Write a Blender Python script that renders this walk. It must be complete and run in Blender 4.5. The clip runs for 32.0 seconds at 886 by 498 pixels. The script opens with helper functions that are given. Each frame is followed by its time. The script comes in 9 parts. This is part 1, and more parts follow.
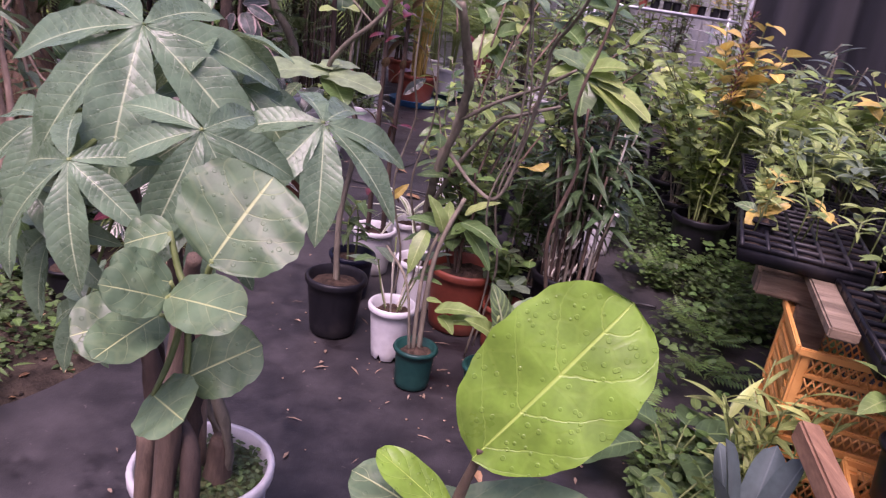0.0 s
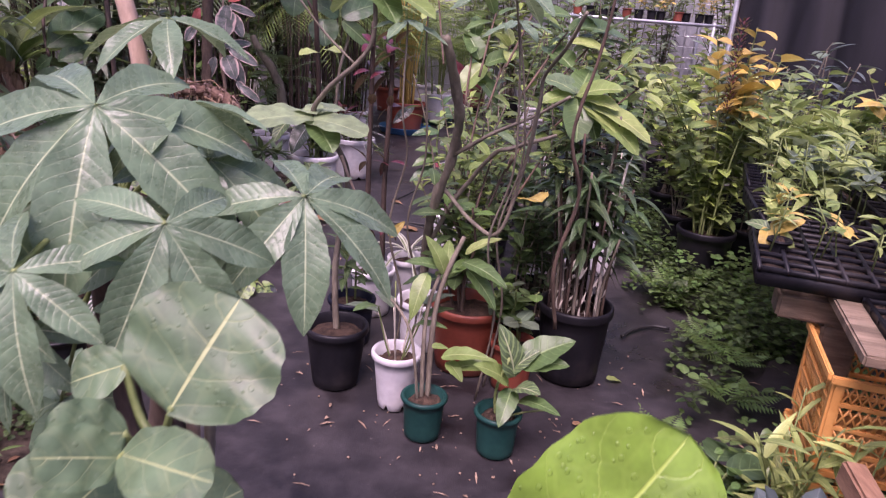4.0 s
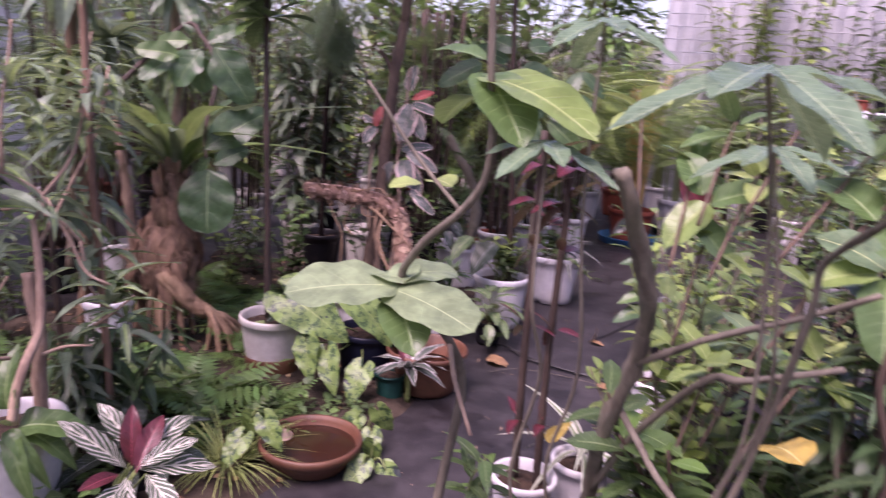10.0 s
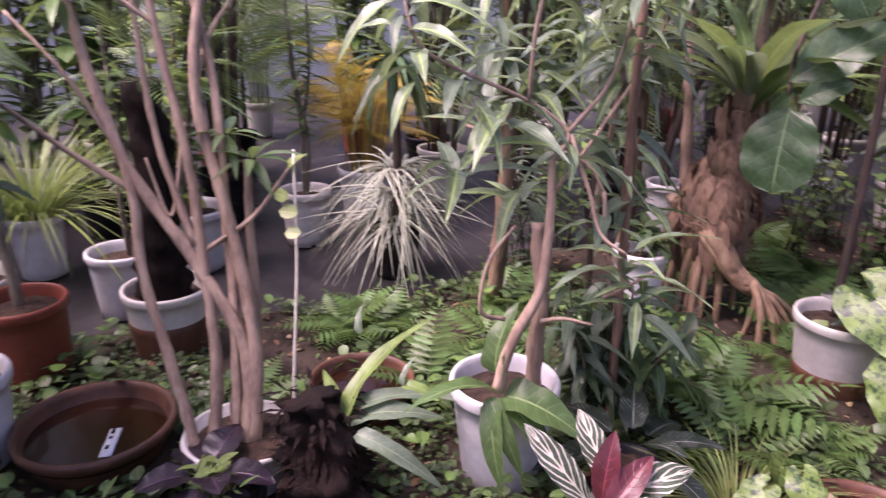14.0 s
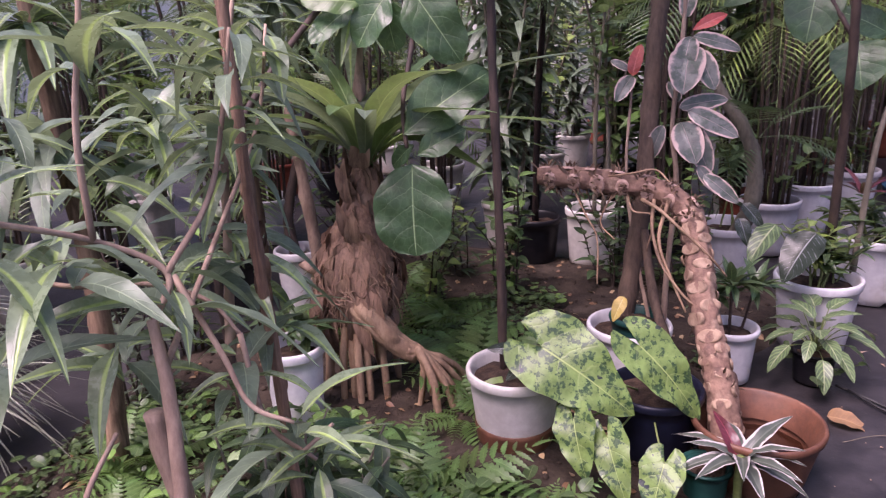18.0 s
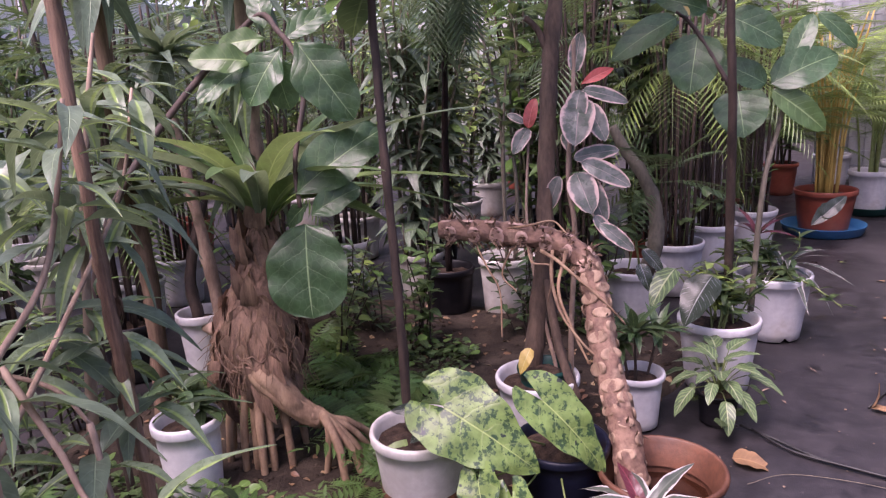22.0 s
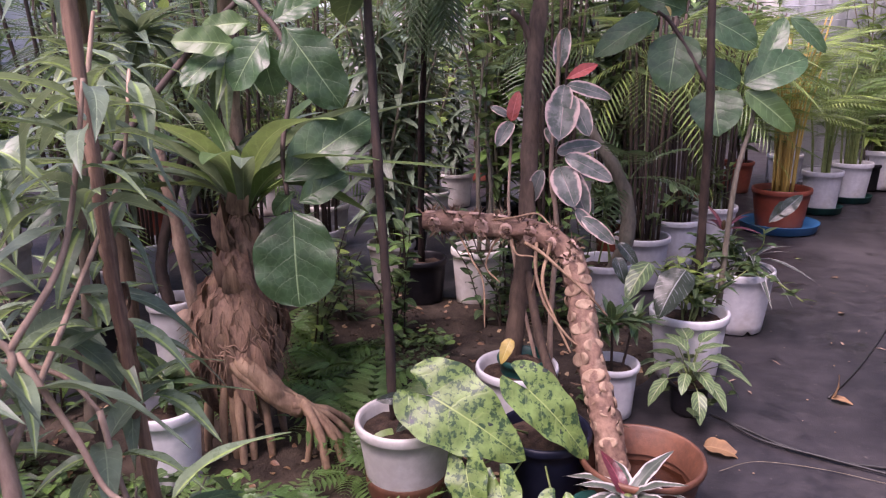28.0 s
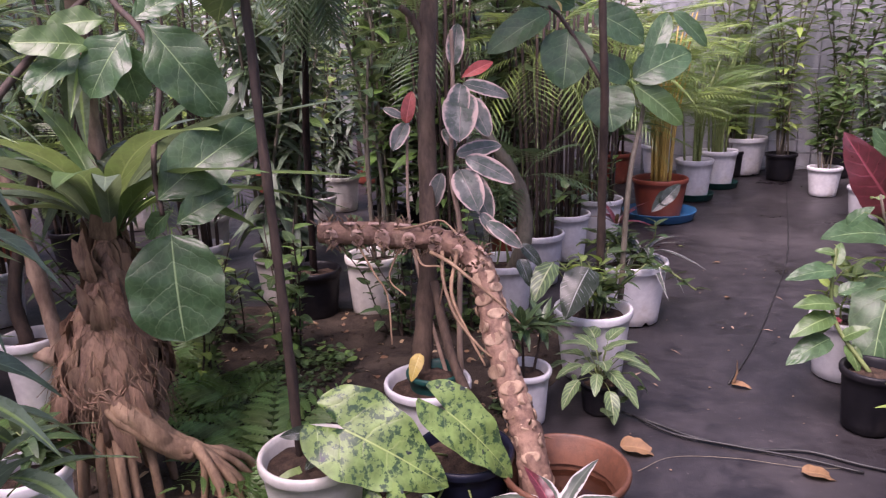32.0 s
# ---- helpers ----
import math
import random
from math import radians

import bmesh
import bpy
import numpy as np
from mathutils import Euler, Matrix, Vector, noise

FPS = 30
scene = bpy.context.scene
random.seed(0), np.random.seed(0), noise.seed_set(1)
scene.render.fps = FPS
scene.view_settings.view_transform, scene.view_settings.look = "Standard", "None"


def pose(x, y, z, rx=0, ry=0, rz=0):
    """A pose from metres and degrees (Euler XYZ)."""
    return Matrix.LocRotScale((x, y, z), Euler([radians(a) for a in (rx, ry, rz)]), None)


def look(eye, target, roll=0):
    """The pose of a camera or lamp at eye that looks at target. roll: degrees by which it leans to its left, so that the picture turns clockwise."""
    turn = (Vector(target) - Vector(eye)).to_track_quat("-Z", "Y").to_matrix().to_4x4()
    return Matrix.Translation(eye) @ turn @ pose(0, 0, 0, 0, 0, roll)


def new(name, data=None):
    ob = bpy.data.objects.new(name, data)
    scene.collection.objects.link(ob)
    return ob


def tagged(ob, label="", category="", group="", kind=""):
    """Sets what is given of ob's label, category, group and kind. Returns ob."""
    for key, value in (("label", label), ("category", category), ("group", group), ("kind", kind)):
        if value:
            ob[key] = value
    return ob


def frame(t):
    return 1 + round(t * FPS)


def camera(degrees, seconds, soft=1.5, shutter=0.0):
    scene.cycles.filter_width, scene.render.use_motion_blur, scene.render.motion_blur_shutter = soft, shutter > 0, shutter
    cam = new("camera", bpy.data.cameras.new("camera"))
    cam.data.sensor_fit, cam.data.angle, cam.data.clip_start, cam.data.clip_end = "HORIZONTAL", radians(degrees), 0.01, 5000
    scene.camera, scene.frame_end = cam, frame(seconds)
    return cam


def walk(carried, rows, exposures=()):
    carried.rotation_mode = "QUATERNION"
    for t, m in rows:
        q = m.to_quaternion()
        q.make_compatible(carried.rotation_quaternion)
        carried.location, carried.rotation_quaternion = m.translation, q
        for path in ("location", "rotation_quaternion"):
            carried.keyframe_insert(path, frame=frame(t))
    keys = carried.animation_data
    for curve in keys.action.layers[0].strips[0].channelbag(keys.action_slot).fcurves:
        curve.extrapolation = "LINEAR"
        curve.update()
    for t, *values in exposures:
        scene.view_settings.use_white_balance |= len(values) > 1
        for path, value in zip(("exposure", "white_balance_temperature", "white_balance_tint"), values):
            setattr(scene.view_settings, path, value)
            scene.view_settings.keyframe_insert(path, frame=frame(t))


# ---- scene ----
# seconds, eye, target, lean
PATH = [
    (0, (0.305, -1.275, 1.304), (0.442, 0.597, 0.613), 8.60),
    (0.5, (0.300, -1.255, 1.299), (0.519, 0.597, 0.576), 8.59),
    (1, (0.312, -1.208, 1.270), (0.641, 0.600, 0.482), 9.18),
    (1.5, (0.311, -1.165, 1.257), (0.708, 0.609, 0.423), 9.75),
    (2, (0.303, -1.195, 1.283), (0.636, 0.601, 0.468), 8.86),
    (2.5, (0.284, -1.211, 1.305), (0.500, 0.628, 0.549), 7.09),
    (3, (0.287, -1.219, 1.327), (0.423, 0.643, 0.608), 5.10),
    (3.5, (0.283, -1.207, 1.330), (0.434, 0.671, 0.657), 4.83),
    (5.5, (0.422, -0.937, 1.377), (0.436, 0.971, 0.779), 1.70),
    (6, (0.421, -0.893, 1.379), (0.423, 1.019, 0.791), 1.52),
    (6.5, (0.447, -0.761, 1.374), (0.373, 1.150, 0.789), 0.32),
    (7, (0.519, -0.675, 1.369), (0.453, 1.242, 0.802), -1.42),
    (7.5, (0.553, -0.671, 1.385), (0.576, 1.263, 0.877), -2.73),
    (8, (0.547, -0.624, 1.384), (0.690, 1.319, 0.934), -2.62),
    (8.5, (0.479, -0.423, 1.369), (0.721, 1.486, 0.823), -1.01),
    (9, (0.374, -0.267, 1.364), (0.518, 1.635, 0.763), 0.48),
    (9.5, (0.335, -0.262, 1.387), (0.187, 1.665, 0.870), 2.09),
    (10, (0.459, -0.146, 1.378), (-0.080, 1.727, 0.929), 4.08),
    (10.5, (0.452, -0.073, 1.371), (-0.335, 1.699, 0.880), 5.34),
    (11, (0.455, 0.081, 1.363), (-0.600, 1.675, 0.774), 5.17),
    (11.5, (0.304, 0.163, 1.383), (-1.001, 1.495, 0.662), 5.01),
    (12, (0.242, 0.258, 1.312), (-1.386, 1.169, 0.590), 4.86),
    (12.5, (0.258, 0.321, 1.338), (-1.532, 0.885, 0.646), 2.75),
    (13, (0.254, 0.362, 1.333), (-1.570, 0.879, 0.697), 1.43),
    (13.5, (0.186, 0.390, 1.330), (-1.582, 1.076, 0.694), 1.17),
    (14, (0.080, 0.403, 1.304), (-1.559, 1.314, 0.606), 1.14),
    (14.5, (0.005, 0.406, 1.317), (-1.491, 1.518, 0.593), 0.90),
    (15, (-0.024, 0.418, 1.311), (-1.412, 1.666, 0.593), 0.25),
    (15.5, (-0.054, 0.489, 1.318), (-1.388, 1.812, 0.632), -0.95),
    (17.5, (-0.215, 0.736, 1.337), (-1.278, 2.325, 0.751), -2.67),
    (18, (-0.314, 0.757, 1.343), (-1.261, 2.413, 0.742), -2.45),
    (18.5, (-0.369, 0.750, 1.337), (-1.258, 2.436, 0.730), -2.00),
    (19, (-0.352, 0.764, 1.338), (-1.268, 2.441, 0.744), -1.99),
    (19.5, (-0.307, 0.799, 1.346), (-1.230, 2.476, 0.766), -1.77),
    (20, (-0.275, 0.827, 1.343), (-1.179, 2.517, 0.772), -1.94),
    (20.5, (-0.243, 0.858, 1.341), (-1.116, 2.564, 0.770), -2.42),
    (21, (-0.223, 0.877, 1.345), (-1.071, 2.601, 0.789), -2.97),
    (21.5, (-0.224, 0.870, 1.351), (-1.043, 2.618, 0.828), -3.17),
    (22, (-0.235, 0.856, 1.363), (-1.023, 2.629, 0.878), -3.17),
    (22.5, (-0.240, 0.869, 1.362), (-1.003, 2.659, 0.904), -3.06),
    (23, (-0.234, 0.882, 1.364), (-0.991, 2.678, 0.917), -2.88),
    (23.5, (-0.234, 0.885, 1.372), (-1.007, 2.676, 0.932), -2.62),
    (24, (-0.247, 0.882, 1.367), (-1.037, 2.667, 0.929), -2.41),
    (24.5, (-0.284, 0.862, 1.368), (-1.074, 2.642, 0.913), -2.26),
    (25, (-0.344, 0.835, 1.366), (-1.107, 2.618, 0.880), -2.16),
    (25.5, (-0.370, 0.800, 1.366), (-1.096, 2.592, 0.853), -1.94),
    (27.5, (-0.343, 0.780, 1.370), (-1.018, 2.593, 0.864), -1.13),
    (28, (-0.330, 0.805, 1.369), (-0.995, 2.619, 0.854), -1.25),
    (28.5, (-0.327, 0.826, 1.366), (-0.974, 2.646, 0.845), -1.38),
    (29, (-0.317, 0.866, 1.368), (-0.965, 2.684, 0.841), -1.46),
    (29.5, (-0.302, 0.904, 1.367), (-0.970, 2.714, 0.840), -1.74),
    (30, (-0.286, 0.942, 1.360), (-0.960, 2.747, 0.824), -2.16),
    (30.5, (-0.303, 0.960, 1.360), (-0.934, 2.775, 0.806), -2.80),
    (31, (-0.367, 0.967, 1.366), (-0.884, 2.817, 0.809), -3.03),
    (31.5, (-0.415, 0.955, 1.373), (-0.833, 2.834, 0.831), -2.61),
    (32, (-0.432, 0.949, 1.372), (-0.781, 2.846, 0.843), -2.10),
]
cam = camera(64.5, 32.0, soft=1.2, shutter=0.5)
walk(cam, [(t, look(eye, target, lean)) for t, eye, target, lean in PATH],
     exposures=[(0.0, 1.93, 6650, 57), (6.0, 2.08, 6650, 55), (9.0, 2.20, 6650, 55), (10.5, 2.16, 6650, 56), (12.5, 2.55, 6900, 49), (13.5, 2.57, 6900, 50), (15.5, 2.25, 6600, 48),
                (19.0, 2.30, 6600, 48), (28.0, 2.30, 6700, 46), (32.0, 2.28, 6700, 43)])

# ---- light: an overcast day under a pale sky ----
world = bpy.data.worlds.new("overcast")
scene.world = world
world.use_nodes = True
wn = world.node_tree
sky = wn.nodes.new("ShaderNodeTexSky")
sky.sky_type, sky.sun_disc = "NISHITA", False
sky.sun_elevation, sky.sun_rotation = radians(55), radians(200)
sky.air_density, sky.dust_density, sky.ozone_density = 1.0, 2.0, 0.6
wn.links.new(sky.outputs[0], wn.nodes["Background"].inputs["Color"])
wn.nodes["Background"].inputs["Strength"].default_value = 0.06
sun = new("sun", bpy.data.lights.new("sun", "SUN"))
sun.data.energy, sun.data.angle, sun.data.color = 1.5, radians(40), (1.0, 0.97, 0.94)
sun.matrix_world = look((0, 0, 20), (4, 9, 0))

# ---- materials ----
def mat_new(name):
    m = bpy.data.materials.new(name)
    m.use_nodes = True
    nt = m.node_tree
    b = nt.nodes["Principled BSDF"]
    return m, nt, b


def nd(nt, kind, **vals):
    n = nt.nodes.new(kind)
    for k, v in vals.items():
        n.inputs[k].default_value = v
    return n


def mth(nt, op, a, b=None, c=None):
    n = nt.nodes.new("ShaderNodeMath")
    n.operation = op
    for i, v in enumerate((a, b, c)):
        if v is None:
            continue
        if isinstance(v, (int, float)):
            n.inputs[i].default_value = v
        else:
            nt.links.new(v, n.inputs[i])
    return n.outputs[0]


def mixc(nt, fac, a, b, mode="MIX"):
    n = nt.nodes.new("ShaderNodeMix")
    n.data_type, n.blend_type = "RGBA", mode
    for i, v in ((0, fac), (6, a), (7, b)):
        if isinstance(v, (int, float)):
            n.inputs[i].default_value = v
        elif isinstance(v, tuple):
            n.inputs[i].default_value = (*v, 1)
        else:
            nt.links.new(v, n.inputs[i])
    return n.outputs[2]


def ramp(nt, fac, lo, hi):
    n = nt.nodes.new("ShaderNodeMapRange")
    n.interpolation_type = "SMOOTHSTEP"
    n.inputs[1].default_value, n.inputs[2].default_value = lo, hi
    nt.links.new(fac, n.inputs[0])
    return n.outputs[0]


def noise_at(nt, scale, detail=4.0, rough=0.6, src="Object", stretch=None):
    tc = nt.nodes.new("ShaderNodeTexCoord")
    n = nd(nt, "ShaderNodeTexNoise", Scale=scale, Detail=detail, Roughness=rough)
    v = tc.outputs[src]
    if stretch:
        mp = nt.nodes.new("ShaderNodeMapping")
        mp.inputs["Scale"].default_value = stretch
        nt.links.new(v, mp.inputs[0])
        v = mp.outputs[0]
    nt.links.new(v, n.inputs["Vector"])
    return n.outputs["Fac"]


def bump(nt, b, h, strength=0.3, dist=0.01):
    n = nd(nt, "ShaderNodeBump", Strength=strength, Distance=dist)
    nt.links.new(h, n.inputs["Height"])
    nt.links.new(n.outputs[0], b.inputs["Normal"])


def surface(name, dark, light, rough=0.7, scale=8.0, fine=60.0, bumpy=0.25, stretch=None, stain=None, metal=0.0, dist=0.01, per=True):
    """Two scales of colour change, grain and relief; stain: a third colour in soft patches."""
    m, nt, b = mat_new(name)
    big = noise_at(nt, scale, 3.0, 0.6, "Object", stretch)
    small = noise_at(nt, fine, 5.0, 0.7, "Object", stretch)
    f = mth(nt, "ADD", mth(nt, "MULTIPLY", big, 0.65), mth(nt, "MULTIPLY", small, 0.35))
    col = mixc(nt, ramp(nt, f, 0.32, 0.68), dark, light)
    if stain:
        s = noise_at(nt, scale * 0.45, 5.0, 0.65, "Object")
        col = mixc(nt, mth(nt, "MULTIPLY", ramp(nt, s, 0.52, 0.7), stain[3] if len(stain) > 3 else 0.7), col, stain[:3])
    if per:
        oi = nt.nodes.new("ShaderNodeObjectInfo")
        hs = nd(nt, "ShaderNodeHueSaturation")
        nt.links.new(mth(nt, "ADD", mth(nt, "MULTIPLY", oi.outputs["Random"], 0.3), 0.85), hs.inputs["Value"])
        nt.links.new(col, hs.inputs["Color"])
        col = hs.outputs[0]
    nt.links.new(col, b.inputs["Base Color"])
    b.inputs["Metallic"].default_value = metal
    nt.links.new(mth(nt, "ADD", mth(nt, "MULTIPLY", big, 0.3), rough - 0.15), b.inputs["Roughness"])
    bump(nt, b, f, bumpy, dist)
    return m


def leafy(name, base, vein=None, tip=None, veins=8, vein_w=0.10, mid_w=0.05, slant=0.9, gloss=0.38, thin=0.27, vary=0.25, mottle=None, edge=None, stripe=None, hue=0.03, drops=False, patch=None, quilt=0.002, net=0.0):
    """Leaf: uv.x runs across (0.5 is the midrib), uv.y along. mottle: (colour, scale, from, to); edge: (colour, from, to); stripe: (colour, count, share)."""
    m, nt, b = mat_new(name)
    uv = nt.nodes.new("ShaderNodeUVMap")
    uv.uv_map = "leaf"
    sep = nt.nodes.new("ShaderNodeSeparateXYZ")
    nt.links.new(uv.outputs[0], sep.inputs[0])
    u = mth(nt, "ABSOLUTE", mth(nt, "SUBTRACT", mth(nt, "MULTIPLY", sep.outputs[0], 2.0), 1.0))
    v = sep.outputs[1]
    geo = nt.nodes.new("ShaderNodeNewGeometry")
    rnd = geo.outputs["Random Per Island"]
    n1 = noise_at(nt, 22.0, 4.0, 0.65)
    n2 = noise_at(nt, 140.0, 3.0, 0.6)
    lum = 0.3 * base[0] + 0.6 * base[1] + 0.1 * base[2]
    base = tuple(1.08 * (c * 0.86 + lum * 0.14) for c in base)
    dark = tuple(c * 0.58 for c in base)
    col = mixc(nt, ramp(nt, n1, 0.3, 0.72), dark, base)
    if tip:
        col = mixc(nt, mth(nt, "MULTIPLY", ramp(nt, rnd, 0.45, 1.0), 0.9), col, tip)
    bend = mth(nt, "ADD", mth(nt, "MULTIPLY", u, slant), mth(nt, "MULTIPLY", mth(nt, "MULTIPLY", u, u), 0.5))
    side = mth(nt, "FRACT", mth(nt, "ADD", mth(nt, "SUBTRACT", mth(nt, "MULTIPLY", v, float(veins)), bend), mth(nt, "MULTIPLY", n1, 0.5)))
    ridge = mth(nt, "ABSOLUTE", mth(nt, "SUBTRACT", side, 0.5))
    if stripe:
        col = mixc(nt, ramp(nt, mth(nt, "ADD", ridge, mth(nt, "MULTIPLY", mth(nt, "SUBTRACT", n1, 0.5), 0.5)), stripe[1], stripe[1] + 0.08), col, stripe[0])
    if mottle:
        mo = noise_at(nt, mottle[1], 5.0, 0.7)
        col = mixc(nt, ramp(nt, mo, mottle[2], mottle[3]), col, mottle[0])
    if patch:
        col = mixc(nt, ramp(nt, noise_at(nt, patch[1], 3.0, 0.6), patch[2], patch[3]), col, patch[0])
    if edge:
        e = mth(nt, "ADD", u, mth(nt, "MULTIPLY", mth(nt, "SUBTRACT", n1, 0.5), 0.9))
        col = mixc(nt, ramp(nt, e, edge[1], edge[2]), col, edge[0])
    midm = mth(nt, "SUBTRACT", 1.0, ramp(nt, u, mid_w * 0.5, mid_w * 1.6))
    sidem = mth(nt, "MULTIPLY", mth(nt, "SUBTRACT", 1.0, ramp(nt, ridge, vein_w * 0.3, vein_w)), mth(nt, "SUBTRACT", 1.0, mth(nt, "MULTIPLY", u, 0.75)))
    if vein:
        col = mixc(nt, mth(nt, "MULTIPLY", sidem, 0.38), col, vein)
        col = mixc(nt, midm, col, vein)
    web = None
    if net:
        tcn = nt.nodes.new("ShaderNodeTexCoord")
        vn = nd(nt, "ShaderNodeTexVoronoi", Scale=net)
        vn.feature = "DISTANCE_TO_EDGE"
        nt.links.new(tcn.outputs["Object"], vn.inputs["Vector"])
        web = mth(nt, "SUBTRACT", 1.0, ramp(nt, vn.outputs["Distance"], 0.02, 0.10))
        col = mixc(nt, mth(nt, "MULTIPLY", web, 0.08), col, vein or base)
    hs = nd(nt, "ShaderNodeHueSaturation")
    nt.links.new(mth(nt, "ADD", mth(nt, "MULTIPLY", rnd, vary * 2), 1.0 - vary), hs.inputs["Value"])
    nt.links.new(mth(nt, "ADD", mth(nt, "MULTIPLY", rnd, hue), 0.5 - hue * 0.5), hs.inputs["Hue"])
    nt.links.new(col, hs.inputs["Color"])
    col = hs.outputs[0]
    nt.links.new(col, b.inputs["Base Color"])
    nt.links.new(mth(nt, "ADD", mth(nt, "MULTIPLY", n1, 0.25), gloss - 0.17), b.inputs["Roughness"])
    b.inputs["Specular IOR Level"].default_value = 0.5
    h = mth(nt, "ADD", mth(nt, "MULTIPLY", sidem, -0.5), mth(nt, "ADD", mth(nt, "MULTIPLY", midm, -0.7), mth(nt, "MULTIPLY", n2, 0.25)))
    if drops:
        tc = nt.nodes.new("ShaderNodeTexCoord")
        vo = nd(nt, "ShaderNodeTexVoronoi", Scale=110.0)
        nt.links.new(tc.outputs["Object"], vo.inputs["Vector"])
        drop = mth(nt, "SUBTRACT", 1.0, ramp(nt, mth(nt, "ADD", vo.outputs["Distance"], mth(nt, "MULTIPLY", n1, 0.35)), 0.36, 0.42))
        h = mth(nt, "ADD", h, mth(nt, "MULTIPLY", drop, 1.2))
    if net:
        h = mth(nt, "SUBTRACT", h, mth(nt, "MULTIPLY", web, 0.15))
        h = mth(nt, "ADD", h, mth(nt, "MULTIPLY", mth(nt, "SINE", mth(nt, "MULTIPLY", ridge, 3.14)), 0.6))
    bump(nt, b, h, 0.6, quilt)
    tr = nt.nodes.new("ShaderNodeBsdfTranslucent")
    nt.links.new(mixc(nt, 0.35, col, (0.30, 0.40, 0.12), "MIX") if not edge else col, tr.inputs["Color"])
    mx = nd(nt, "ShaderNodeMixShader", Fac=thin)
    nt.links.new(b.outputs[0], mx.inputs[1])
    nt.links.new(tr.outputs[0], mx.inputs[2])
    nt.links.new(mx.outputs[0], nt.nodes["Material Output"].inputs["Surface"])
    return m


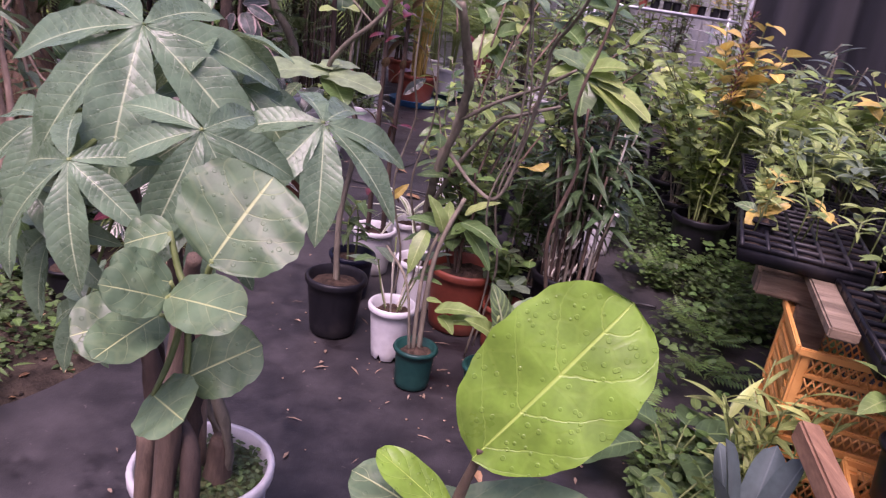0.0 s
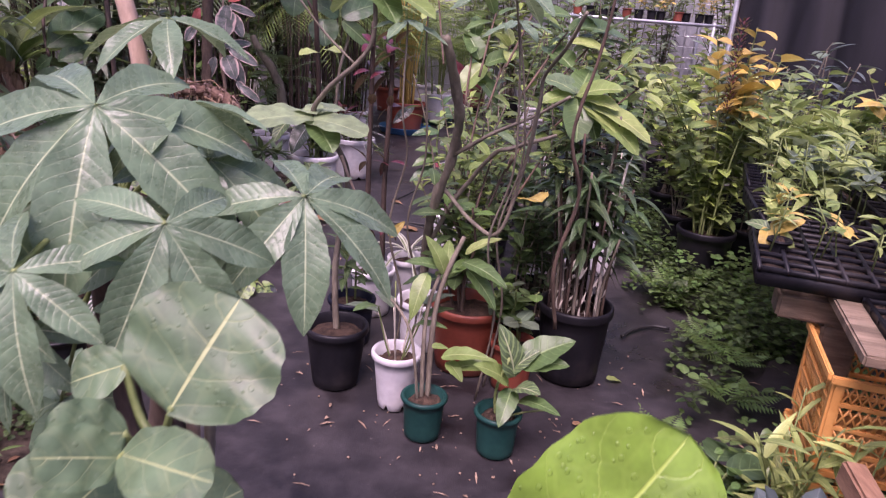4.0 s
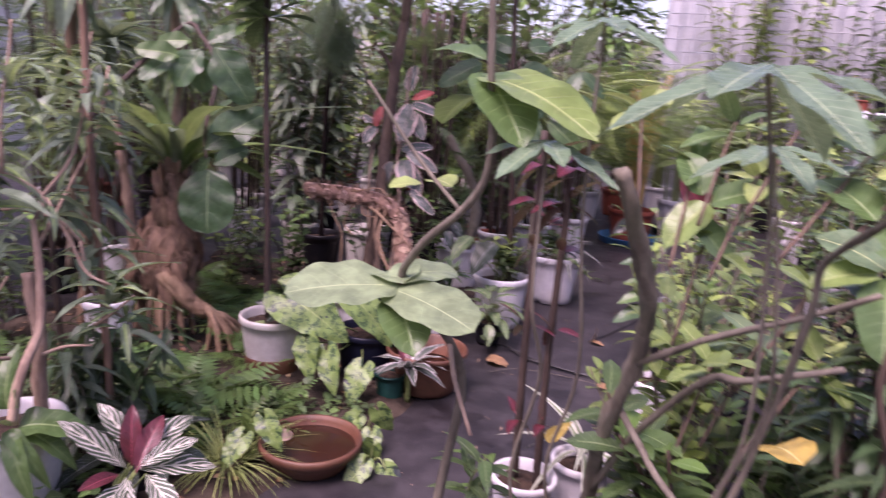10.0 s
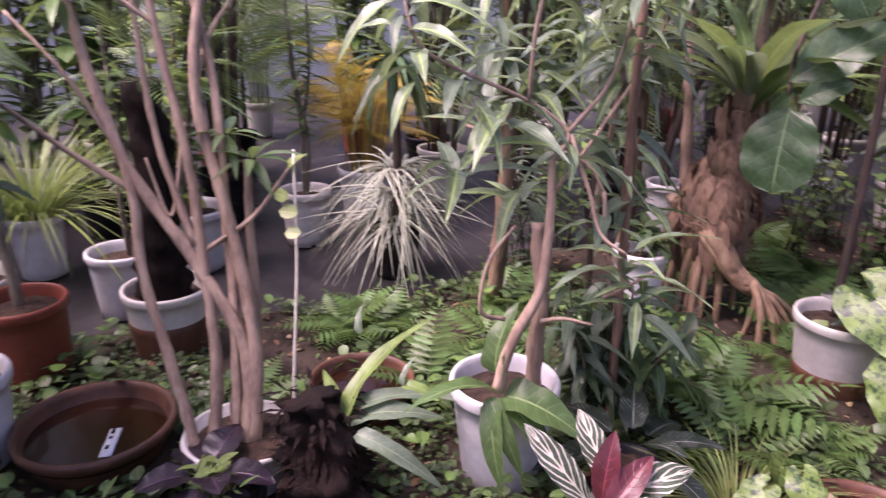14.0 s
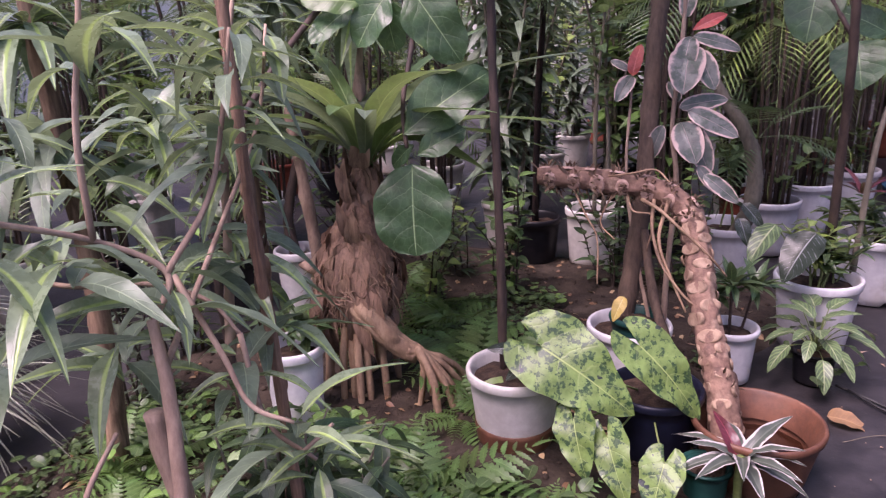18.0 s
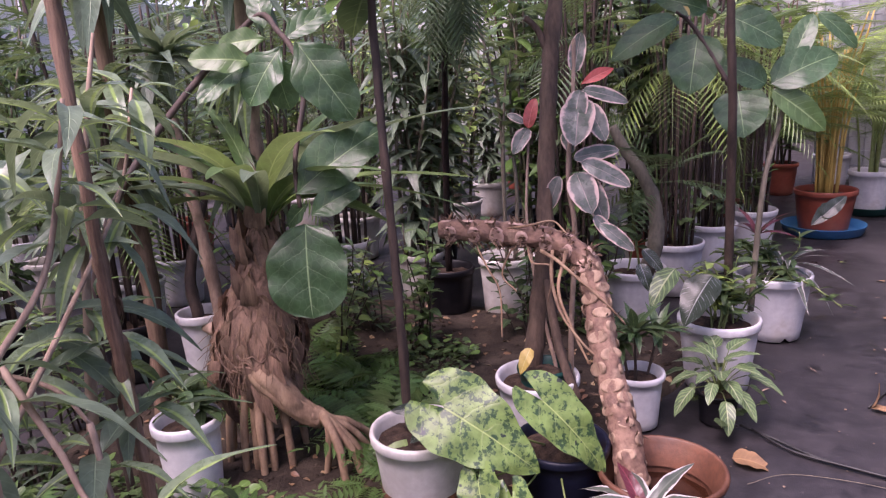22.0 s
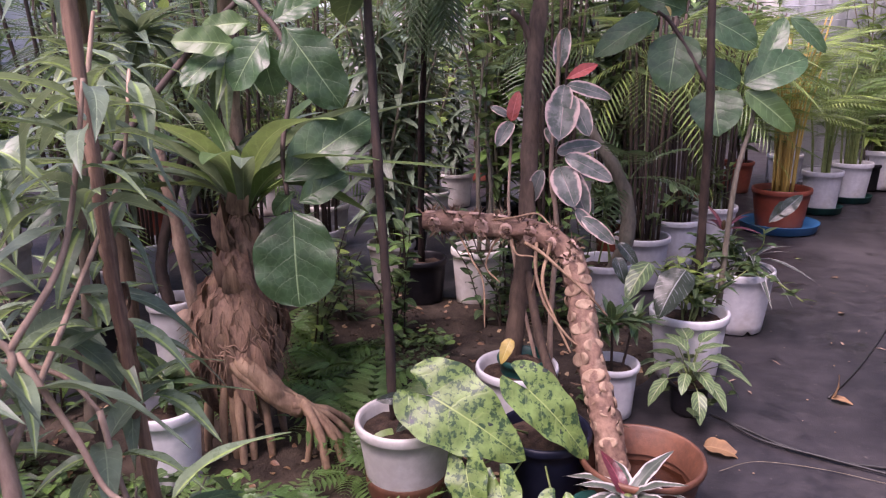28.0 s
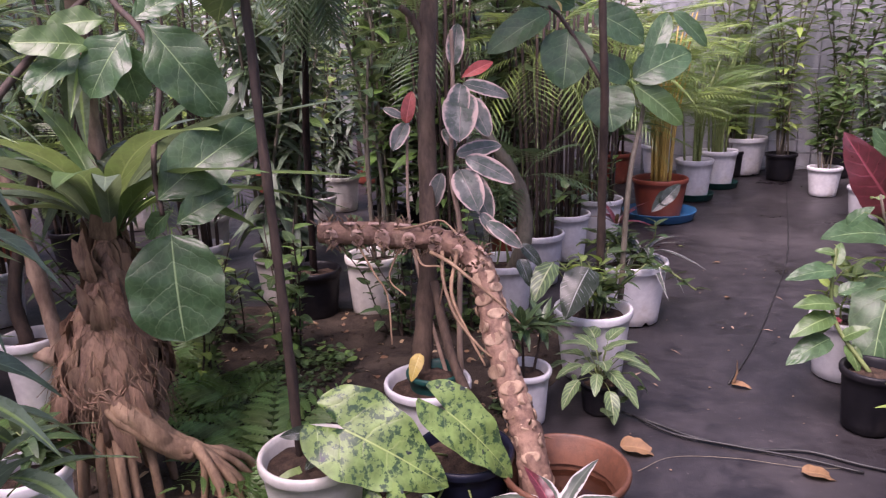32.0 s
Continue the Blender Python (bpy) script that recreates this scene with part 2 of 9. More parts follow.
M = {
    "white": surface("white_plastic", (0.52, 0.51, 0.53), (0.70, 0.69, 0.70), 0.45, 5, 40, 0.08, stain=(0.34, 0.28, 0.21, 0.5)),
    "cream": surface("old_white_plastic", (0.50, 0.47, 0.43), (0.70, 0.67, 0.63), 0.5, 6, 40, 0.1, stain=(0.30, 0.19, 0.11, 0.6)),
    "black": surface("black_plastic", (0.006, 0.006, 0.008), (0.014, 0.013, 0.016), 0.42, 8, 60, 0.08, stain=(0.045, 0.038, 0.034, 0.35)),
    "navy": surface("dark_blue_plastic", (0.005, 0.006, 0.014), (0.011, 0.013, 0.028), 0.4, 8, 60, 0.06),
    "green": surface("dark_green_plastic", (0.006, 0.040, 0.036), (0.012, 0.062, 0.052), 0.4, 8, 60, 0.06),
    "terra": surface("terracotta_plastic", (0.17, 0.036, 0.020), (0.25, 0.058, 0.032), 0.5, 7, 50, 0.15, stain=(0.20, 0.08, 0.05, 0.6)),
    "clay": surface("wet_clay", (0.075, 0.030, 0.018), (0.175, 0.070, 0.038), 0.55, 7, 60, 0.3, stain=(0.10, 0.055, 0.03, 0.7)),
    "blue": surface("blue_plastic", (0.015, 0.10, 0.24), (0.03, 0.16, 0.33), 0.4, 8, 60, 0.06),
    "crate": surface("orange_crate_plastic", (0.56, 0.24, 0.06), (0.72, 0.36, 0.11), 0.5, 6, 50, 0.12, stain=(0.30, 0.15, 0.06, 0.5)),
    "soil": surface("potting_soil", (0.020, 0.013, 0.010), (0.10, 0.064, 0.045), 0.9, 30, 180, 0.9, dist=0.02),
    "earth": surface("bed_earth", (0.022, 0.016, 0.012), (0.095, 0.070, 0.052), 0.9, 9, 90, 0.9, stain=(0.13, 0.10, 0.075, 0.6), dist=0.03),
    "moss": surface("mossy_soil", (0.03, 0.045, 0.015), (0.13, 0.16, 0.06), 0.9, 30, 160, 0.9, dist=0.02),
    "bark": surface("brown_bark", (0.045, 0.028, 0.020), (0.15, 0.10, 0.07), 0.85, 18, 90, 0.7, (1, 1, 0.25)),
    "darkbark": surface("dark_wet_bark", (0.022, 0.014, 0.011), (0.075, 0.048, 0.036), 0.75, 20, 90, 0.6, (1, 1, 0.3)),
    "palebark": surface("pale_bark", (0.20, 0.130, 0.095), (0.47, 0.335, 0.25), 0.8, 16, 80, 0.5, (1, 1, 0.3), stain=(0.12, 0.09, 0.055, 0.5)),
    "greybark": surface("grey_bark", (0.09, 0.075, 0.055), (0.22, 0.19, 0.14), 0.8, 16, 80, 0.5, (1, 1, 0.3), stain=(0.06, 0.065, 0.035, 0.6)),
    "scar": surface("leaf_scar", (0.30, 0.175, 0.135), (0.52, 0.36, 0.285), 0.65, 25, 90, 0.4),
    "oldscar": surface("old_leaf_scar", (0.20, 0.125, 0.080), (0.37, 0.26, 0.18), 0.75, 25, 90, 0.5, stain=(0.13, 0.08, 0.055, 0.6)),
    "ringbark": surface("reddish_ringed_bark", (0.085, 0.044, 0.032), (0.25, 0.15, 0.105), 0.8, 22, 90, 0.8, stain=(0.44, 0.31, 0.22, 0.6)),
    "film": surface("greenhouse_film", (0.42, 0.43, 0.42), (0.55, 0.55, 0.53), 0.5, 1.5, 20, 0.2, stain=(0.50, 0.52, 0.47, 0.5)),
    "fibre": surface("dry_palm_fibre", (0.055, 0.030, 0.018), (0.30, 0.195, 0.125), 0.9, 14, 120, 0.8, (1, 1, 0.12)),
    "husk": surface("papery_brown_husk", (0.065, 0.034, 0.023), (0.34, 0.205, 0.135), 0.7, 10, 110, 0.8, (1.6, 1.6, 0.14), stain=(0.36, 0.25, 0.17, 0.5), dist=0.015),
    "root": surface("stilt_root_skin", (0.17, 0.100, 0.060), (0.40, 0.265, 0.165), 0.75, 16, 90, 0.5, (1, 1, 0.3), stain=(0.07, 0.042, 0.028, 0.6)),
    "hairy": surface("black_fern_stump", (0.006, 0.004, 0.004), (0.028, 0.015, 0.012), 0.9, 20, 140, 1.0, (1, 1, 0.15), dist=0.03),
    "stem": surface("green_stem", (0.09, 0.13, 0.035), (0.20, 0.25, 0.09), 0.6, 14, 80, 0.2),
    "cane": surface("golden_cane", (0.30, 0.19, 0.04), (0.52, 0.36, 0.10), 0.5, 10, 60, 0.2, (1, 1, 0.3)),
    "wood": surface("weathered_timber", (0.10, 0.070, 0.045), (0.26, 0.19, 0.13), 0.85, 8, 60, 0.6, (0.35, 3, 3), stain=(0.06, 0.07, 0.04, 0.5)),
    "plank": surface("reddish_plank", (0.14, 0.070, 0.040), (0.30, 0.17, 0.10), 0.8, 8, 60, 0.5, (3, 0.35, 3)),
    "metal": surface("galvanised_steel", (0.40, 0.41, 0.43), (0.62, 0.63, 0.65), 0.4, 10, 60, 0.1, metal=0.7),
    "curtain": surface("black_shade_cloth", (0.004, 0.004, 0.006), (0.014, 0.013, 0.018), 0.75, 6, 120, 0.4, (4, 1, 0.3)),
    "panel": surface("white_corrugated_sheet", (0.40, 0.41, 0.43), (0.54, 0.55, 0.57), 0.5, 2, 30, 0.1),
    "cable": surface("black_cable", (0.010, 0.010, 0.011), (0.03, 0.03, 0.03), 0.5, 20, 80, 0.1),
    "tag": surface("white_plant_label", (0.70, 0.70, 0.72), (0.84, 0.84, 0.84), 0.5, 20, 60, 0.05),
    "dry": surface("dead_leaf", (0.13, 0.085, 0.055), (0.34, 0.24, 0.17), 0.8, 25, 90, 0.3),
    "pale": surface("pale_dead_stalk", (0.42, 0.38, 0.31), (0.66, 0.61, 0.52), 0.8, 20, 80, 0.3),
}

# wet black ground-cover sheet, dusted and puddled
m, nt, b = mat_new("ground_cover_sheet")
g1 = noise_at(nt, 0.9, 5.0, 0.6)
g2 = noise_at(nt, 7.0, 6.0, 0.7)
g3 = noise_at(nt, 260.0, 2.0, 0.5)
gc = mixc(nt, ramp(nt, g2, 0.35, 0.75), (0.019, 0.017, 0.019), (0.046, 0.041, 0.044))
gc = mixc(nt, mth(nt, "MULTIPLY", ramp(nt, g1, 0.45, 0.72), 0.6), gc, (0.066, 0.059, 0.061))
gc = mixc(nt, mth(nt, "MULTIPLY", ramp(nt, noise_at(nt, 45.0, 3.0, 0.6), 0.68, 0.74), 0.5), gc, (0.16, 0.14, 0.125))
wet = mth(nt, "MULTIPLY", ramp(nt, noise_at(nt, 2.6, 6.0, 0.68), 0.54, 0.64), 0.75)
gc = mixc(nt, wet, gc, (0.013, 0.011, 0.012))
nt.links.new(gc, b.inputs["Base Color"])
nt.links.new(mth(nt, "SUBTRACT", mth(nt, "ADD", mth(nt, "MULTIPLY", ramp(nt, g1, 0.3, 0.7), 0.30), 0.36), mth(nt, "MULTIPLY", wet, 0.22)), b.inputs["Roughness"])
bump(nt, b, mth(nt, "ADD", mth(nt, "MULTIPLY", g2, 1.0), mth(nt, "MULTIPLY", g3, 0.15)), 0.35, 0.012)
M["sheet"] = m

for k in ("black", "navy", "green", "sheet", "hairy", "soil", "earth"):
    M[k].node_tree.nodes["Principled BSDF"].inputs["Specular IOR Level"].default_value = 0.22 if k != "sheet" else 0.36

# still water in the bowls
m, nt, b = mat_new("murky_water")
b.inputs["Base Color"].default_value = (0.030, 0.011, 0.006, 1)
b.inputs["Roughness"].default_value = 0.12
b.inputs["Specular IOR Level"].default_value = 0.3
bump(nt, b, noise_at(nt, 9.0, 2.0), 0.08, 0.01)
M["water"] = m

L = {
    "dark": leafy("dark_green_leaf", (0.060, 0.125, 0.045), (0.16, 0.25, 0.09)),
    "mid": leafy("green_leaf", (0.075, 0.160, 0.045), (0.22, 0.32, 0.13), tip=(0.14, 0.24, 0.05)),
    "grey": leafy("greyish_leaf", (0.145, 0.215, 0.135), (0.24, 0.32, 0.20), gloss=0.42),
    "light": leafy("light_green_leaf", (0.165, 0.275, 0.060), (0.32, 0.40, 0.15), tip=(0.30, 0.38, 0.08)),
    "paleleaf": leafy("pale_broad_leaf", (0.24, 0.345, 0.16), (0.36, 0.45, 0.24), veins=5, vein_w=0.03, mid_w=0.02, quilt=0.0015, net=36.0, gloss=0.42, vary=0.1, hue=0.02),
    "lime": leafy("lime_leaf", (0.27, 0.385, 0.085), (0.45, 0.50, 0.20), tip=(0.42, 0.45, 0.15)),
    "yellow": leafy("yellowing_leaf", (0.58, 0.42, 0.06), (0.66, 0.56, 0.22), tip=(0.62, 0.36, 0.09)),
    "grape": leafy("sea_grape_leaf", (0.110, 0.205, 0.095), (0.40, 0.46, 0.22), veins=4, slant=0.9, vein_w=0.035, mid_w=0.024, gloss=0.46, drops=True, hue=0.02, quilt=0.0007, net=42.0),
    "grape_new": leafy("young_sea_grape_leaf", (0.175, 0.345, 0.008), (0.36, 0.50, 0.10), veins=4, slant=0.9, vein_w=0.03, mid_w=0.020, gloss=0.36, drops=True, quilt=0.0010, net=42.0),
    "pach": leafy("money_tree_leaflet", (0.125, 0.225, 0.120), (0.38, 0.46, 0.28), veins=13, slant=1.3, vein_w=0.05, mid_w=0.032, gloss=0.33, vary=0.35, drops=True, quilt=0.0006, net=60.0),
    "fiddle": leafy("fiddle_leaf", (0.048, 0.125, 0.045), (0.26, 0.38, 0.18), veins=5, slant=1.1, vein_w=0.035, mid_w=0.018, gloss=0.40, quilt=0.0022, net=38.0),
    "song": leafy("striped_dracaena_leaf", (0.195, 0.280, 0.150), (0.33, 0.46, 0.15), veins=1, vein_w=0.01, mid_w=0.17, gloss=0.32),
    "mottled": leafy("mottled_elephant_ear", (0.185, 0.315, 0.058), (0.34, 0.44, 0.15), veins=6, slant=0.7, vein_w=0.05, mid_w=0.02, mottle=((0.026, 0.070, 0.030), 40.0, 0.525, 0.550), patch=((0.018, 0.026, 0.040), 11.0, 0.64, 0.65), gloss=0.40, vary=0.12, quilt=0.0015, net=30.0),
    "pink": leafy("pink_edged_rubber_leaf", (0.175, 0.195, 0.170), (0.42, 0.33, 0.31), veins=10, vein_w=0.02, mid_w=0.020, mottle=((0.075, 0.105, 0.080), 18.0, 0.48, 0.58), edge=((0.62, 0.45, 0.40), 0.70, 0.90), gloss=0.36),
    "red": leafy("red_new_leaf", (0.62, 0.075, 0.070), (0.7, 0.2, 0.18), veins=6, gloss=0.35),
    "wine": leafy("wine_red_leaf", (0.11, 0.014, 0.026), (0.24, 0.05, 0.07), veins=8, gloss=0.35, thin=0.2),
    "purple": leafy("black_purple_leaf", (0.020, 0.011, 0.020), (0.07, 0.03, 0.06), veins=10, gloss=0.35, thin=0.1),
    "tri": leafy("cream_striped_leaf", (0.045, 0.085, 0.045), (0.66, 0.64, 0.52), veins=6, slant=2.0, stripe=((0.62, 0.58, 0.52), 0.32), vein_w=0.02, mid_w=0.06, gloss=0.36),
    "pin": leafy("pinstripe_leaf", (0.025, 0.045, 0.030), (0.36, 0.38, 0.36), veins=11, slant=2.2, stripe=((0.30, 0.31, 0.30), 0.45), vein_w=0.01, mid_w=0.03, gloss=0.36),
    "cala": leafy("two_tone_calathea_leaf", (0.085, 0.155, 0.065), (0.40, 0.45, 0.26), veins=6, slant=1.6, stripe=((0.20, 0.29, 0.12), 0.30), vein_w=0.03, mid_w=0.06),
    "rhoeo": leafy("white_edged_leaf", (0.060, 0.085, 0.062), (0.13, 0.15, 0.12), veins=1, slant=0.1, edge=((0.56, 0.52, 0.50), 0.62, 0.82), vein_w=0.0, mid_w=0.1, gloss=0.4),
    "fern": leafy("fern_green", (0.125, 0.265, 0.055), (0.2, 0.32, 0.10), veins=6, thin=0.4, vary=0.3),
    "palm": leafy("palm_green", (0.085, 0.170, 0.040), (0.16, 0.26, 0.07), veins=1, vein_w=0.0, tip=(0.12, 0.19, 0.035), vary=0.3),
    "gold": leafy("golden_palm_leaf", (0.70, 0.47, 0.02), (0.6, 0.45, 0.1), veins=1, vein_w=0.0, tip=(0.50, 0.38, 0.02), vary=0.3),
    "cream": leafy("cream_edged_blade", (0.22, 0.29, 0.14), (0.26, 0.33, 0.16), veins=1, vein_w=0.0, edge=((0.72, 0.72, 0.62), 0.22, 0.5), mid_w=0.05),
    "blue": leafy("blue_grey_leaf", (0.065, 0.105, 0.105), (0.14, 0.18, 0.18), veins=1, vein_w=0.0, mid_w=0.05, gloss=0.5, thin=0.1),
    "weed": leafy("weed_leaf", (0.052, 0.105, 0.032), (0.14, 0.20, 0.07), tip=(0.09, 0.15, 0.045), vary=0.3),
    "litter": leafy("fallen_leaf", (0.30, 0.15, 0.06), (0.36, 0.22, 0.11), tip=(0.40, 0.26, 0.16), thin=0.1, vary=0.35),
}


# ---- geometry helpers ----
V3 = Vector
rng = random.Random(7)


def mesh_from(name, verts, faces, mat, uvs=None, smooth=True):
    """faces: an array of quads, or a list of polygons."""
    me = bpy.data.meshes.new(name)
    if isinstance(faces, np.ndarray):
        nq = len(faces)
        me.vertices.add(len(verts))
        me.vertices.foreach_set("co", np.ascontiguousarray(verts, dtype=np.float32).ravel())
        me.loops.add(nq * 4)
        me.loops.foreach_set("vertex_index", faces.astype(np.int32).ravel())
        me.polygons.add(nq)
        me.polygons.foreach_set("loop_start", np.arange(0, nq * 4, 4, dtype=np.int32))
        if uvs is not None:
            lay = me.uv_layers.new(name="leaf")
            lay.data.foreach_set("uv", np.ascontiguousarray(uvs[faces.ravel()], dtype=np.float32).ravel())
    else:
        me.from_pydata([tuple(v) for v in verts], [], faces)
    if smooth:
        me.polygons.foreach_set("use_smooth", np.ones(len(me.polygons), dtype=bool))
    me.update(calc_edges=True)
    me.materials.append(mat)
    return me


def thing(name, label, category, at=(0, 0, 0), group="", kind="", turn=0.0):
    ob = new(name)
    ob.empty_display_size = 0.1
    ob.matrix_basis = pose(*at, 0, 0, turn)
    return tagged(ob, label, category, group, kind)


def put(name, me, parent=None, label="", m=None):
    ob = new(name, me)
    if parent is not None:
        ob.parent = parent
    if m is not None:
        ob.matrix_basis = m
    if label:
        ob["label"] = label
    return ob


def part(name, bm, material, parent, label=""):
    me = bpy.data.meshes.new(name)
    bm.to_mesh(me)
    bm.free()
    me.polygons.foreach_set("use_smooth", np.ones(len(me.polygons), dtype=bool))
    me.materials.append(material)
    return put(name, me, parent, label)


class Batch:
    """Gathers many small pieces into one mesh."""

    def __init__(self):
        self.v, self.f, self.u, self.n = [], [], [], 0

    def raw(self, v, f, u=None):
        self.v.append(v)
        self.f.append(f + self.n)
        self.u.append(u if u is not None else np.full((len(v), 2), 0.3))
        self.n += len(v)

    def leaf(self, tpl, at, way, up=(0, 0, 1), length=0.1, width=None, roll=0.0):
        y = np.array(way, float)
        y /= np.linalg.norm(y) + 1e-9
        x = np.cross(y, np.array(up, float))
        if np.linalg.norm(x) < 1e-3:
            x = np.cross(y, (1.0, 0.3, 0.0))
        x /= np.linalg.norm(x)
        z = np.cross(x, y)
        if roll:
            x, z = x * math.cos(roll) + z * math.sin(roll), z * math.cos(roll) - x * math.sin(roll)
        w = width if width else length
        v = tpl[0]
        rise = v[:, 2] * length + (v[:, 3] * w if v.shape[1] > 3 else 0.0)
        self.raw(np.outer(v[:, 0] * w, x) + np.outer(v[:, 1] * length, y) + np.outer(rise, z) + np.array(at), tpl[1], tpl[2])

    def tube(self, pts, r0, r1, sides=6, knots=None, rough=0.0):
        v, f = tube_geo(pts, r0, r1, sides, knots, rough)
        self.raw(v, f)

    def mesh(self, name, mat):
        return mesh_from(name, np.concatenate(self.v), np.concatenate(self.f), mat, np.concatenate(self.u))


def spline(pts, n=6):
    """A smooth line through the points."""
    p = [np.array(q, float) for q in pts]
    if len(p) < 3:
        return [p[0] + (p[-1] - p[0]) * k / n for k in range(n + 1)]
    p = [2 * p[0] - p[1]] + p + [2 * p[-1] - p[-2]]
    out = []
    for i in range(1, len(p) - 2):
        for k in range(n):
            t = k / n
            out.append(0.5 * (2 * p[i] + (p[i + 1] - p[i - 1]) * t + (2 * p[i - 1] - 5 * p[i] + 4 * p[i + 1] - p[i + 2]) * t * t + (3 * p[i] - p[i - 1] - 3 * p[i + 1] + p[i + 2]) * t ** 3))
    out.append(p[-2])
    return out


def tube_geo(pts, r0, r1, sides=8, knots=None, rough=0.0):
    pts = [np.array(p, float) for p in pts]
    pts = [pts[0]] + pts + [pts[-1] + (pts[-1] - pts[-2]) * 0.03]
    n = len(pts)
    vs, ref = [], np.array((0.31, 0.94, 0.12))
    for i, p in enumerate(pts):
        d = pts[min(max(i, 1) + 1, n - 1)] - pts[max(min(i, n - 2) - 1, 0)]
        d /= np.linalg.norm(d) + 1e-9
        a = np.cross(d, ref)
        if np.linalg.norm(a) < 0.1:
            a = np.cross(d, (1.0, 0, 0))
        a /= np.linalg.norm(a)
        ref = np.cross(a, d)
        t = i / (n - 1)
        r = (r0 + (r1 - r0) * t) * (0.05 if i in (0, n - 1) else 1.0)
        if knots:
            r *= 1 + knots[1] * (0.5 + 0.5 * math.cos(2 * math.pi * knots[0] * t)) ** 3
        for s in range(sides):
            th = 2 * math.pi * s / sides
            rr = r * (1 + rough * (noise.noise((p[0] * 17 + 3 * math.cos(th), p[1] * 17 + 3 * math.sin(th), p[2] * 17))))
            vs.append(p + a * math.cos(th) * rr + ref * math.sin(th) * rr)
    f = []
    for i in range(n - 1):
        for s in range(sides):
            q = (s + 1) % sides
            f.append((i * sides + s, i * sides + q, (i + 1) * sides + q, (i + 1) * sides + s))
    return np.array(vs), np.array(f)


def lathe(profile, sides=28, squash=1.0, wob=0.0):
    vs, f = [], []
    k = len(profile)
    for s in range(sides):
        a = 2 * math.pi * s / sides
        for r, z in profile:
            rr = r * (1 + wob * noise.noise((math.cos(a) * 1.3, math.sin(a) * 1.3, z * 4 + r)))
            vs.append((rr * math.cos(a), rr * math.sin(a) * squash, z))
    for s in range(sides):
        q = (s + 1) % sides
        for i in range(k - 1):
            f.append((s * k + i, q * k + i, q * k + i + 1, s * k + i + 1))
    return np.array(vs), np.array(f)

# ---- leaf shapes: along +y from the stalk, unit length, unit half-width given by the outline ----
def leaf_tpl(outline, rows=6, cols=2, fold=0.25, droop=0.3, wave=0.0, back=0.0, twist=0.0):
    """cols: strips on each side of the midrib; back: how far lobes reach behind the stalk. The last number of a corner is its cupping, which goes with the width."""
    v, u = [], []
    for i in range(rows + 1):
        t = i / rows
        w = max(outline(t), 0.004)
        y0 = t * (1 + back) - back
        for c in range(-cols, cols + 1):
            s, y = c / cols, y0
            x = w * s
            if back > 0.15 and y < 0:
                if c == 0:
                    x, y = 0.0, 0.0
                else:
                    g = min(w * 0.8, -0.42 * y)
                    x = math.copysign(g + (w - g) * (abs(c) - 1) / max(1, cols - 1), c)
            cup = abs(x) * fold + twist * x * t + 1.2 * wave * math.sin(t * 17 + s * 2.0) * abs(s)
            v.append((x, y * (1 - 0.12 * droop * max(y, 0)), -droop * max(y, 0) ** 2, cup))
            u.append((s * 0.5 + 0.5, t))
    k = 2 * cols + 1
    f = [(i * k + c, i * k + c + 1, (i + 1) * k + c + 1, (i + 1) * k + c) for i in range(rows) for c in range(2 * cols)]
    return np.array(v), np.array(f), np.array(u)


def lance(t):
    return 0.5 * math.sin(math.pi * t ** 0.75) ** 0.9


def ovate(t):
    return 0.5 * math.sin(math.pi * t ** 0.7) ** 0.7


def obovate(t):
    return 0.5 * math.sin(math.pi * t ** 1.25) ** 0.75


def rounded(t):
    return 0.5 * max(0.0, 1 - abs(2 * t - 1) ** 2.3) ** 0.5


def fiddle_o(t):
    return 0.5 * (math.sin(math.pi * t ** 1.1) ** 0.6) * (0.80 + 0.32 * t - 0.14 * math.cos(t * 9.0))


def heart(t):
    return 0.5 * (math.sin(math.pi * min(1, t * 0.97 + 0.03) ** 0.62) ** 0.75)


def strap(t):
    return 0.5 * min(1, t * 8 + 0.45) * (1 - max(0, (t - 0.45) / 0.55) ** 1.8)


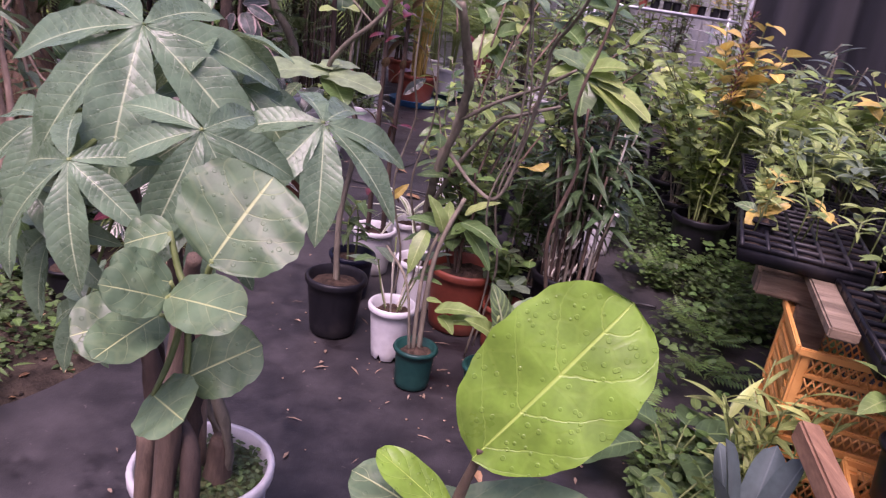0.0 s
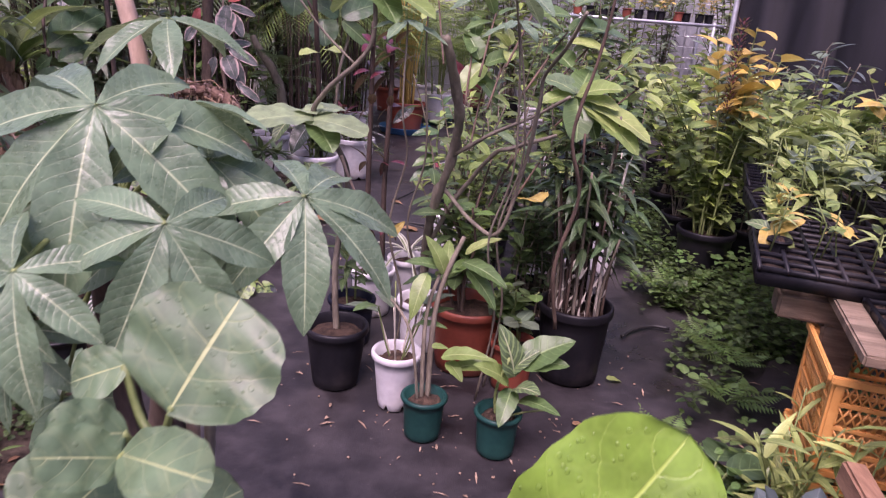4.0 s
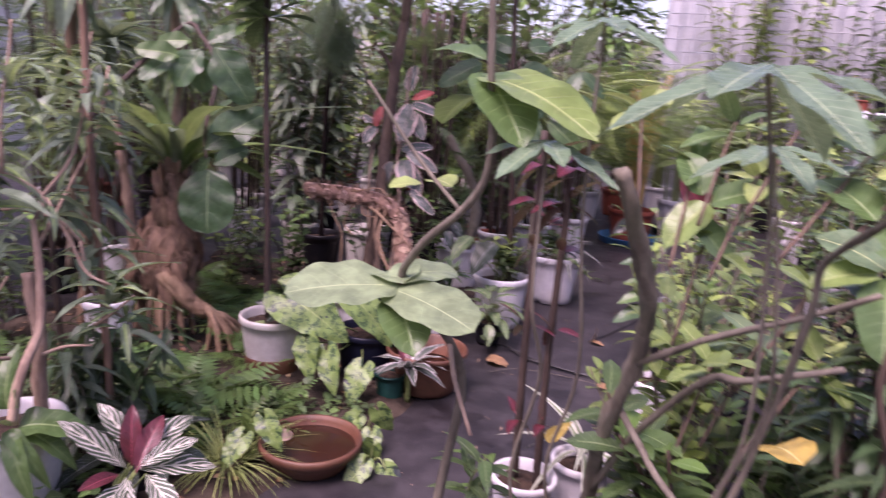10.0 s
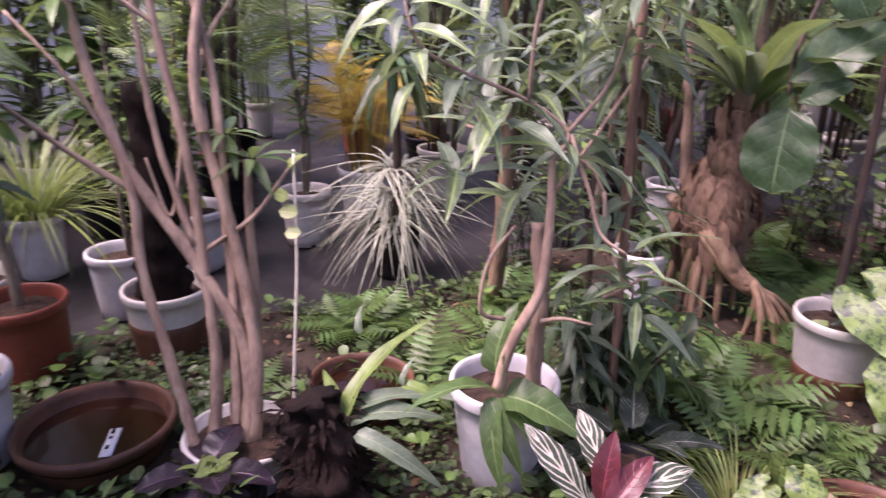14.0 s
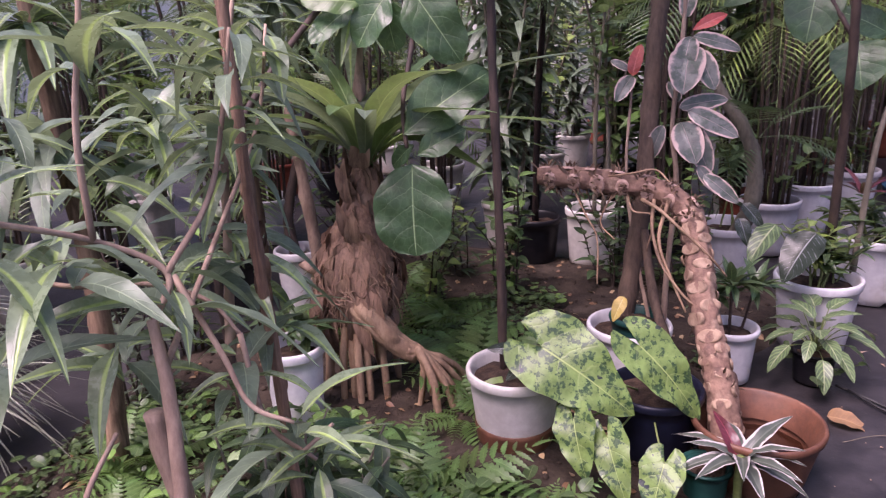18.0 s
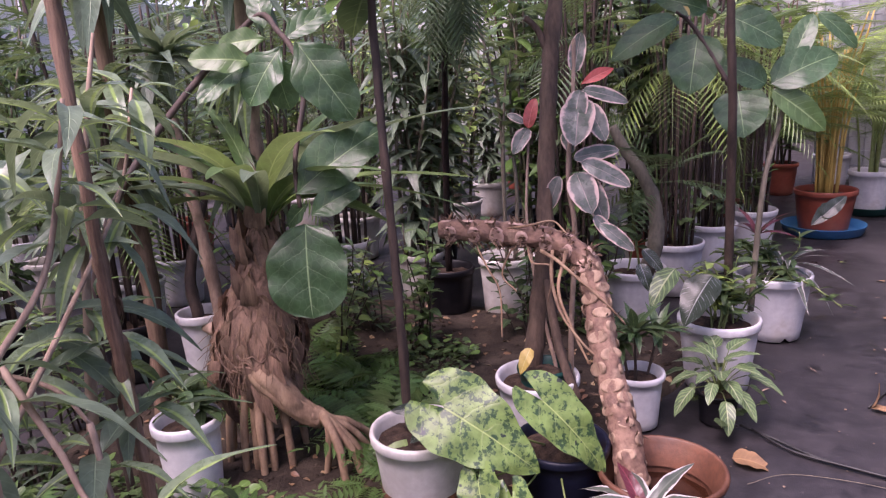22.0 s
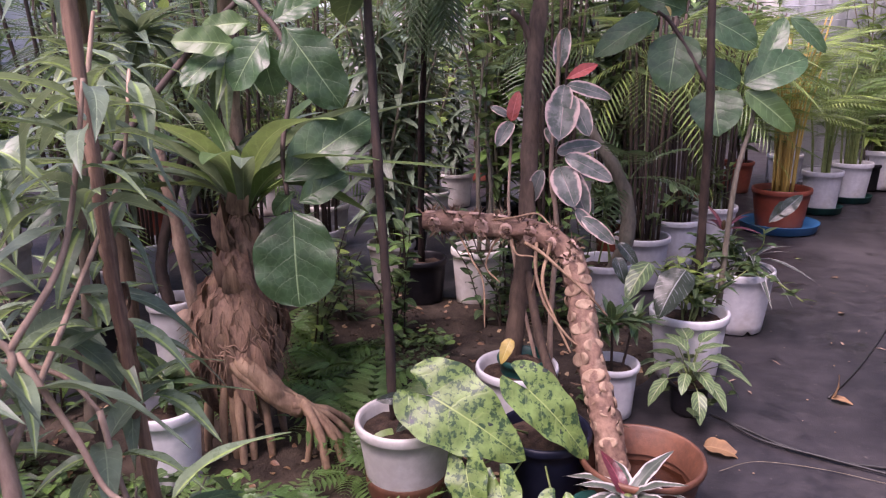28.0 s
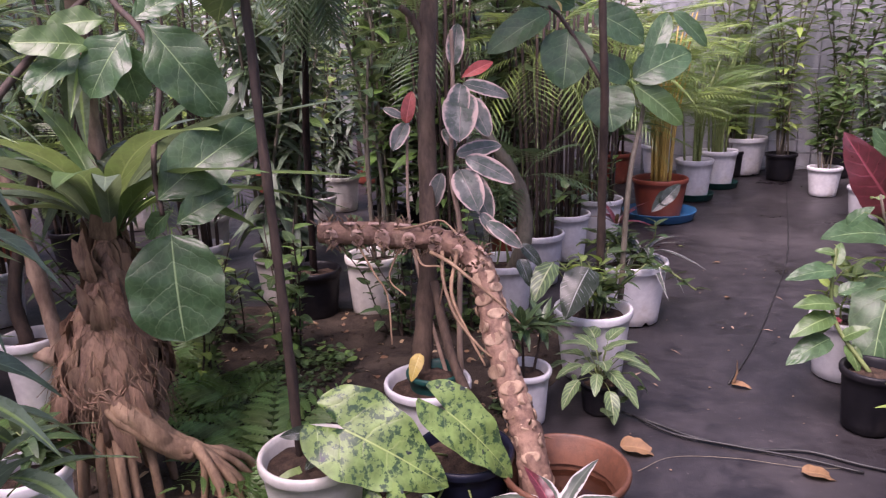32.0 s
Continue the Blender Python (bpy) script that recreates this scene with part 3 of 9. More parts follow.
T = {
    "lance": leaf_tpl(lance, 5, 1, 0.3, 0.35),
    "lance_d": leaf_tpl(lance, 6, 1, 0.3, 0.75),
    "ovate": leaf_tpl(ovate, 5, 1, 0.25, 0.3),
    "obovate": leaf_tpl(obovate, 5, 1, 0.22, 0.25),
    "round": leaf_tpl(rounded, 5, 1, 0.12, 0.12),
    "heart": leaf_tpl(heart, 6, 1, 0.15, 0.35, 0.03, 0.2),
    "strap": leaf_tpl(strap, 7, 1, 0.35, 0.55),
    "strap_d": leaf_tpl(strap, 8, 1, 0.35, 1.0),
    "blade": leaf_tpl(lambda t: 0.5 * (1 - t ** 2.5) * min(1, 0.5 + t * 3), 6, 1, 0.3, 0.85),
    "needle": leaf_tpl(lambda t: 0.5 * math.sin(math.pi * min(1, t + 0.04)) ** 0.6, 2, 1, 0.4, 0.2),
    "big_round": leaf_tpl(lambda t: 0.5 * max(0.0, 1 - abs(2 * t ** 1.08 - 1) ** 2.4) ** 0.5 * (1 + 0.012 * math.sin(t * 17)), 28, 6, 0.10, 0.16, 0.02, 0.10),
    "big_oval": leaf_tpl(lambda t: 0.5 * max(0.0, 1 - abs(2 * t ** 0.9 - 1) ** 2.1) ** 0.6, 14, 3, 0.22, 0.30, 0.02),
    "arch_lance": leaf_tpl(lambda t: 0.5 * math.sin(math.pi * t ** 0.82) ** 1.1, 16, 2, 0.40, 0.62, 0.04),
    "big_ovate": leaf_tpl(lambda t: ovate(t) * (1 + 0.03 * math.sin(t * 26)), 18, 4, 0.20, 0.35, 0.02),
    "big_lance": leaf_tpl(lambda t: 0.5 * math.sin(math.pi * t ** 1.15) ** 0.8 * (1 + 0.03 * math.sin(t * 40)), 18, 3, 0.35, 0.32, 0.025),
    "big_fiddle": leaf_tpl(fiddle_o, 20, 4, 0.22, 0.28, 0.035, 0.03),
    "big_heart": leaf_tpl(lambda t: heart(t) * (1 + 0.035 * math.sin(t * 23)), 26, 6, 0.12, 0.30, 0.03, 0.30),
    "flat_lance": leaf_tpl(lambda t: 0.5 * math.sin(math.pi * t ** 1.1) ** 0.9, 16, 3, 0.25, 0.10, 0.04),
    "paddle": leaf_tpl(lambda t: 0.5 * min(1, 0.6 + 1.5 * t) * max(0.0, 1 - t ** 8) ** 0.6, 14, 2, 0.45, 0.06),
    "big_strap": leaf_tpl(strap, 14, 2, 0.35, 0.7, 0.05),
    "nest_strap": leaf_tpl(lambda t: 0.5 * min(1, 0.35 + 1.6 * t) * max(0.0, 1 - t ** 5) ** 0.8, 20, 2, 0.45, 0.95, 0.05),
    "drape": leaf_tpl(lambda t: 0.5 * (1 - t ** 2.5) * min(1, 0.5 + t * 3), 8, 1, 0.3, 1.7),
    "sea_leaf": leaf_tpl(lambda t: 0.5 * max(0.0, 1 - abs(2 * t ** 1.18 - 1) ** 2.6) ** 0.5 * (1 + 0.020 * math.sin(t * 15) + 0.015 * math.sin(t * 41)), 30, 6, 0.10, 0.14, 0.022, 0.06),
}


def compose(items):
    """One template out of several: (template, at, way, up, length, width)."""
    b = Batch()
    for tpl, at, way, up, ln, wd in items:
        b.leaf(tpl, at, way, up, ln, wd)
    return np.concatenate(b.v), np.concatenate(b.f), np.concatenate(b.u)


def pinnate(pairs, leaflet, spread, drop, sweep=0.5, curl=0.35, wl=0.16, start=0.15, taper=1.0):
    """A feather-shaped frond of unit length that arches over."""
    items = []
    for i in range(pairs):
        t = start + (1 - start) * (i + 0.5) / pairs
        y, z = t * (1 - 0.1 * curl * t), -curl * t * t
        ln = spread * math.sin(math.pi * (0.12 + 0.86 * ((t - start) / (1 - start)) ** taper)) ** 0.8
        for s in (-1, 1):
            items.append((leaflet, (0, y, z + 0.004), (s, sweep, -drop - curl * t * 0.5), (0, 0.2, 1), ln, ln * wl))
    items.append((leaflet, (0, 1 - 0.1 * curl, -curl), (0, 1, -curl), (0, 0, 1), spread * 0.5, spread * wl * 0.5))
    stalk = leaf_tpl(lambda t: 0.5 * (1.1 - t), 8, 1, -0.6, curl)
    items.append((stalk, (0, 0, -0.002), (0, 1, 0), (0, 0, 1), 1.0, 0.012))
    return compose(items)


T["fern"] = pinnate(11, T["needle"], 0.30, 0.05, 0.35, 0.45, 0.30, 0.18, 0.8)
leafy_pinna = leaf_tpl(lambda t: lance(t) * (0.55 + 0.45 * abs(math.sin(t * 22))), 21, 1, 0.15, 0.25)
T["fern_big"] = pinnate(10, leafy_pinna, 0.40, 0.05, 0.40, 0.40, 0.27, 0.16, 0.8)
T["palm"] = pinnate(20, T["needle"], 0.36, 0.30, 0.55, 0.80, 0.046, 0.2, 0.9)
T["palm_s"] = pinnate(15, T["needle"], 0.38, 0.12, 0.90, 0.55, 0.060, 0.2, 0.9)
T["cycad"] = pinnate(28, T["needle"], 0.24, 0.0, 0.45, 0.3, 0.046, 0.12, 0.9)


def palmate(n, tpl, spread=2.2, droop=0.35):
    items = []
    for i in range(n):
        a = -spread + 2 * spread * i / (n - 1)
        ln = 1.0 - 0.30 * abs(a) / spread
        items.append((tpl, (0.03 * math.sin(a), 0.03 * math.cos(a), 0), (math.sin(a), math.cos(a), -droop * (0.6 + 0.4 * math.sin(i * 2.1))), (0, 0, 1), ln, ln * 0.36))
    return compose(items)


T["palmate"] = palmate(6, T["lance"])
T["palmate_big"] = palmate(7, T["big_lance"], 2.5, 0.38)


def dirs(a, e):
    return (math.cos(a) * math.cos(e), math.sin(a) * math.cos(e), math.sin(e))


def rosette(b, tpl, at, n, ln, el=(0.2, 1.1), wd=0.3, jit=0.25, r=0.01, seed=1):
    q = random.Random(seed)
    for i in range(n):
        a = i * 2.39996 + q.uniform(-jit, jit)
        e = el[1] + (el[0] - el[1]) * (i / max(1, n - 1)) + q.uniform(-jit, jit) * 0.5
        k = ln * q.uniform(0.75, 1.15)
        b.leaf(tpl, (at[0] + r * math.cos(a), at[1] + r * math.sin(a), at[2]), dirs(a, e), (0, 0, 1), k, k * wd, q.uniform(-0.25, 0.25))


def along(b, tpl, pts, n, ln, wd, t0=0.3, up=0.4, jit=0.5, seed=1, clump=1):
    """Leaves set round a stem."""
    q = random.Random(seed)
    p = [np.array(x, float) for x in pts]
    for i in range(n):
        t = t0 + (1 - t0) * (i // clump * clump + 0.5) / n
        x = t * (len(p) - 1)
        k = min(int(x), len(p) - 2)
        c = p[k] + (p[k + 1] - p[k]) * (x - k)
        a = i * 2.39996 + q.uniform(-jit, jit)
        s = ln * q.uniform(0.65, 1.15)
        b.leaf(tpl, c, dirs(a, up + q.uniform(-jit, jit)), (0, 0, 1), s, s * wd, q.uniform(-0.4, 0.4))


def add_tube(parent, name, pts, r0, r1, mat, sides=8, n=6, knots=None, rough=0.12, label=""):
    v, f = tube_geo(spline(pts, n), r0, r1, sides, knots, rough)
    return put(name, mesh_from(name, v, f, mat), parent, label)


def add_leaf(parent, tpl, at, way, mat, ln, wd, up=(0, 0, 1), roll=0.0, name="leaf", label=""):
    b = Batch()
    b.leaf(tpl, at, way, up, ln, wd, roll)
    return put(name, b.mesh(name, mat), parent, label)


# ---- pots ----
pot_cache = {}


def pot_mesh(rt, rb, h, mat, lip, legs):
    key = (rt, rb, h, mat, lip, legs)
    if key in pot_cache:
        return pot_cache[key]
    lh = h * (0.13 if lip else 0.04)
    lo = 0.010 if lip else 0.004
    pr = [(0.001, 0.012), (rb * 0.80, 0.012), (rb * 0.93, 0.0), (rb, 0.004)]
    for k in range(1, 6):
        t = k / 6
        pr.append((rb + (rt - lo - rb) * t, (h - lh) * t))
    pr += [(rt - lo - 0.001, h - lh), (rt - 0.002, h - lh + 0.003), (rt, h - lh + 0.008), (rt + 0.001, h - 0.010), (rt - 0.002, h - 0.002), (rt - 0.008, h),
           (rt - 0.014, h - 0.004), (rt - 0.017, h - 0.02), (rt - 0.022, h - lh), (rt * 0.6 + rb * 0.4 - 0.02, h * 0.55)]
    v, f = lathe(pr, 36)
    if legs:
        a = np.arctan2(v[:, 1], v[:, 0])
        low = v[:, 2] < 0.02
        v[low & (np.cos(a * 6) > 0.55), 2] += 0.022
    pot_cache[key] = mesh_from("pot", v, f, M[mat])
    return pot_cache[key]


soil_cache = {}


def soil_mesh(r, kind):
    key = (round(r, 2), kind)
    if key not in soil_cache:
        pr = [(0.001, 0.012), (r * 0.3, 0.010), (r * 0.6, 0.004), (r * 0.85, -0.002), (r, -0.008)]
        v, f = lathe(pr, 20)
        for k in range(len(v)):
            v[k, 2] += 0.012 * noise.noise((v[k, 0] * 40, v[k, 1] * 40, r * 9))
        soil_cache[key] = mesh_from("soil", v, f, M[kind])
    return soil_cache[key]


def add_pot(parent, rt, h, mat="white", rb=None, lip=True, legs=False, soil="soil", fill=0.86, label="", at=(0, 0, 0)):
    rb = rb if rb else rt * 0.76
    p = put("pot", pot_mesh(rt, rb, h, mat, lip, legs), parent, label, pose(*at))
    if soil:
        put("soil", soil_mesh(rb + (rt - rb) * fill - 0.016, soil), parent, "", pose(at[0], at[1], at[2] + h * fill))
    return p


def potted(label, at, rt, h, mat="white", group="potted plants", legs=False, turn=0.0, soil="soil", name="potted_plant", fill=0.86, rb=None, lip=True, potlabel=""):
    ob = thing(name, label, "potted plant", at, group, turn=turn)
    add_pot(ob, rt, h, mat, rb, lip, legs, soil, fill, potlabel)
    return ob


def dish(parent, r, h, mat, name="saucer"):
    pr = [(0.001, 0.006), (r * 0.86, 0.006), (r * 0.90, 0.0), (r * 0.93, 0.003), (r, h - 0.004), (r + 0.004, h), (r - 0.003, h + 0.002), (r * 0.93, 0.012), (r * 0.6, 0.011)]
    v, f = lathe(pr, 32)
    return put(name, mesh_from(name, v, f, M[mat]), parent)


def saucer(at, r, h, mat, label):
    ob = thing("saucer", label, "saucer", at, "saucers under the pots")
    dish(ob, r, h, mat, "dish")
    return ob


# ---- whole plants, each grown from the base of its thing ----
def shrub(ob, z0, stems, height, lean, tpl, lm, nleaf, ln, wd, bark="bark", r=0.012, seed=1, t0=0.3, up=0.35, branch=0, foliage="foliage", spread=0.06):
    q = random.Random(seed)
    b = Batch()
    for s in range(stems):
        a = q.uniform(0, 6.28)
        x, y = q.uniform(-spread, spread), q.uniform(-spread, spread)
        le = lean * q.uniform(0.3, 1.0)
        hh = height * q.uniform(0.75, 1.05)
        pts = [(x, y, z0 - 0.03)]
        for k in (0.33, 0.66, 1.0):
            pts.append((x + math.cos(a) * le * k ** 1.5 + q.uniform(-0.03, 0.03), y + math.sin(a) * le * k ** 1.5 + q.uniform(-0.03, 0.03), z0 + hh * k))
        sp = spline(pts, 5)
        put("stem", mesh_from("stem", *tube_geo(sp, r * q.uniform(0.8, 1.2), r * 0.45, 7, None, 0.25), M[bark]), ob)
        along(b, T[tpl], sp, max(3, nleaf // stems), ln, wd, t0, up, 0.5, seed * 31 + s)
        for k in range(branch):
            i = int(len(sp) * q.uniform(0.45, 0.9))
            c = sp[min(i, len(sp) - 1)]
            a2, l2 = q.uniform(0, 6.28), height * q.uniform(0.18, 0.35)
            bp = spline([c, c + np.array(dirs(a2, 0.5)) * l2 * 0.5, c + np.array(dirs(a2, 0.8)) * l2], 4)
            put("branch", mesh_from("branch", *tube_geo(bp, r * 0.5, r * 0.25, 5), M[bark]), ob)
            along(b, T[tpl], bp, max(4, nleaf // (stems * branch) // 2), ln, wd, 0.3, up, 0.6, seed * 57 + s * 9 + k)
    put(foliage, b.mesh(foliage, L[lm]), ob)
    return ob


def areca(ob, z0, canes, fronds, height, ln, lm="palm", cane="cane", seed=1, tpl="palm", lean=0.25):
    q = random.Random(seed)
    b = Batch()
    for k in range(canes):
        a, rr = q.uniform(0, 6.28), q.uniform(0.0, 0.10)
        x, y = rr * math.cos(a), rr * math.sin(a)
        hh = height * q.uniform(0.6, 1.0)
        top = np.array((x + math.cos(a) * lean * hh * 0.4, y + math.sin(a) * lean * hh * 0.4, z0 + hh))
        sp = spline([(x, y, z0 - 0.03), (x * 1.4, y * 1.4, z0 + hh * 0.5), top], 5)
        put("cane", mesh_from("cane", *tube_geo(sp, 0.011, 0.005, 6, (5, 0.25)), M[cane]), ob)
        for j in range(fronds):
            aa, e = a + q.uniform(-1.5, 1.5) + j * 2.4, q.uniform(0.5, 1.25)
            st = sp[-1 - q.randrange(0, 7)]
            k2 = ln * q.uniform(0.7, 1.1)
            d = np.array(dirs(aa, e))
            b.leaf(T[tpl], st, d, (0, 0, 1), k2, k2)
    put("foliage", b.mesh("foliage", L[lm]), ob)
    return ob


def crown_of(ob, z, tpl, lm, n, ln, wd, el=(-0.2, 1.2), seed=1, at=(0, 0), name="foliage"):
    b = Batch()
    rosette(b, T[tpl], (at[0], at[1], z), n, ln, el, wd, 0.3, 0.012, seed)
    return put(name, b.mesh(name, L[lm]), ob)


def local(at, p):
    return (p[0] - at[0], p[1] - at[1], p[2] - at[2])


def rel(ob, p):
    o = ob.matrix_basis.translation
    return (p[0] - o[0], p[1] - o[1], p[2] - o[2])


def stem_w(ob, pts, r0, r1, mat, name="stem", sides=8, n=6, knots=None, rough=0.2, label=""):
    return add_tube(ob, name, [rel(ob, p) for p in pts], r0, r1, M[mat], sides, n, knots, rough, label)


def leaf_w(ob, tpl, base, tip, mat, wd, up=(0, 0, 1), roll=0.0, label="", stalk=None):
    """A leaf of its own from its base to its tip; stalk: where its stalk starts."""
    a, c = np.array(rel(ob, base)), np.array(rel(ob, tip))
    ln = float(np.linalg.norm(c - a))
    lf = add_leaf(ob, T[tpl], a, c - a, L[mat], ln, ln * wd, up, roll, "leaf", label)
    if stalk is not None:
        s = np.array(rel(ob, stalk))
        m = (s + a) / 2 + np.array((0, 0, -0.012))
        add_tube(lf, "stalk", [s, m, a], 0.004, 0.0028, M["stem"], 5, 4)
    return lf


def whorl_w(ob, at, tpl, mat, n, ln, wd, el=(-0.2, 1.0), seed=1, a0=0.0, single=True):
    """Leaves of their own round a shoot tip."""
    q = random.Random(seed)
    c = rel(ob, at)
    for i in range(n):
        a = a0 + i * 2.39996 + q.uniform(-0.2, 0.2)
        e = el[1] + (el[0] - el[1]) * i / max(1, n - 1) + q.uniform(-0.15, 0.15)
        k = ln * q.uniform(0.75, 1.12)
        p = (c[0] + 0.012 * math.cos(a), c[1] + 0.012 * math.sin(a), c[2] - 0.012 * i * 0.5)
        add_leaf(ob, T[tpl], p, dirs(a, e), L[mat], k, k * wd, (0, 0, 1), q.uniform(-0.3, 0.3))

# ---- ground ----
def sheet(name, xs, ys, height, mat, label, category):
    v = [(x, y, height(x, y)) for y in ys for x in xs]
    k = len(xs)
    f = np.array([(j * k + i, j * k + i + 1, (j + 1) * k + i + 1, (j + 1) * k + i) for j in range(len(ys) - 1) for i in range(k - 1)])
    ob = put(name, mesh_from(name, np.array(v), f, mat))
    return tagged(ob, label, category, kind="structure")


fine_x = [-400, -60, -15] + [-7 + 0.2 * i for i in range(66)] + [10, 20, 60, 400]
fine_y = [-400, -60, -10, -5] + [-3 + 0.25 * i for i in range(56)] + [13, 16, 24, 60, 400]
ground = sheet("ground", fine_x, fine_y, lambda x, y: -0.006 + 0.006 * noise.noise((x * 0.9, y * 0.9, 0.0)) if -7 <= x <= 6 and -3 <= y <= 11 else -0.01, M["sheet"],
               "dark wet ground-cover sheet strewn with dust and crumbs", "ground")


def bed_height(x, y):
    d = min((x + 2.75 + 0.12 * math.sin(y * 3)) / 0.25, (-0.42 - 0.10 * math.sin(y * 4 + 1) - 0.16 * max(0, 2.0 - y) - x) / 0.2, (y + 0.25) / 0.25, (4.75 - y) / 0.3)
    return -0.03 + 0.05 * min(1.0, max(0.0, d)) + 0.025 * noise.noise((x * 4, y * 4, 3.0)) * min(1.0, max(0.0, d))


bed = sheet("ground_bed", [-2.95 + 0.06 * i for i in range(45)], [-0.4 + 0.06 * i for i in range(90)], bed_height, M["earth"], "bare brown earth bed with stones and moss", "soil")

# ---- round the ringed trunk ----
# pandanus-like stump on stilt roots
pand = thing("stilt_palm", "shaggy brown palm trunk on stilt roots with broad strap leaves", "palm", (-1.83, 2.75, 0.0))
q = random.Random(3)
prof = [(0.001, 0.885), (0.030, 0.88), (0.040, 0.84), (0.050, 0.78), (0.074, 0.70), (0.108, 0.63), (0.136, 0.56), (0.150, 0.49), (0.152, 0.42), (0.136, 0.35), (0.104, 0.29), (0.060, 0.25), (0.001, 0.235)]


def trunk_axis(z):
    return np.array((-0.02 - 0.02 * max(0.0, z - 0.45), 0.02 + 0.24 * max(0.0, z - 0.42)))


def trunk_radius(z):
    return float(np.interp(z, [z for r, z in reversed(prof)], [r for r, z in reversed(prof)]))


v, f = lathe([(float(r), float(z)) for z, r in ((z, trunk_radius(z)) for z in np.linspace(0.884, 0.236, 30))], 40)
for k in range(len(v)):
    th = math.atan2(v[k, 1], v[k, 0])
    v[k, :2] *= 1 + 0.10 * noise.noise((2.2 * math.cos(th), 2.2 * math.sin(th), v[k, 2] * 3)) + 0.05 * noise.noise((7 * math.cos(th), 7 * math.sin(th), v[k, 2] * 2))
    v[k, :2] += trunk_axis(v[k, 2])
put("trunk", mesh_from("trunk", v, f, M["husk"]), pand, "bulging brown trunk wrapped in papery husk")
for k in range(190):
    a, z = q.uniform(0, 6.28), 0.33 + 0.48 * (k / 150) ** 0.9
    r, ax = trunk_radius(z) * 1.01, trunk_axis(z)
    c = (ax[0] + r * math.cos(a), ax[1] + r * math.sin(a), z)
    up = k % 7 == 0 and z > 0.6
    d = (math.cos(a) * (0.30 if not up else 0.5) + q.uniform(-0.25, 0.25), math.sin(a) * (0.30 if not up else 0.5) + q.uniform(-0.25, 0.25), -1.0 if not up else 0.9)
    bt = Batch()
    bt.leaf(T["strap"], c, d, (math.cos(a), math.sin(a), 0.4), q.uniform(0.09, 0.20), q.uniform(0.035, 0.09), q.uniform(-0.5, 0.5))
    put("fibre_sheath", bt.mesh("fibre_sheath", M["husk" if k % 3 else "fibre"]), pand)
bt = Batch()
for k in range(600):
    a, z = q.uniform(0, 6.28), q.uniform(0.28, 0.66)
    r, ax = trunk_radius(z), trunk_axis(z)
    p0 = np.array((ax[0] + r * math.cos(a), ax[1] + r * math.sin(a), z))
    p1 = p0 + np.array((math.cos(a) * 0.025 + q.uniform(-0.04, 0.04), math.sin(a) * 0.025 + q.uniform(-0.04, 0.04), -q.uniform(0.03, 0.11)))
    bt.tube([p0, (p0 + p1) / 2 + np.array((math.cos(a), math.sin(a), 0)) * 0.010, p1], 0.0016, 0.0007, 4)
put("hairs", bt.mesh("hairs", M["fibre"]), pand)["kind"] = "stuff"
knot = [(-1.845, 2.720, 0.470), (-1.764, 2.673, 0.380), (-1.696, 2.688, 0.310), (-1.649, 2.720, 0.242), (-1.583, 2.746, 0.196)]
stem_w(pand, knot, 0.046, 0.030, "root", "prop_root", 18, 10, (22, 0.09), 0.4)
for k in range(7):
    a = k * 0.90
    o = [np.array((0.3 * math.cos(a + t), 0.8 * math.cos(a + t), math.sin(a + t))) for t in (0.0, 0.3, 0.6, 0.9, 1.1)]
    stem_w(pand, [tuple(np.array(p) + d * w) for p, d, w in zip(knot, o, (0.050, 0.047, 0.040, 0.033, 0.024))], 0.014, 0.012, "root", "prop_root", 8, 6, (8, 0.10), 0.5)
for k in range(22):
    z = q.uniform(0.32, 0.50)
    b0, span = q.uniform(-2.2, -0.2), q.uniform(0.6, 1.5)
    pts = []
    for j in range(6):
        th, zz = b0 + span * j / 5, z - 0.05 * math.sin(j * 0.6) + 0.012 * j * q.uniform(-1, 1)
        ax, r = trunk_axis(zz), trunk_radius(zz) * 1.04 + 0.004
        pts.append((-1.83 + ax[0] + r * math.cos(th), 2.75 + ax[1] + r * math.sin(th), zz))
    stem_w(pand, pts, 0.0045, 0.002, "husk" if k % 2 else "fibre", "fibre_strand", 5, 3, None, 0.3)
for k, end in enumerate([(-1.435, 2.649, 0.0), (-1.404, 2.724, 0.0), (-1.392, 2.763, 0.0), (-1.416, 2.850, 0.015), (-1.442, 2.925, 0.03), (-1.560, 2.711, 0.0), (-1.470, 2.690, 0.0), (-1.551, 2.793, 0.02)]):
    st = tuple(np.array(knot[3]) * 0.35 + np.array(knot[4]) * 0.65 + np.array((0.0, 0.020 * math.cos(k * 0.9), 0.020 * math.sin(k * 0.9))))
    kn = tuple(np.array(knot[4]) + np.array((0.025, 0.10 * (end[1] - 2.77), 0.018 - 0.004 * k)))
    mid = ((kn[0] + end[0]) / 2 + 0.012, (kn[1] + end[1]) / 2, (kn[2] + end[2]) / 2 + 0.022)
    stem_w(pand, [st, kn, mid, (end[0], end[1], end[2] - 0.02)], 0.020 - 0.001 * k, 0.011, "root", "root_finger", 9, 6, (6, 0.09), 0.35)
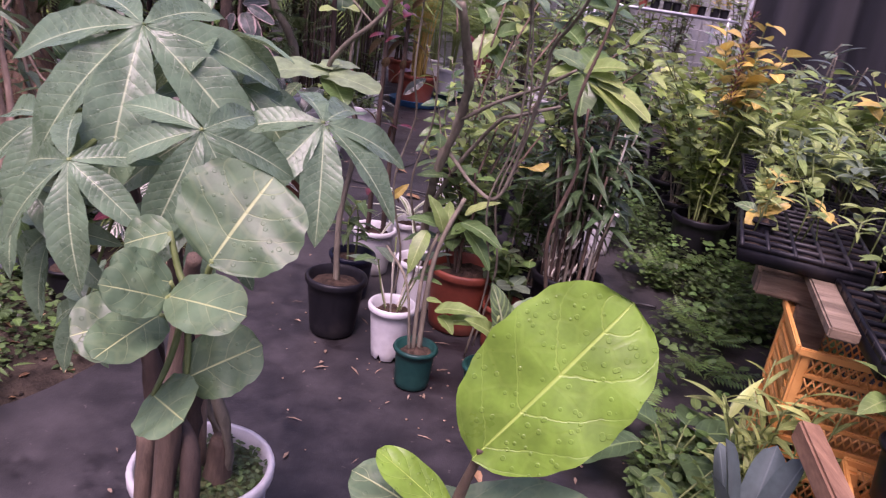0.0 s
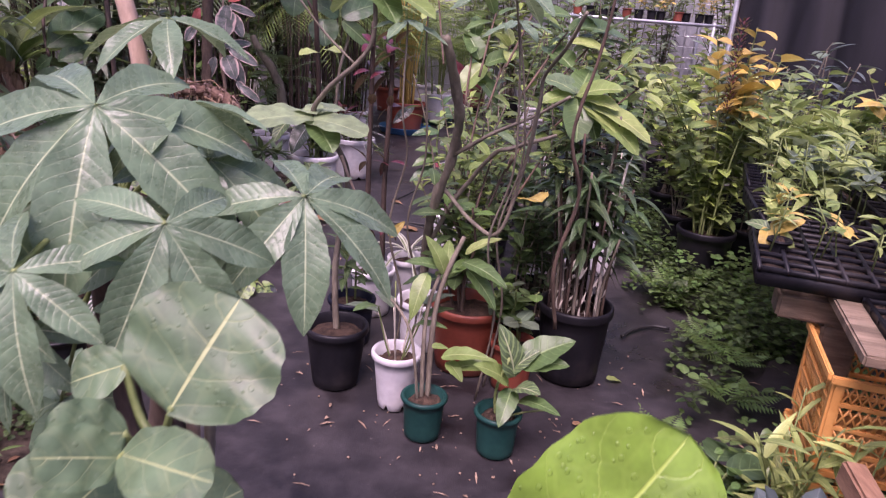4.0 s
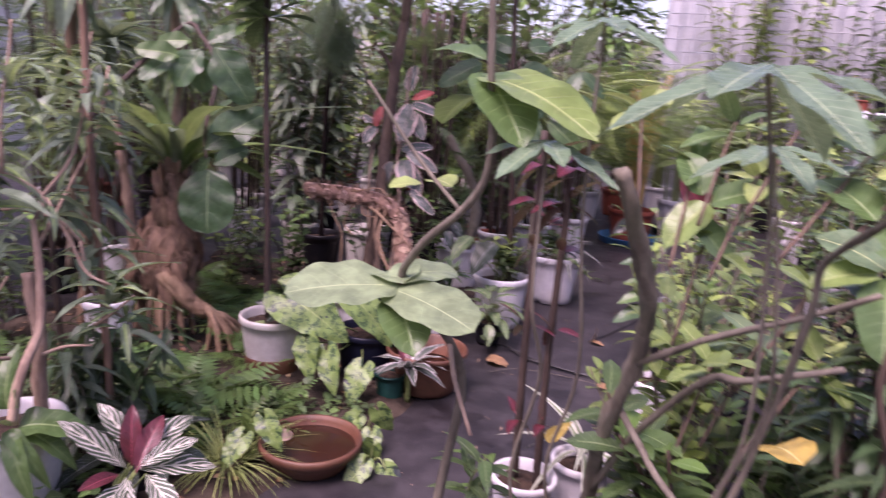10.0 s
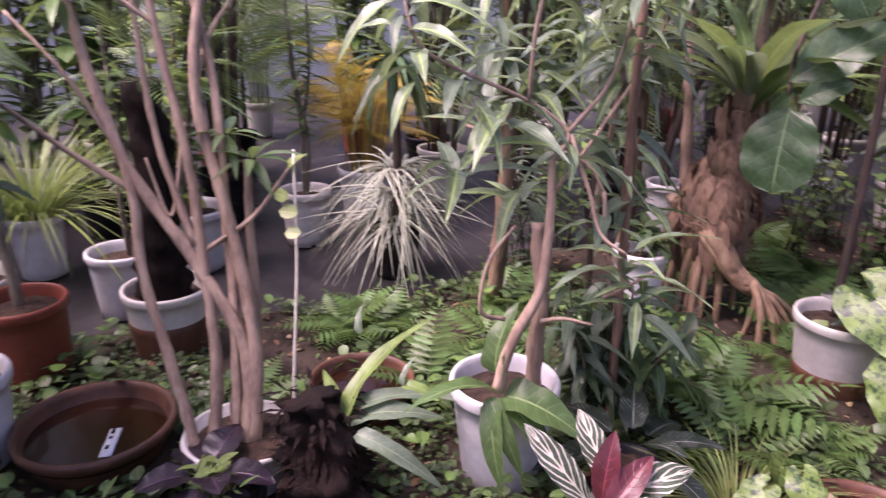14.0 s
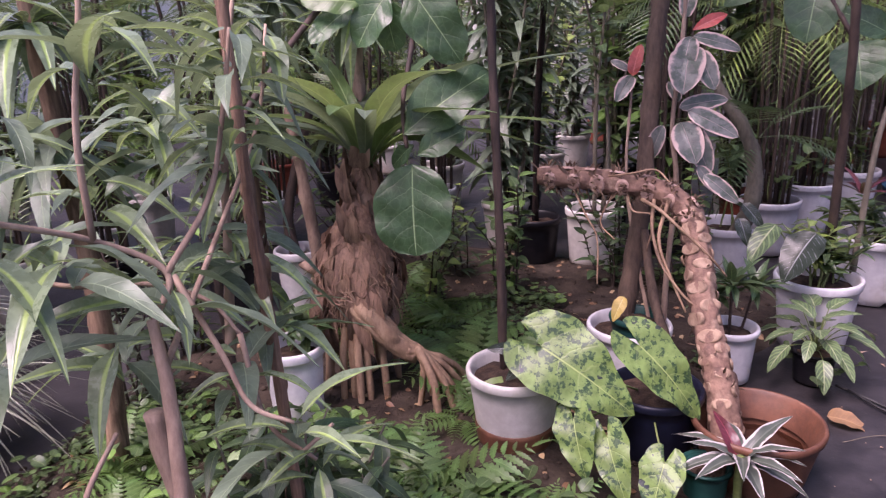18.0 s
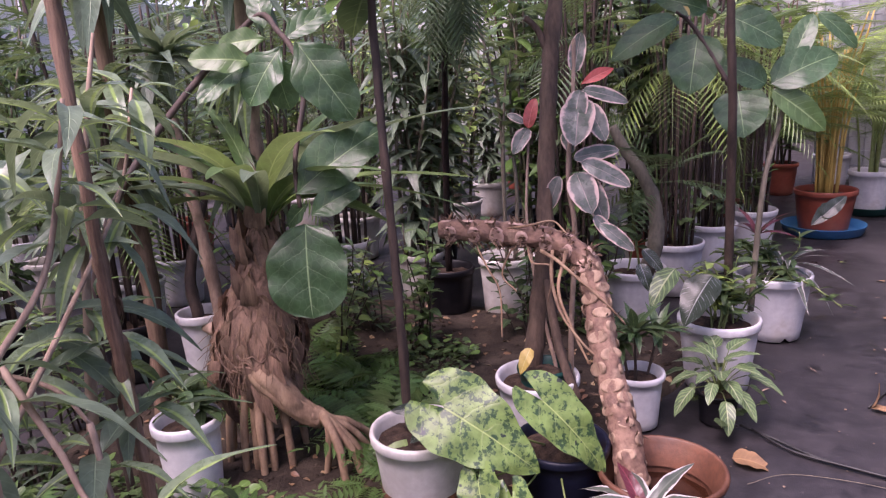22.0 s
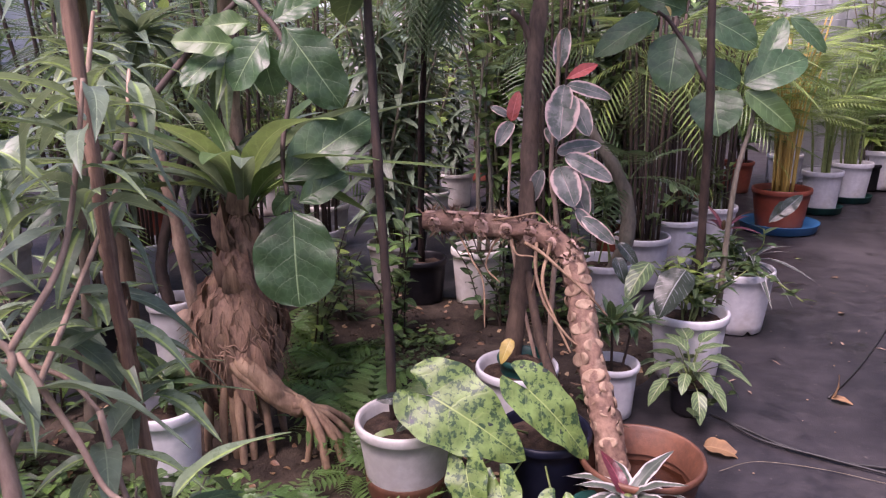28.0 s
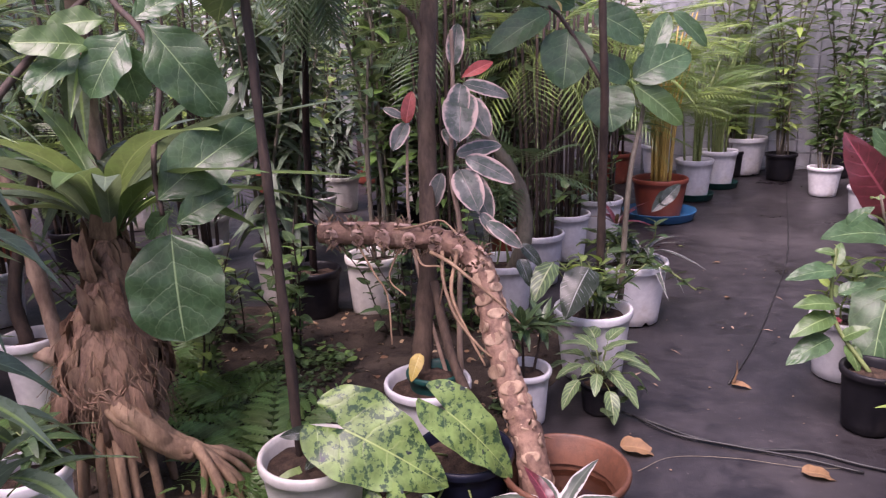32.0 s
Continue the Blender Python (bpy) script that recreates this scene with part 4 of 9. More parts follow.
for k, (x, y) in enumerate([(-1.756, 2.618), (-1.739, 2.657), (-1.924, 2.637), (-1.832, 2.612), (-1.694, 2.707), (-1.98, 2.72), (-1.96, 2.84), (-1.74, 2.86), (-1.86, 2.90), (-1.80, 2.64)]):
    dx, dy = x + 1.845, y - 2.77
    stem_w(pand, [(-1.845 + dx * 0.55, 2.77 + dy * 0.55, 0.34), (-1.845 + dx * 0.85, 2.77 + dy * 0.85, 0.20), (x, y, -0.02)], 0.019 - 0.001 * (k % 4), 0.012, "root", "stilt_root", 8, 5, (4, 0.08), 0.25)
for k in range(22):
    a = k * 2.39996 + 1.5
    e = 1.46 - 0.85 * k / 21 + q.uniform(-0.08, 0.08)
    ln = q.uniform(0.55, 0.80)
    if math.cos(a + 0.88) > 0.6:
        e = max(e, 1.15)
    add_leaf(pand, T["nest_strap"], (-0.03 + 0.025 * math.cos(a), 0.135 + 0.025 * math.sin(a), 0.845 + 0.012 * (k % 5)), dirs(a, e), L["light" if k % 3 == 1 else "grey" if k % 3 else "mid"], ln, 0.085 * q.uniform(0.8, 1.2), (0, 0, 1), q.uniform(-0.3, 0.3))

# tall bare-stemmed plant in the stained pot, with mottled leaves beside it
spot = potted("stained cream pot with a tall thin dark stem and striped seedlings", (-1.153, 2.66, 0.0), 0.158, 0.285, "cream", turn=20, rb=0.12)
stem_w(spot, [(-1.19, 2.70, 0.22), (-1.20, 2.72, 0.8), (-1.215, 2.73, 1.4), (-1.22, 2.75, 2.2)], 0.0145, 0.010, "darkbark", "trunk", 10, 8, (16, 0.14), 0.5)
leaf_w(spot, "big_ovate", (-1.151, 2.689, 0.331), (-1.233, 2.652, 0.346), "pin", 0.45, (0.2, -0.8, 0.5))
leaf_w(spot, "big_ovate", (-1.102, 2.629, 0.329), (-1.170, 2.568, 0.278), "pin", 0.45, (0.2, -0.8, 0.5))
leaf_w(spot, "heart", (-1.178, 2.597, 0.235), (-1.254, 2.577, 0.263), "light", 0.8, (0.1, -0.6, 0.8))
# unseen crown over the bare stem, there to shade what stands beneath
crown = Batch()
for k in range(9):
    c = (-0.06 + 0.30 * math.cos(k * 2.4) * (k > 2), 0.08 + 0.30 * math.sin(k * 2.4) * (k > 2), 1.62 + 0.09 * k)
    crown.tube([(-0.065, 0.08, 1.5 + 0.08 * k), c], 0.006, 0.004, 5)
    rosette(crown, T["obovate"], c, 8, 0.24, (-0.3, 0.6), 0.5, 0.3, 0.01, 40 + k)
put("foliage", crown.mesh("foliage", L["mid"]), spot)

put("mud_coat", mesh_from("mud_coat", *lathe([(0.121, 0.002), (0.127, 0.03), (0.133, 0.075), (0.1335, 0.092), (0.131, 0.094)], 36), M["clay"]), spot, "brown mud stain round the foot")

# ringed philodendron trunk
ring = thing("bent_ringed_trunk", "thick bent philodendron trunk with pale round leaf scars and hanging roots", "plant", (-0.52, 2.84, 0.0))
axis = [(-0.500, 2.767, 0.116), (-0.541, 2.853, 0.236), (-0.591, 2.932, 0.348), (-0.644, 3.008, 0.489), (-0.678, 3.078, 0.622), (-0.730, 3.123, 0.734), (-0.841, 3.152, 0.786), (-0.986, 3.159, 0.801), (-1.122, 3.155, 0.808), (-1.258, 3.149, 0.808)]
axis[0] = (axis[0][0], axis[0][1], 0.05)
ring_line = spline([rel(ring, p) for p in axis], 14)
v, f = tube_geo(ring_line, 0.047, 0.034, 20, (34, 0.08), 0.3)
put("trunk", mesh_from("trunk", v, f, M["ringbark"]), ring)
n, scales = len(ring_line), Batch()
pr = [(0.0005, 0.0030), (0.15, 0.0022), (0.45, 0.0030), (0.76, 0.0048), (0.92, 0.0030), (1.0, -0.006)]
for k in range(84):
    i = min(n - 2, int((k + 0.5) / 84 * n))
    p = np.array(ring_line[i])
    d = np.array(ring_line[i + 1]) - np.array(ring_line[max(i - 1, 0)])
    d /= np.linalg.norm(d)
    side = np.cross(d, (0.2, 0.9, 0.35))
    side /= np.linalg.norm(side)
    up2 = np.cross(side, d)
    flat = i > n * 0.52
    if flat and k % 2:
        continue
    a = k * 2.39996 if not flat else (k * 2.1)
    rad = 0.044 - 0.011 * i / n
    out = side * math.cos(a) + up2 * math.sin(a)
    tang = np.cross(d, out)
    sz = (0.031 if not flat else 0.031) * q.uniform(0.75, 1.15)
    vv, ff = lathe([(r * 1.0, z) for r, z in pr], 14)
    w = np.outer(vv[:, 0] * sz * 1.15, tang) + np.outer(vv[:, 1] * sz * (0.72 if not flat else 0.9), d) + np.outer(vv[:, 2] * 0.8, out) + p + out * rad
    put("leaf_scar", mesh_from("leaf_scar", w, ff, M["scar" if flat else "oldscar"]), ring)
    if flat or k % 3 == 0:
        for j in range(20 if flat else 2):
            th = q.uniform(-1.2, 1.2) + a
            o2 = side * math.cos(th) + up2 * math.sin(th)
            c = p + d * q.uniform(-0.02, 0.02) + o2 * rad
            scales.leaf(T["needle"], c, d * q.uniform(-0.6, 0.6) + o2, o2, q.uniform(0.02, 0.05), 0.009, q.uniform(-1, 1))
put("scale_fluff", scales.mesh("scale_fluff", M["fibre"]), ring)["kind"] = "stuff"
for k, pts in enumerate([
        [(-0.833, 3.115, 0.760), (-0.821, 3.052, 0.677), (-0.775, 2.996, 0.579), (-0.702, 2.967, 0.498), (-0.660, 2.962, 0.462)],
        [(-0.869, 3.102, 0.760), (-0.809, 3.054, 0.747), (-0.747, 3.032, 0.708), (-0.643, 3.034, 0.619), (-0.578, 3.057, 0.539)],
        [(-0.779, 3.093, 0.769), (-0.793, 3.031, 0.646), (-0.736, 2.995, 0.524), (-0.683, 2.976, 0.427)],
        [(-0.983, 3.149, 0.762), (-1.014, 3.110, 0.666), (-0.957, 3.093, 0.612)],
        [(-1.129, 3.143, 0.775), (-1.062, 3.098, 0.686), (-1.019, 3.092, 0.608), (-1.003, 3.054, 0.452)],
        [(-0.928, 3.137, 0.768), (-0.894, 3.082, 0.723), (-0.825, 3.081, 0.709), (-0.839, 3.065, 0.591)],
        [(-1.000, 3.138, 0.825), (-0.912, 3.110, 0.846), (-0.839, 3.140, 0.857), (-0.783, 3.107, 0.824)]]):
    stem_w(ring, pts, 0.0075 if k < 3 else 0.004, 0.003, "root", "aerial_root", 7, 6, None, 0.2)

# pots round its foot
mid = potted("white pot with a cut tall trunk and a slanting stake", (-0.915, 3.18, 0.0), 0.155, 0.27, "white", rb=0.115)
add_pot(mid, 0.10, 0.20, "green", at=(0.02, 0.02, 0.10), soil="soil", label="dark green inner pot")
stem_w(mid, [(-0.955, 3.248, 0.222), (-0.943, 3.286, 0.418), (-0.927, 3.348, 0.695), (-0.933, 3.431, 1.071), (-0.931, 3.503, 1.401), (-0.915, 3.574, 1.705)], 0.036, 0.028, "bark", "trunk", 12, 7, (7, 0.12), 0.25)
stem_w(mid, [(-0.756, 3.131, 0.211), (-0.832, 3.183, 0.379), (-0.892, 3.250, 0.614)], 0.020, 0.015, "bark", "stake", 9, 6, None, 0.2)
stem_w(mid, [(-0.931, 3.503, 1.401), (-0.980, 3.493, 1.504), (-1.017, 3.468, 1.544)], 0.016, 0.010, "bark", "branch", 8, 5)
leaf_w(mid, "big_ovate", (-0.934, 3.166, 0.373), (-0.956, 3.087, 0.314), "yellow", 0.5, (0, -1, 0.5), label="curled dry leaf")

# trunk top and leaf crown above the view, added to shade the pots below
stem_w(mid, [(-0.915, 3.574, 1.70), (-0.90, 3.60, 2.05), (-0.93, 3.55, 2.45)], 0.028, 0.016, "bark", "trunk", 10, 6, (4, 0.1), 0.25)
shade_crown = Batch()
for k in range(15):
    c = (0.45 * math.cos(k * 2.4) * math.sqrt(k / 15), 0.35 + 0.45 * math.sin(k * 2.4) * math.sqrt(k / 15), 2.45 - 0.02 * k)
    shade_crown.tube([(0.0, 0.37, 2.05), (c[0] * 0.6, 0.15 + c[1] * 0.6, 2.25), c], 0.008, 0.004, 5)
    rosette(shade_crown, T["obovate"], c, 11, 0.24, (-0.5, 0.7), 0.45, 0.4, 0.01, 45 + k)
put("foliage", shade_crown.mesh("foliage", L["mid"]), mid)

rubber = thing("rubber_plant", "variegated rubber plant with pink-edged leaves and one red shoot", "plant", (-0.80, 3.22, 0.0))
stem_w(rubber, [(-0.80, 3.22, 0.02), (-0.813, 3.293, 0.430), (-0.809, 3.346, 0.769), (-0.839, 3.372, 0.976), (-0.837, 3.442, 1.217), (-0.844, 3.508, 1.459)], 0.012, 0.007, "palebark", "stem", 8, 6)
for k, w in enumerate([0.55, 0.36, 0.75, 0.55, 0.45, 0.42, 0.42, 0.7, 0.5, 0.5, 0.4, 0.5, 0.45, 0.6, 0.5, 0.45]):
    a = [(-0.802, 3.417, 1.279), (-0.796, 3.419, 1.279), (-0.800, 3.409, 1.249), (-0.776, 3.412, 1.229), (-0.835, 3.476, 1.338), (-0.820, 3.375, 1.038), (-0.787, 3.363, 1.030), (-0.807, 3.365, 0.988), (-0.777, 3.373, 0.977), (-0.825, 3.400, 1.056), (-0.707, 3.288, 0.819), (-0.873, 3.381, 0.973), (-0.733, 3.318, 0.843), (-1.019, 3.485, 1.140), (-1.019, 3.485, 1.140), (-1.031, 3.487, 1.161)][k]
    t = [(-0.809, 3.303, 1.157), (-0.630, 3.416, 1.248), (-0.791, 3.267, 1.127), (-0.698, 3.323, 1.127), (-0.823, 3.504, 1.498), (-0.661, 3.391, 1.084), (-0.608, 3.322, 0.966), (-0.733, 3.253, 0.886), (-0.689, 3.297, 0.828), (-0.875, 3.427, 1.136), (-0.581, 3.248, 0.747), (-0.918, 3.351, 0.848), (-0.650, 3.292, 0.759), (-1.049, 3.389, 1.074), (-0.997, 3.482, 1.257), (-1.100, 3.474, 1.205)][k]
    leaf_w(rubber, "big_oval", a, t, "pink" if k != 14 else "red", w * 0.88, (0.1, -0.9, 0.45))
leaf_w(rubber, "big_lance", (-0.802, 3.433, 1.298), (-0.692, 3.447, 1.360), "red", 0.36, (0.1, -0.9, 0.3), label="bright red new leaf")
stem_w(rubber, [(-0.80, 3.22, 0.05), (-0.98, 3.34, 0.7), (-1.017, 3.477, 1.108)], 0.008, 0.005, "palebark", "stem", 7, 6)

inner = potted("dark blue plastic pot crowded with mottled elephant ear leaves", (-0.73, 2.80, 0.0), 0.150, 0.24, "navy", rb=0.115)
leaf_w(inner, "big_heart", (-1.022, 2.572, 0.411), (-0.716, 2.541, 0.294), "mottled", 0.78, (-0.30, -0.55, 0.8), stalk=(-0.78, 2.78, 0.22))
leaf_w(inner, "big_heart", (-0.760, 2.691, 0.417), (-0.532, 2.681, 0.242), "mottled", 0.62, (0.30, -0.55, 0.8), stalk=(-0.70, 2.80, 0.22))
leaf_w(inner, "big_heart", (-0.891, 2.486, 0.248), (-0.829, 2.366, 0.134), "mottled", 0.72, (0.0, -0.95, 0.3), stalk=(-0.80, 2.74, 0.20))
leaf_w(inner, "big_heart", (-0.635, 2.510, 0.159), (-0.647, 2.386, 0.049), "mottled", 0.75, (0.0, -0.95, 0.3), stalk=(-0.72, 2.72, 0.20))
leaf_w(inner, "big_heart", (-0.792, 2.489, 0.212), (-0.709, 2.356, 0.100), "mottled", 0.6, (0.1, -0.95, 0.3), stalk=(-0.76, 2.72, 0.20))

rho = potted("wide clay bowl pot with a silver-striped spiderwort", (-0.43, 2.80, 0.0), 0.190, 0.20, "clay", rb=0.14, lip=True, soil="water", fill=0.5)
for k in range(15):
    a = k * 2.39996
    ln = q.uniform(0.12, 0.19)
    add_leaf(rho, T["big_strap"], (-0.02 + 0.015 * math.cos(a), -0.20 + 0.015 * math.sin(a), 0.17), dirs(a, 1.15 - 0.95 * k / 14), L["rhoeo" if k != 1 else "wine"], ln, 0.042, (0, 0, 1), q.uniform(-0.3, 0.3))
stem_w(rho, [(-0.45, 2.61, 0.0), (-0.45, 2.60, 0.18)], 0.012, 0.012, "stem", "stem")
smallg = thing("plastic_pot", "small dark green plastic pot beside the clay bowl", "pot", (-0.54, 2.62, 0.0))
add_pot(smallg, 0.075, 0.12, "green")

dwarf = potted("small white pot with a dwarf dark green dracaena", (-0.59, 3.42, 0.0), 0.105, 0.22, "white")
for k, (x, y) in enumerate([(-0.03, 0.0), (0.03, 0.02), (0.0, -0.03)]):
    add_tube(dwarf, "stem", [(x, y, 0.17), (x * 1.6, y * 1.6, 0.26), (x * 2.2, y * 2.2, 0.33 + 0.04 * k)], 0.006, 0.005, M["darkbark"])
    crown_of(dwarf, 0.33 + 0.04 * k, "lance", "dark", 26, 0.12, 0.26, (-0.2, 1.3), 60 + k, (x * 2.2, y * 2.2))

e2 = potted("white footed pot with pinstripe calathea and a young croton", (-0.32, 3.87, 0.0), 0.168, 0.31, "white", legs=True)
leaf_w(e2, "big_ovate", (-0.344, 3.704, 0.532), (-0.447, 3.524, 0.421), "pin", 0.62, (-0.3, -0.8, 0.4), stalk=(-0.33, 3.85, 0.3))
leaf_w(e2, "big_ovate", (-0.621, 3.669, 0.576), (-0.566, 3.610, 0.489), "pin", 0.5, (0.3, -0.8, 0.4))
leaf_w(e2, "big_ovate", (-0.619, 3.737, 0.619), (-0.520, 3.696, 0.540), "pin", 0.4, (0.3, -0.8, 0.4))
leaf_w(e2, "big_ovate", (-0.488, 3.711, 0.550), (-0.570, 3.548, 0.472), "cala", 0.5, (-0.2, -0.7, 0.6), stalk=(-0.34, 3.86, 0.3))
shrub(e2, 0.28, 6, 0.26, 0.14, "ovate", "light", 80, 0.085, 0.5, "stem", 0.005, 71)
shrub(e2, 0.28, 4, 0.22, 0.16, "lance", "dark", 40, 0.11, 0.35, "stem", 0.005, 74)
shrub(e2, 0.28, 1, 0.30, 0.05, "lance", "mid", 10, 0.10, 0.4, "stem", 0.005, 72)

e1 = potted("white footed pot with a leaning zamioculcas and a pink-striped cordyline", (-0.10, 4.55, 0.0), 0.182, 0.325, "white", legs=True)
for k, (a, e, ln) in enumerate([(3.6, 0.55, 0.32), (4.0, 0.9, 0.30), (-0.6, -0.1, 0.38), (5.2, 0.3, 0.25), (3.1, 0.8, 0.28)]):
    st = np.array((-0.03, -0.02, 0.28))
    en = st + np.array(dirs(a, e)) * ln
    md = (st + en) / 2 + np.array((0, 0, 0.06))
    sp = spline([st, md, en], 6)
    put("stem", mesh_from("stem", *tube_geo(sp, 0.007, 0.004, 6), M["stem"]), e1)
    zb = Batch()
    along(zb, T["ovate"], sp, 14, 0.075, 0.5, 0.25, 0.3, 0.3, 80 + k)
    put("foliage", zb.mesh("foliage", L["mid" if k else "light"]), e1)
crown_of(e1, 0.34, "strap_d", "rhoeo", 16, 0.22, 0.15, (0.0, 1.2), 85, (0.05, 0.03))
shrub(e1, 0.28, 4, 0.25, 0.14, "ovate", "dark", 40, 0.09, 0.5, "stem", 0.005, 86)
crown_of(e1, 0.50, "strap", "wine", 7, 0.16, 0.16, (0.4, 1.3), 88, (-0.08, 0.06))

cala = potted("black pot of two-tone calathea spilling over its rim", (-0.30, 3.53, 0.0), 0.085, 0.13, "black")
for k in range(24):
    a = k * 2.39996
    e = 1.15 - 1.25 * k / 23
    ln = q.uniform(0.10, 0.155)
    s0 = np.array((0, 0, 0.12))
    s1 = s0 + np.array(dirs(a, e + 0.3)) * q.uniform(0.09, 0.17)
    lf = add_leaf(cala, T["big_ovate"], s1, dirs(a, e - 0.5), L["cala"], ln, ln * 0.46)
    add_tube(lf, "stalk", [s0, (s0 + s1) / 2 + np.array((0, 0, 0.015)), s1], 0.0022, 0.0018, M["stem"], 5, 3)
shrub(cala, 0.05, 6, 0.05, 0.22, "round", "weed", 90, 0.03, 0.9, "stem", 0.002, 87, 0.1)

e5 = potted("old white pot of thin dark canes", (-0.77, 4.53, 0.0), 0.170, 0.32, "white")
stem_w(e5, [(-0.72, 4.45, 0.26), (-0.654, 4.386, 0.425), (-0.647, 4.423, 0.624), (-0.703, 4.429, 0.795), (-0.806, 4.424, 0.951), (-0.867, 4.433, 1.062)], 0.042, 0.022, "greybark", "trunk", 12, 7, (6, 0.10), 0.25)
shrub(e5, 0.27, 3, 0.5, 0.12, "ovate", "dark", 40, 0.13, 0.5, "stem", 0.006, 91)
crown_of(e5, 0.75, "palm_s", "dark", 10, 0.55, 1.0, (-0.1, 1.1), 92, (0.1, 0.1))
backpot = potted("dirty white pot standing on the earth behind the trunk", (-1.48, 4.55, 0.0), 0.165, 0.34, "cream", rb=0.135)
shrub(backpot, 0.30, 3, 1.4, 0.15, "ovate", "dark", 50, 0.13, 0.45, "greybark", 0.014, 93, 0.55)

# fiddle-leaf figs
fid = thing("fiddle_leaf_fig", "fiddle-leaf fig with big pale-veined hanging leaves", "plant", (-2.10, 2.35, 0.0))
stem_w(fid, [(-2.10, 2.35, -0.02), (-2.08, 2.38, 0.9), (-1.945, 3.022, 1.558), (-1.764, 2.992, 1.531), (-1.614, 2.889, 1.360), (-1.584, 2.754, 1.116), (-1.543, 2.695, 0.973)], 0.014, 0.007, "darkbark", "stem", 9, 7, None, 0.2)
for k, (a, t, w) in enumerate([
        ((-1.492, 2.640, 0.905), (-1.448, 2.545, 0.655), 0.96), ((-1.551, 2.705, 1.020), (-1.309, 2.811, 1.237), 0.55), ((-1.494, 2.685, 0.954), (-1.353, 2.730, 1.046), 0.55), ((-1.629, 2.897, 1.486), (-1.428, 2.860, 1.252), 0.62),
        ((-1.748, 2.960, 1.473), (-1.837, 2.837, 1.310), 0.7), ((-1.835, 2.995, 1.515), (-1.968, 2.891, 1.516), 0.55), ((-1.732, 2.976, 1.510), (-1.595, 3.057, 1.619), 0.5), ((-1.765, 2.949, 1.455), (-1.727, 2.931, 1.267), 0.7),
        ((-1.836, 2.918, 1.438), (-1.984, 2.764, 1.476), 0.5), ((-1.545, 2.738, 0.974), (-1.648, 2.723, 0.898), 0.5), ((-1.869, 3.049, 1.557), (-1.918, 3.076, 1.713), 0.6), ((-1.903, 2.943, 1.422), (-1.941, 2.744, 1.350), 0.5)]):
    leaf_w(fid, "big_fiddle" if k else "big_round", a, t, "fiddle" if k not in (5, 8) else "mid", w, (0.25, -0.9, 0.4))

fidb = potted("dark-stemmed fiddle-leaf fig in a white pot at the aisle", (-0.30, 3.98, 0.0), 0.12, 0.20, "black", fill=0.8)
stem_w(fidb, [(-0.29, 3.95, 0.12), (-0.294, 3.866, 0.69), (-0.30, 3.72, 1.18), (-0.315, 3.66, 1.45), (-0.34, 3.60, 2.1)], 0.020, 0.012, "darkbark", "trunk", 9, 7, (9, 0.1), 0.25)
stem_w(fidb, [(-0.305, 3.70, 1.25), (-0.449, 3.823, 1.476), (-0.512, 3.762, 1.539)], 0.010, 0.006, "darkbark", "branch", 7, 5)
stem_w(fidb, [(-0.20, 3.98, 0.25), (-0.177, 3.993, 0.832), (-0.127, 4.083, 1.085), (-0.109, 4.109, 1.270)], 0.014, 0.007, "greybark", "stem", 8, 6)
for k, (a, t, w) in enumerate([
        ((-0.291, 3.976, 1.231), (-0.255, 3.839, 1.088), 1.02), ((-0.187, 4.042, 1.251), (-0.337, 3.951, 1.356), 0.55), ((-0.169, 4.048, 1.250), (0.080, 4.102, 1.391), 0.56), ((-0.338, 3.986, 1.522), (-0.122, 3.962, 1.427), 0.62),
        ((-0.437, 3.821, 1.455), (-0.452, 3.685, 1.266), 0.85), ((-0.511, 3.756, 1.518), (-0.722, 3.606, 1.417), 0.42), ((-0.163, 4.044, 1.227), (0.060, 4.018, 1.081), 0.42), ((-0.365, 3.945, 1.607), (-0.497, 3.916, 1.675), 0.7),
        ((-0.101, 4.125, 1.316), (-0.022, 4.162, 1.540), 0.4), ((-0.009, 4.161, 1.517), (0.157, 4.141, 1.389), 0.32), ((-0.377, 3.964, 1.301), (-0.410, 3.997, 1.459), 0.6), ((-0.303, 3.974, 1.627), (-0.179, 4.031, 1.667), 0.7), ((-0.415, 3.965, 1.546), (-0.604, 3.922, 1.638), 0.5)]):
    leaf_w(fidb, "big_oval", a, t, "fiddle" if k != 6 else "mid", w, (0.05, -0.9, 0.42))
leaf_w(fidb, "big_ovate", (-0.486, 3.755, 1.558), (-0.455, 3.736, 1.531), "yellow", 0.6)

# things on the aisle
tile = thing("fallen_leaf", "broad pale orange dead leaf on the ground sheet", "leaf", (-0.19, 3.26, 0.0), "fallen leaves")
add_leaf(tile, T["big_ovate"], (-0.05, -0.02, 0.012), (0.95, 0.05, 0.1), L["litter"], 0.14, 0.11)
drylf = thing("fallen_leaf", "curled orange dead leaf lying on the ground sheet", "leaf", (0.25, 3.80, 0.0), "fallen leaves")
add_leaf(drylf, T["big_ovate"], (0, 0, 0.006), (0.5, 0.2, 0.75), L["litter"], 0.10, 0.05, (1, 0, 0.3))
add_leaf(drylf, T["big_ovate"], (0, 0, 0.006), (0.9, -0.3, 0.25), L["litter"], 0.08, 0.05)
big_dry = thing("fallen_leaf", "flat tan dead leaf beside the cable", "leaf", (0.406, 3.146, 0.000), "fallen leaves")
add_leaf(big_dry, T["big_ovate"], (-0.07, 0, 0.012), (1, 0.1, 0.05), L["litter"], 0.14, 0.075)
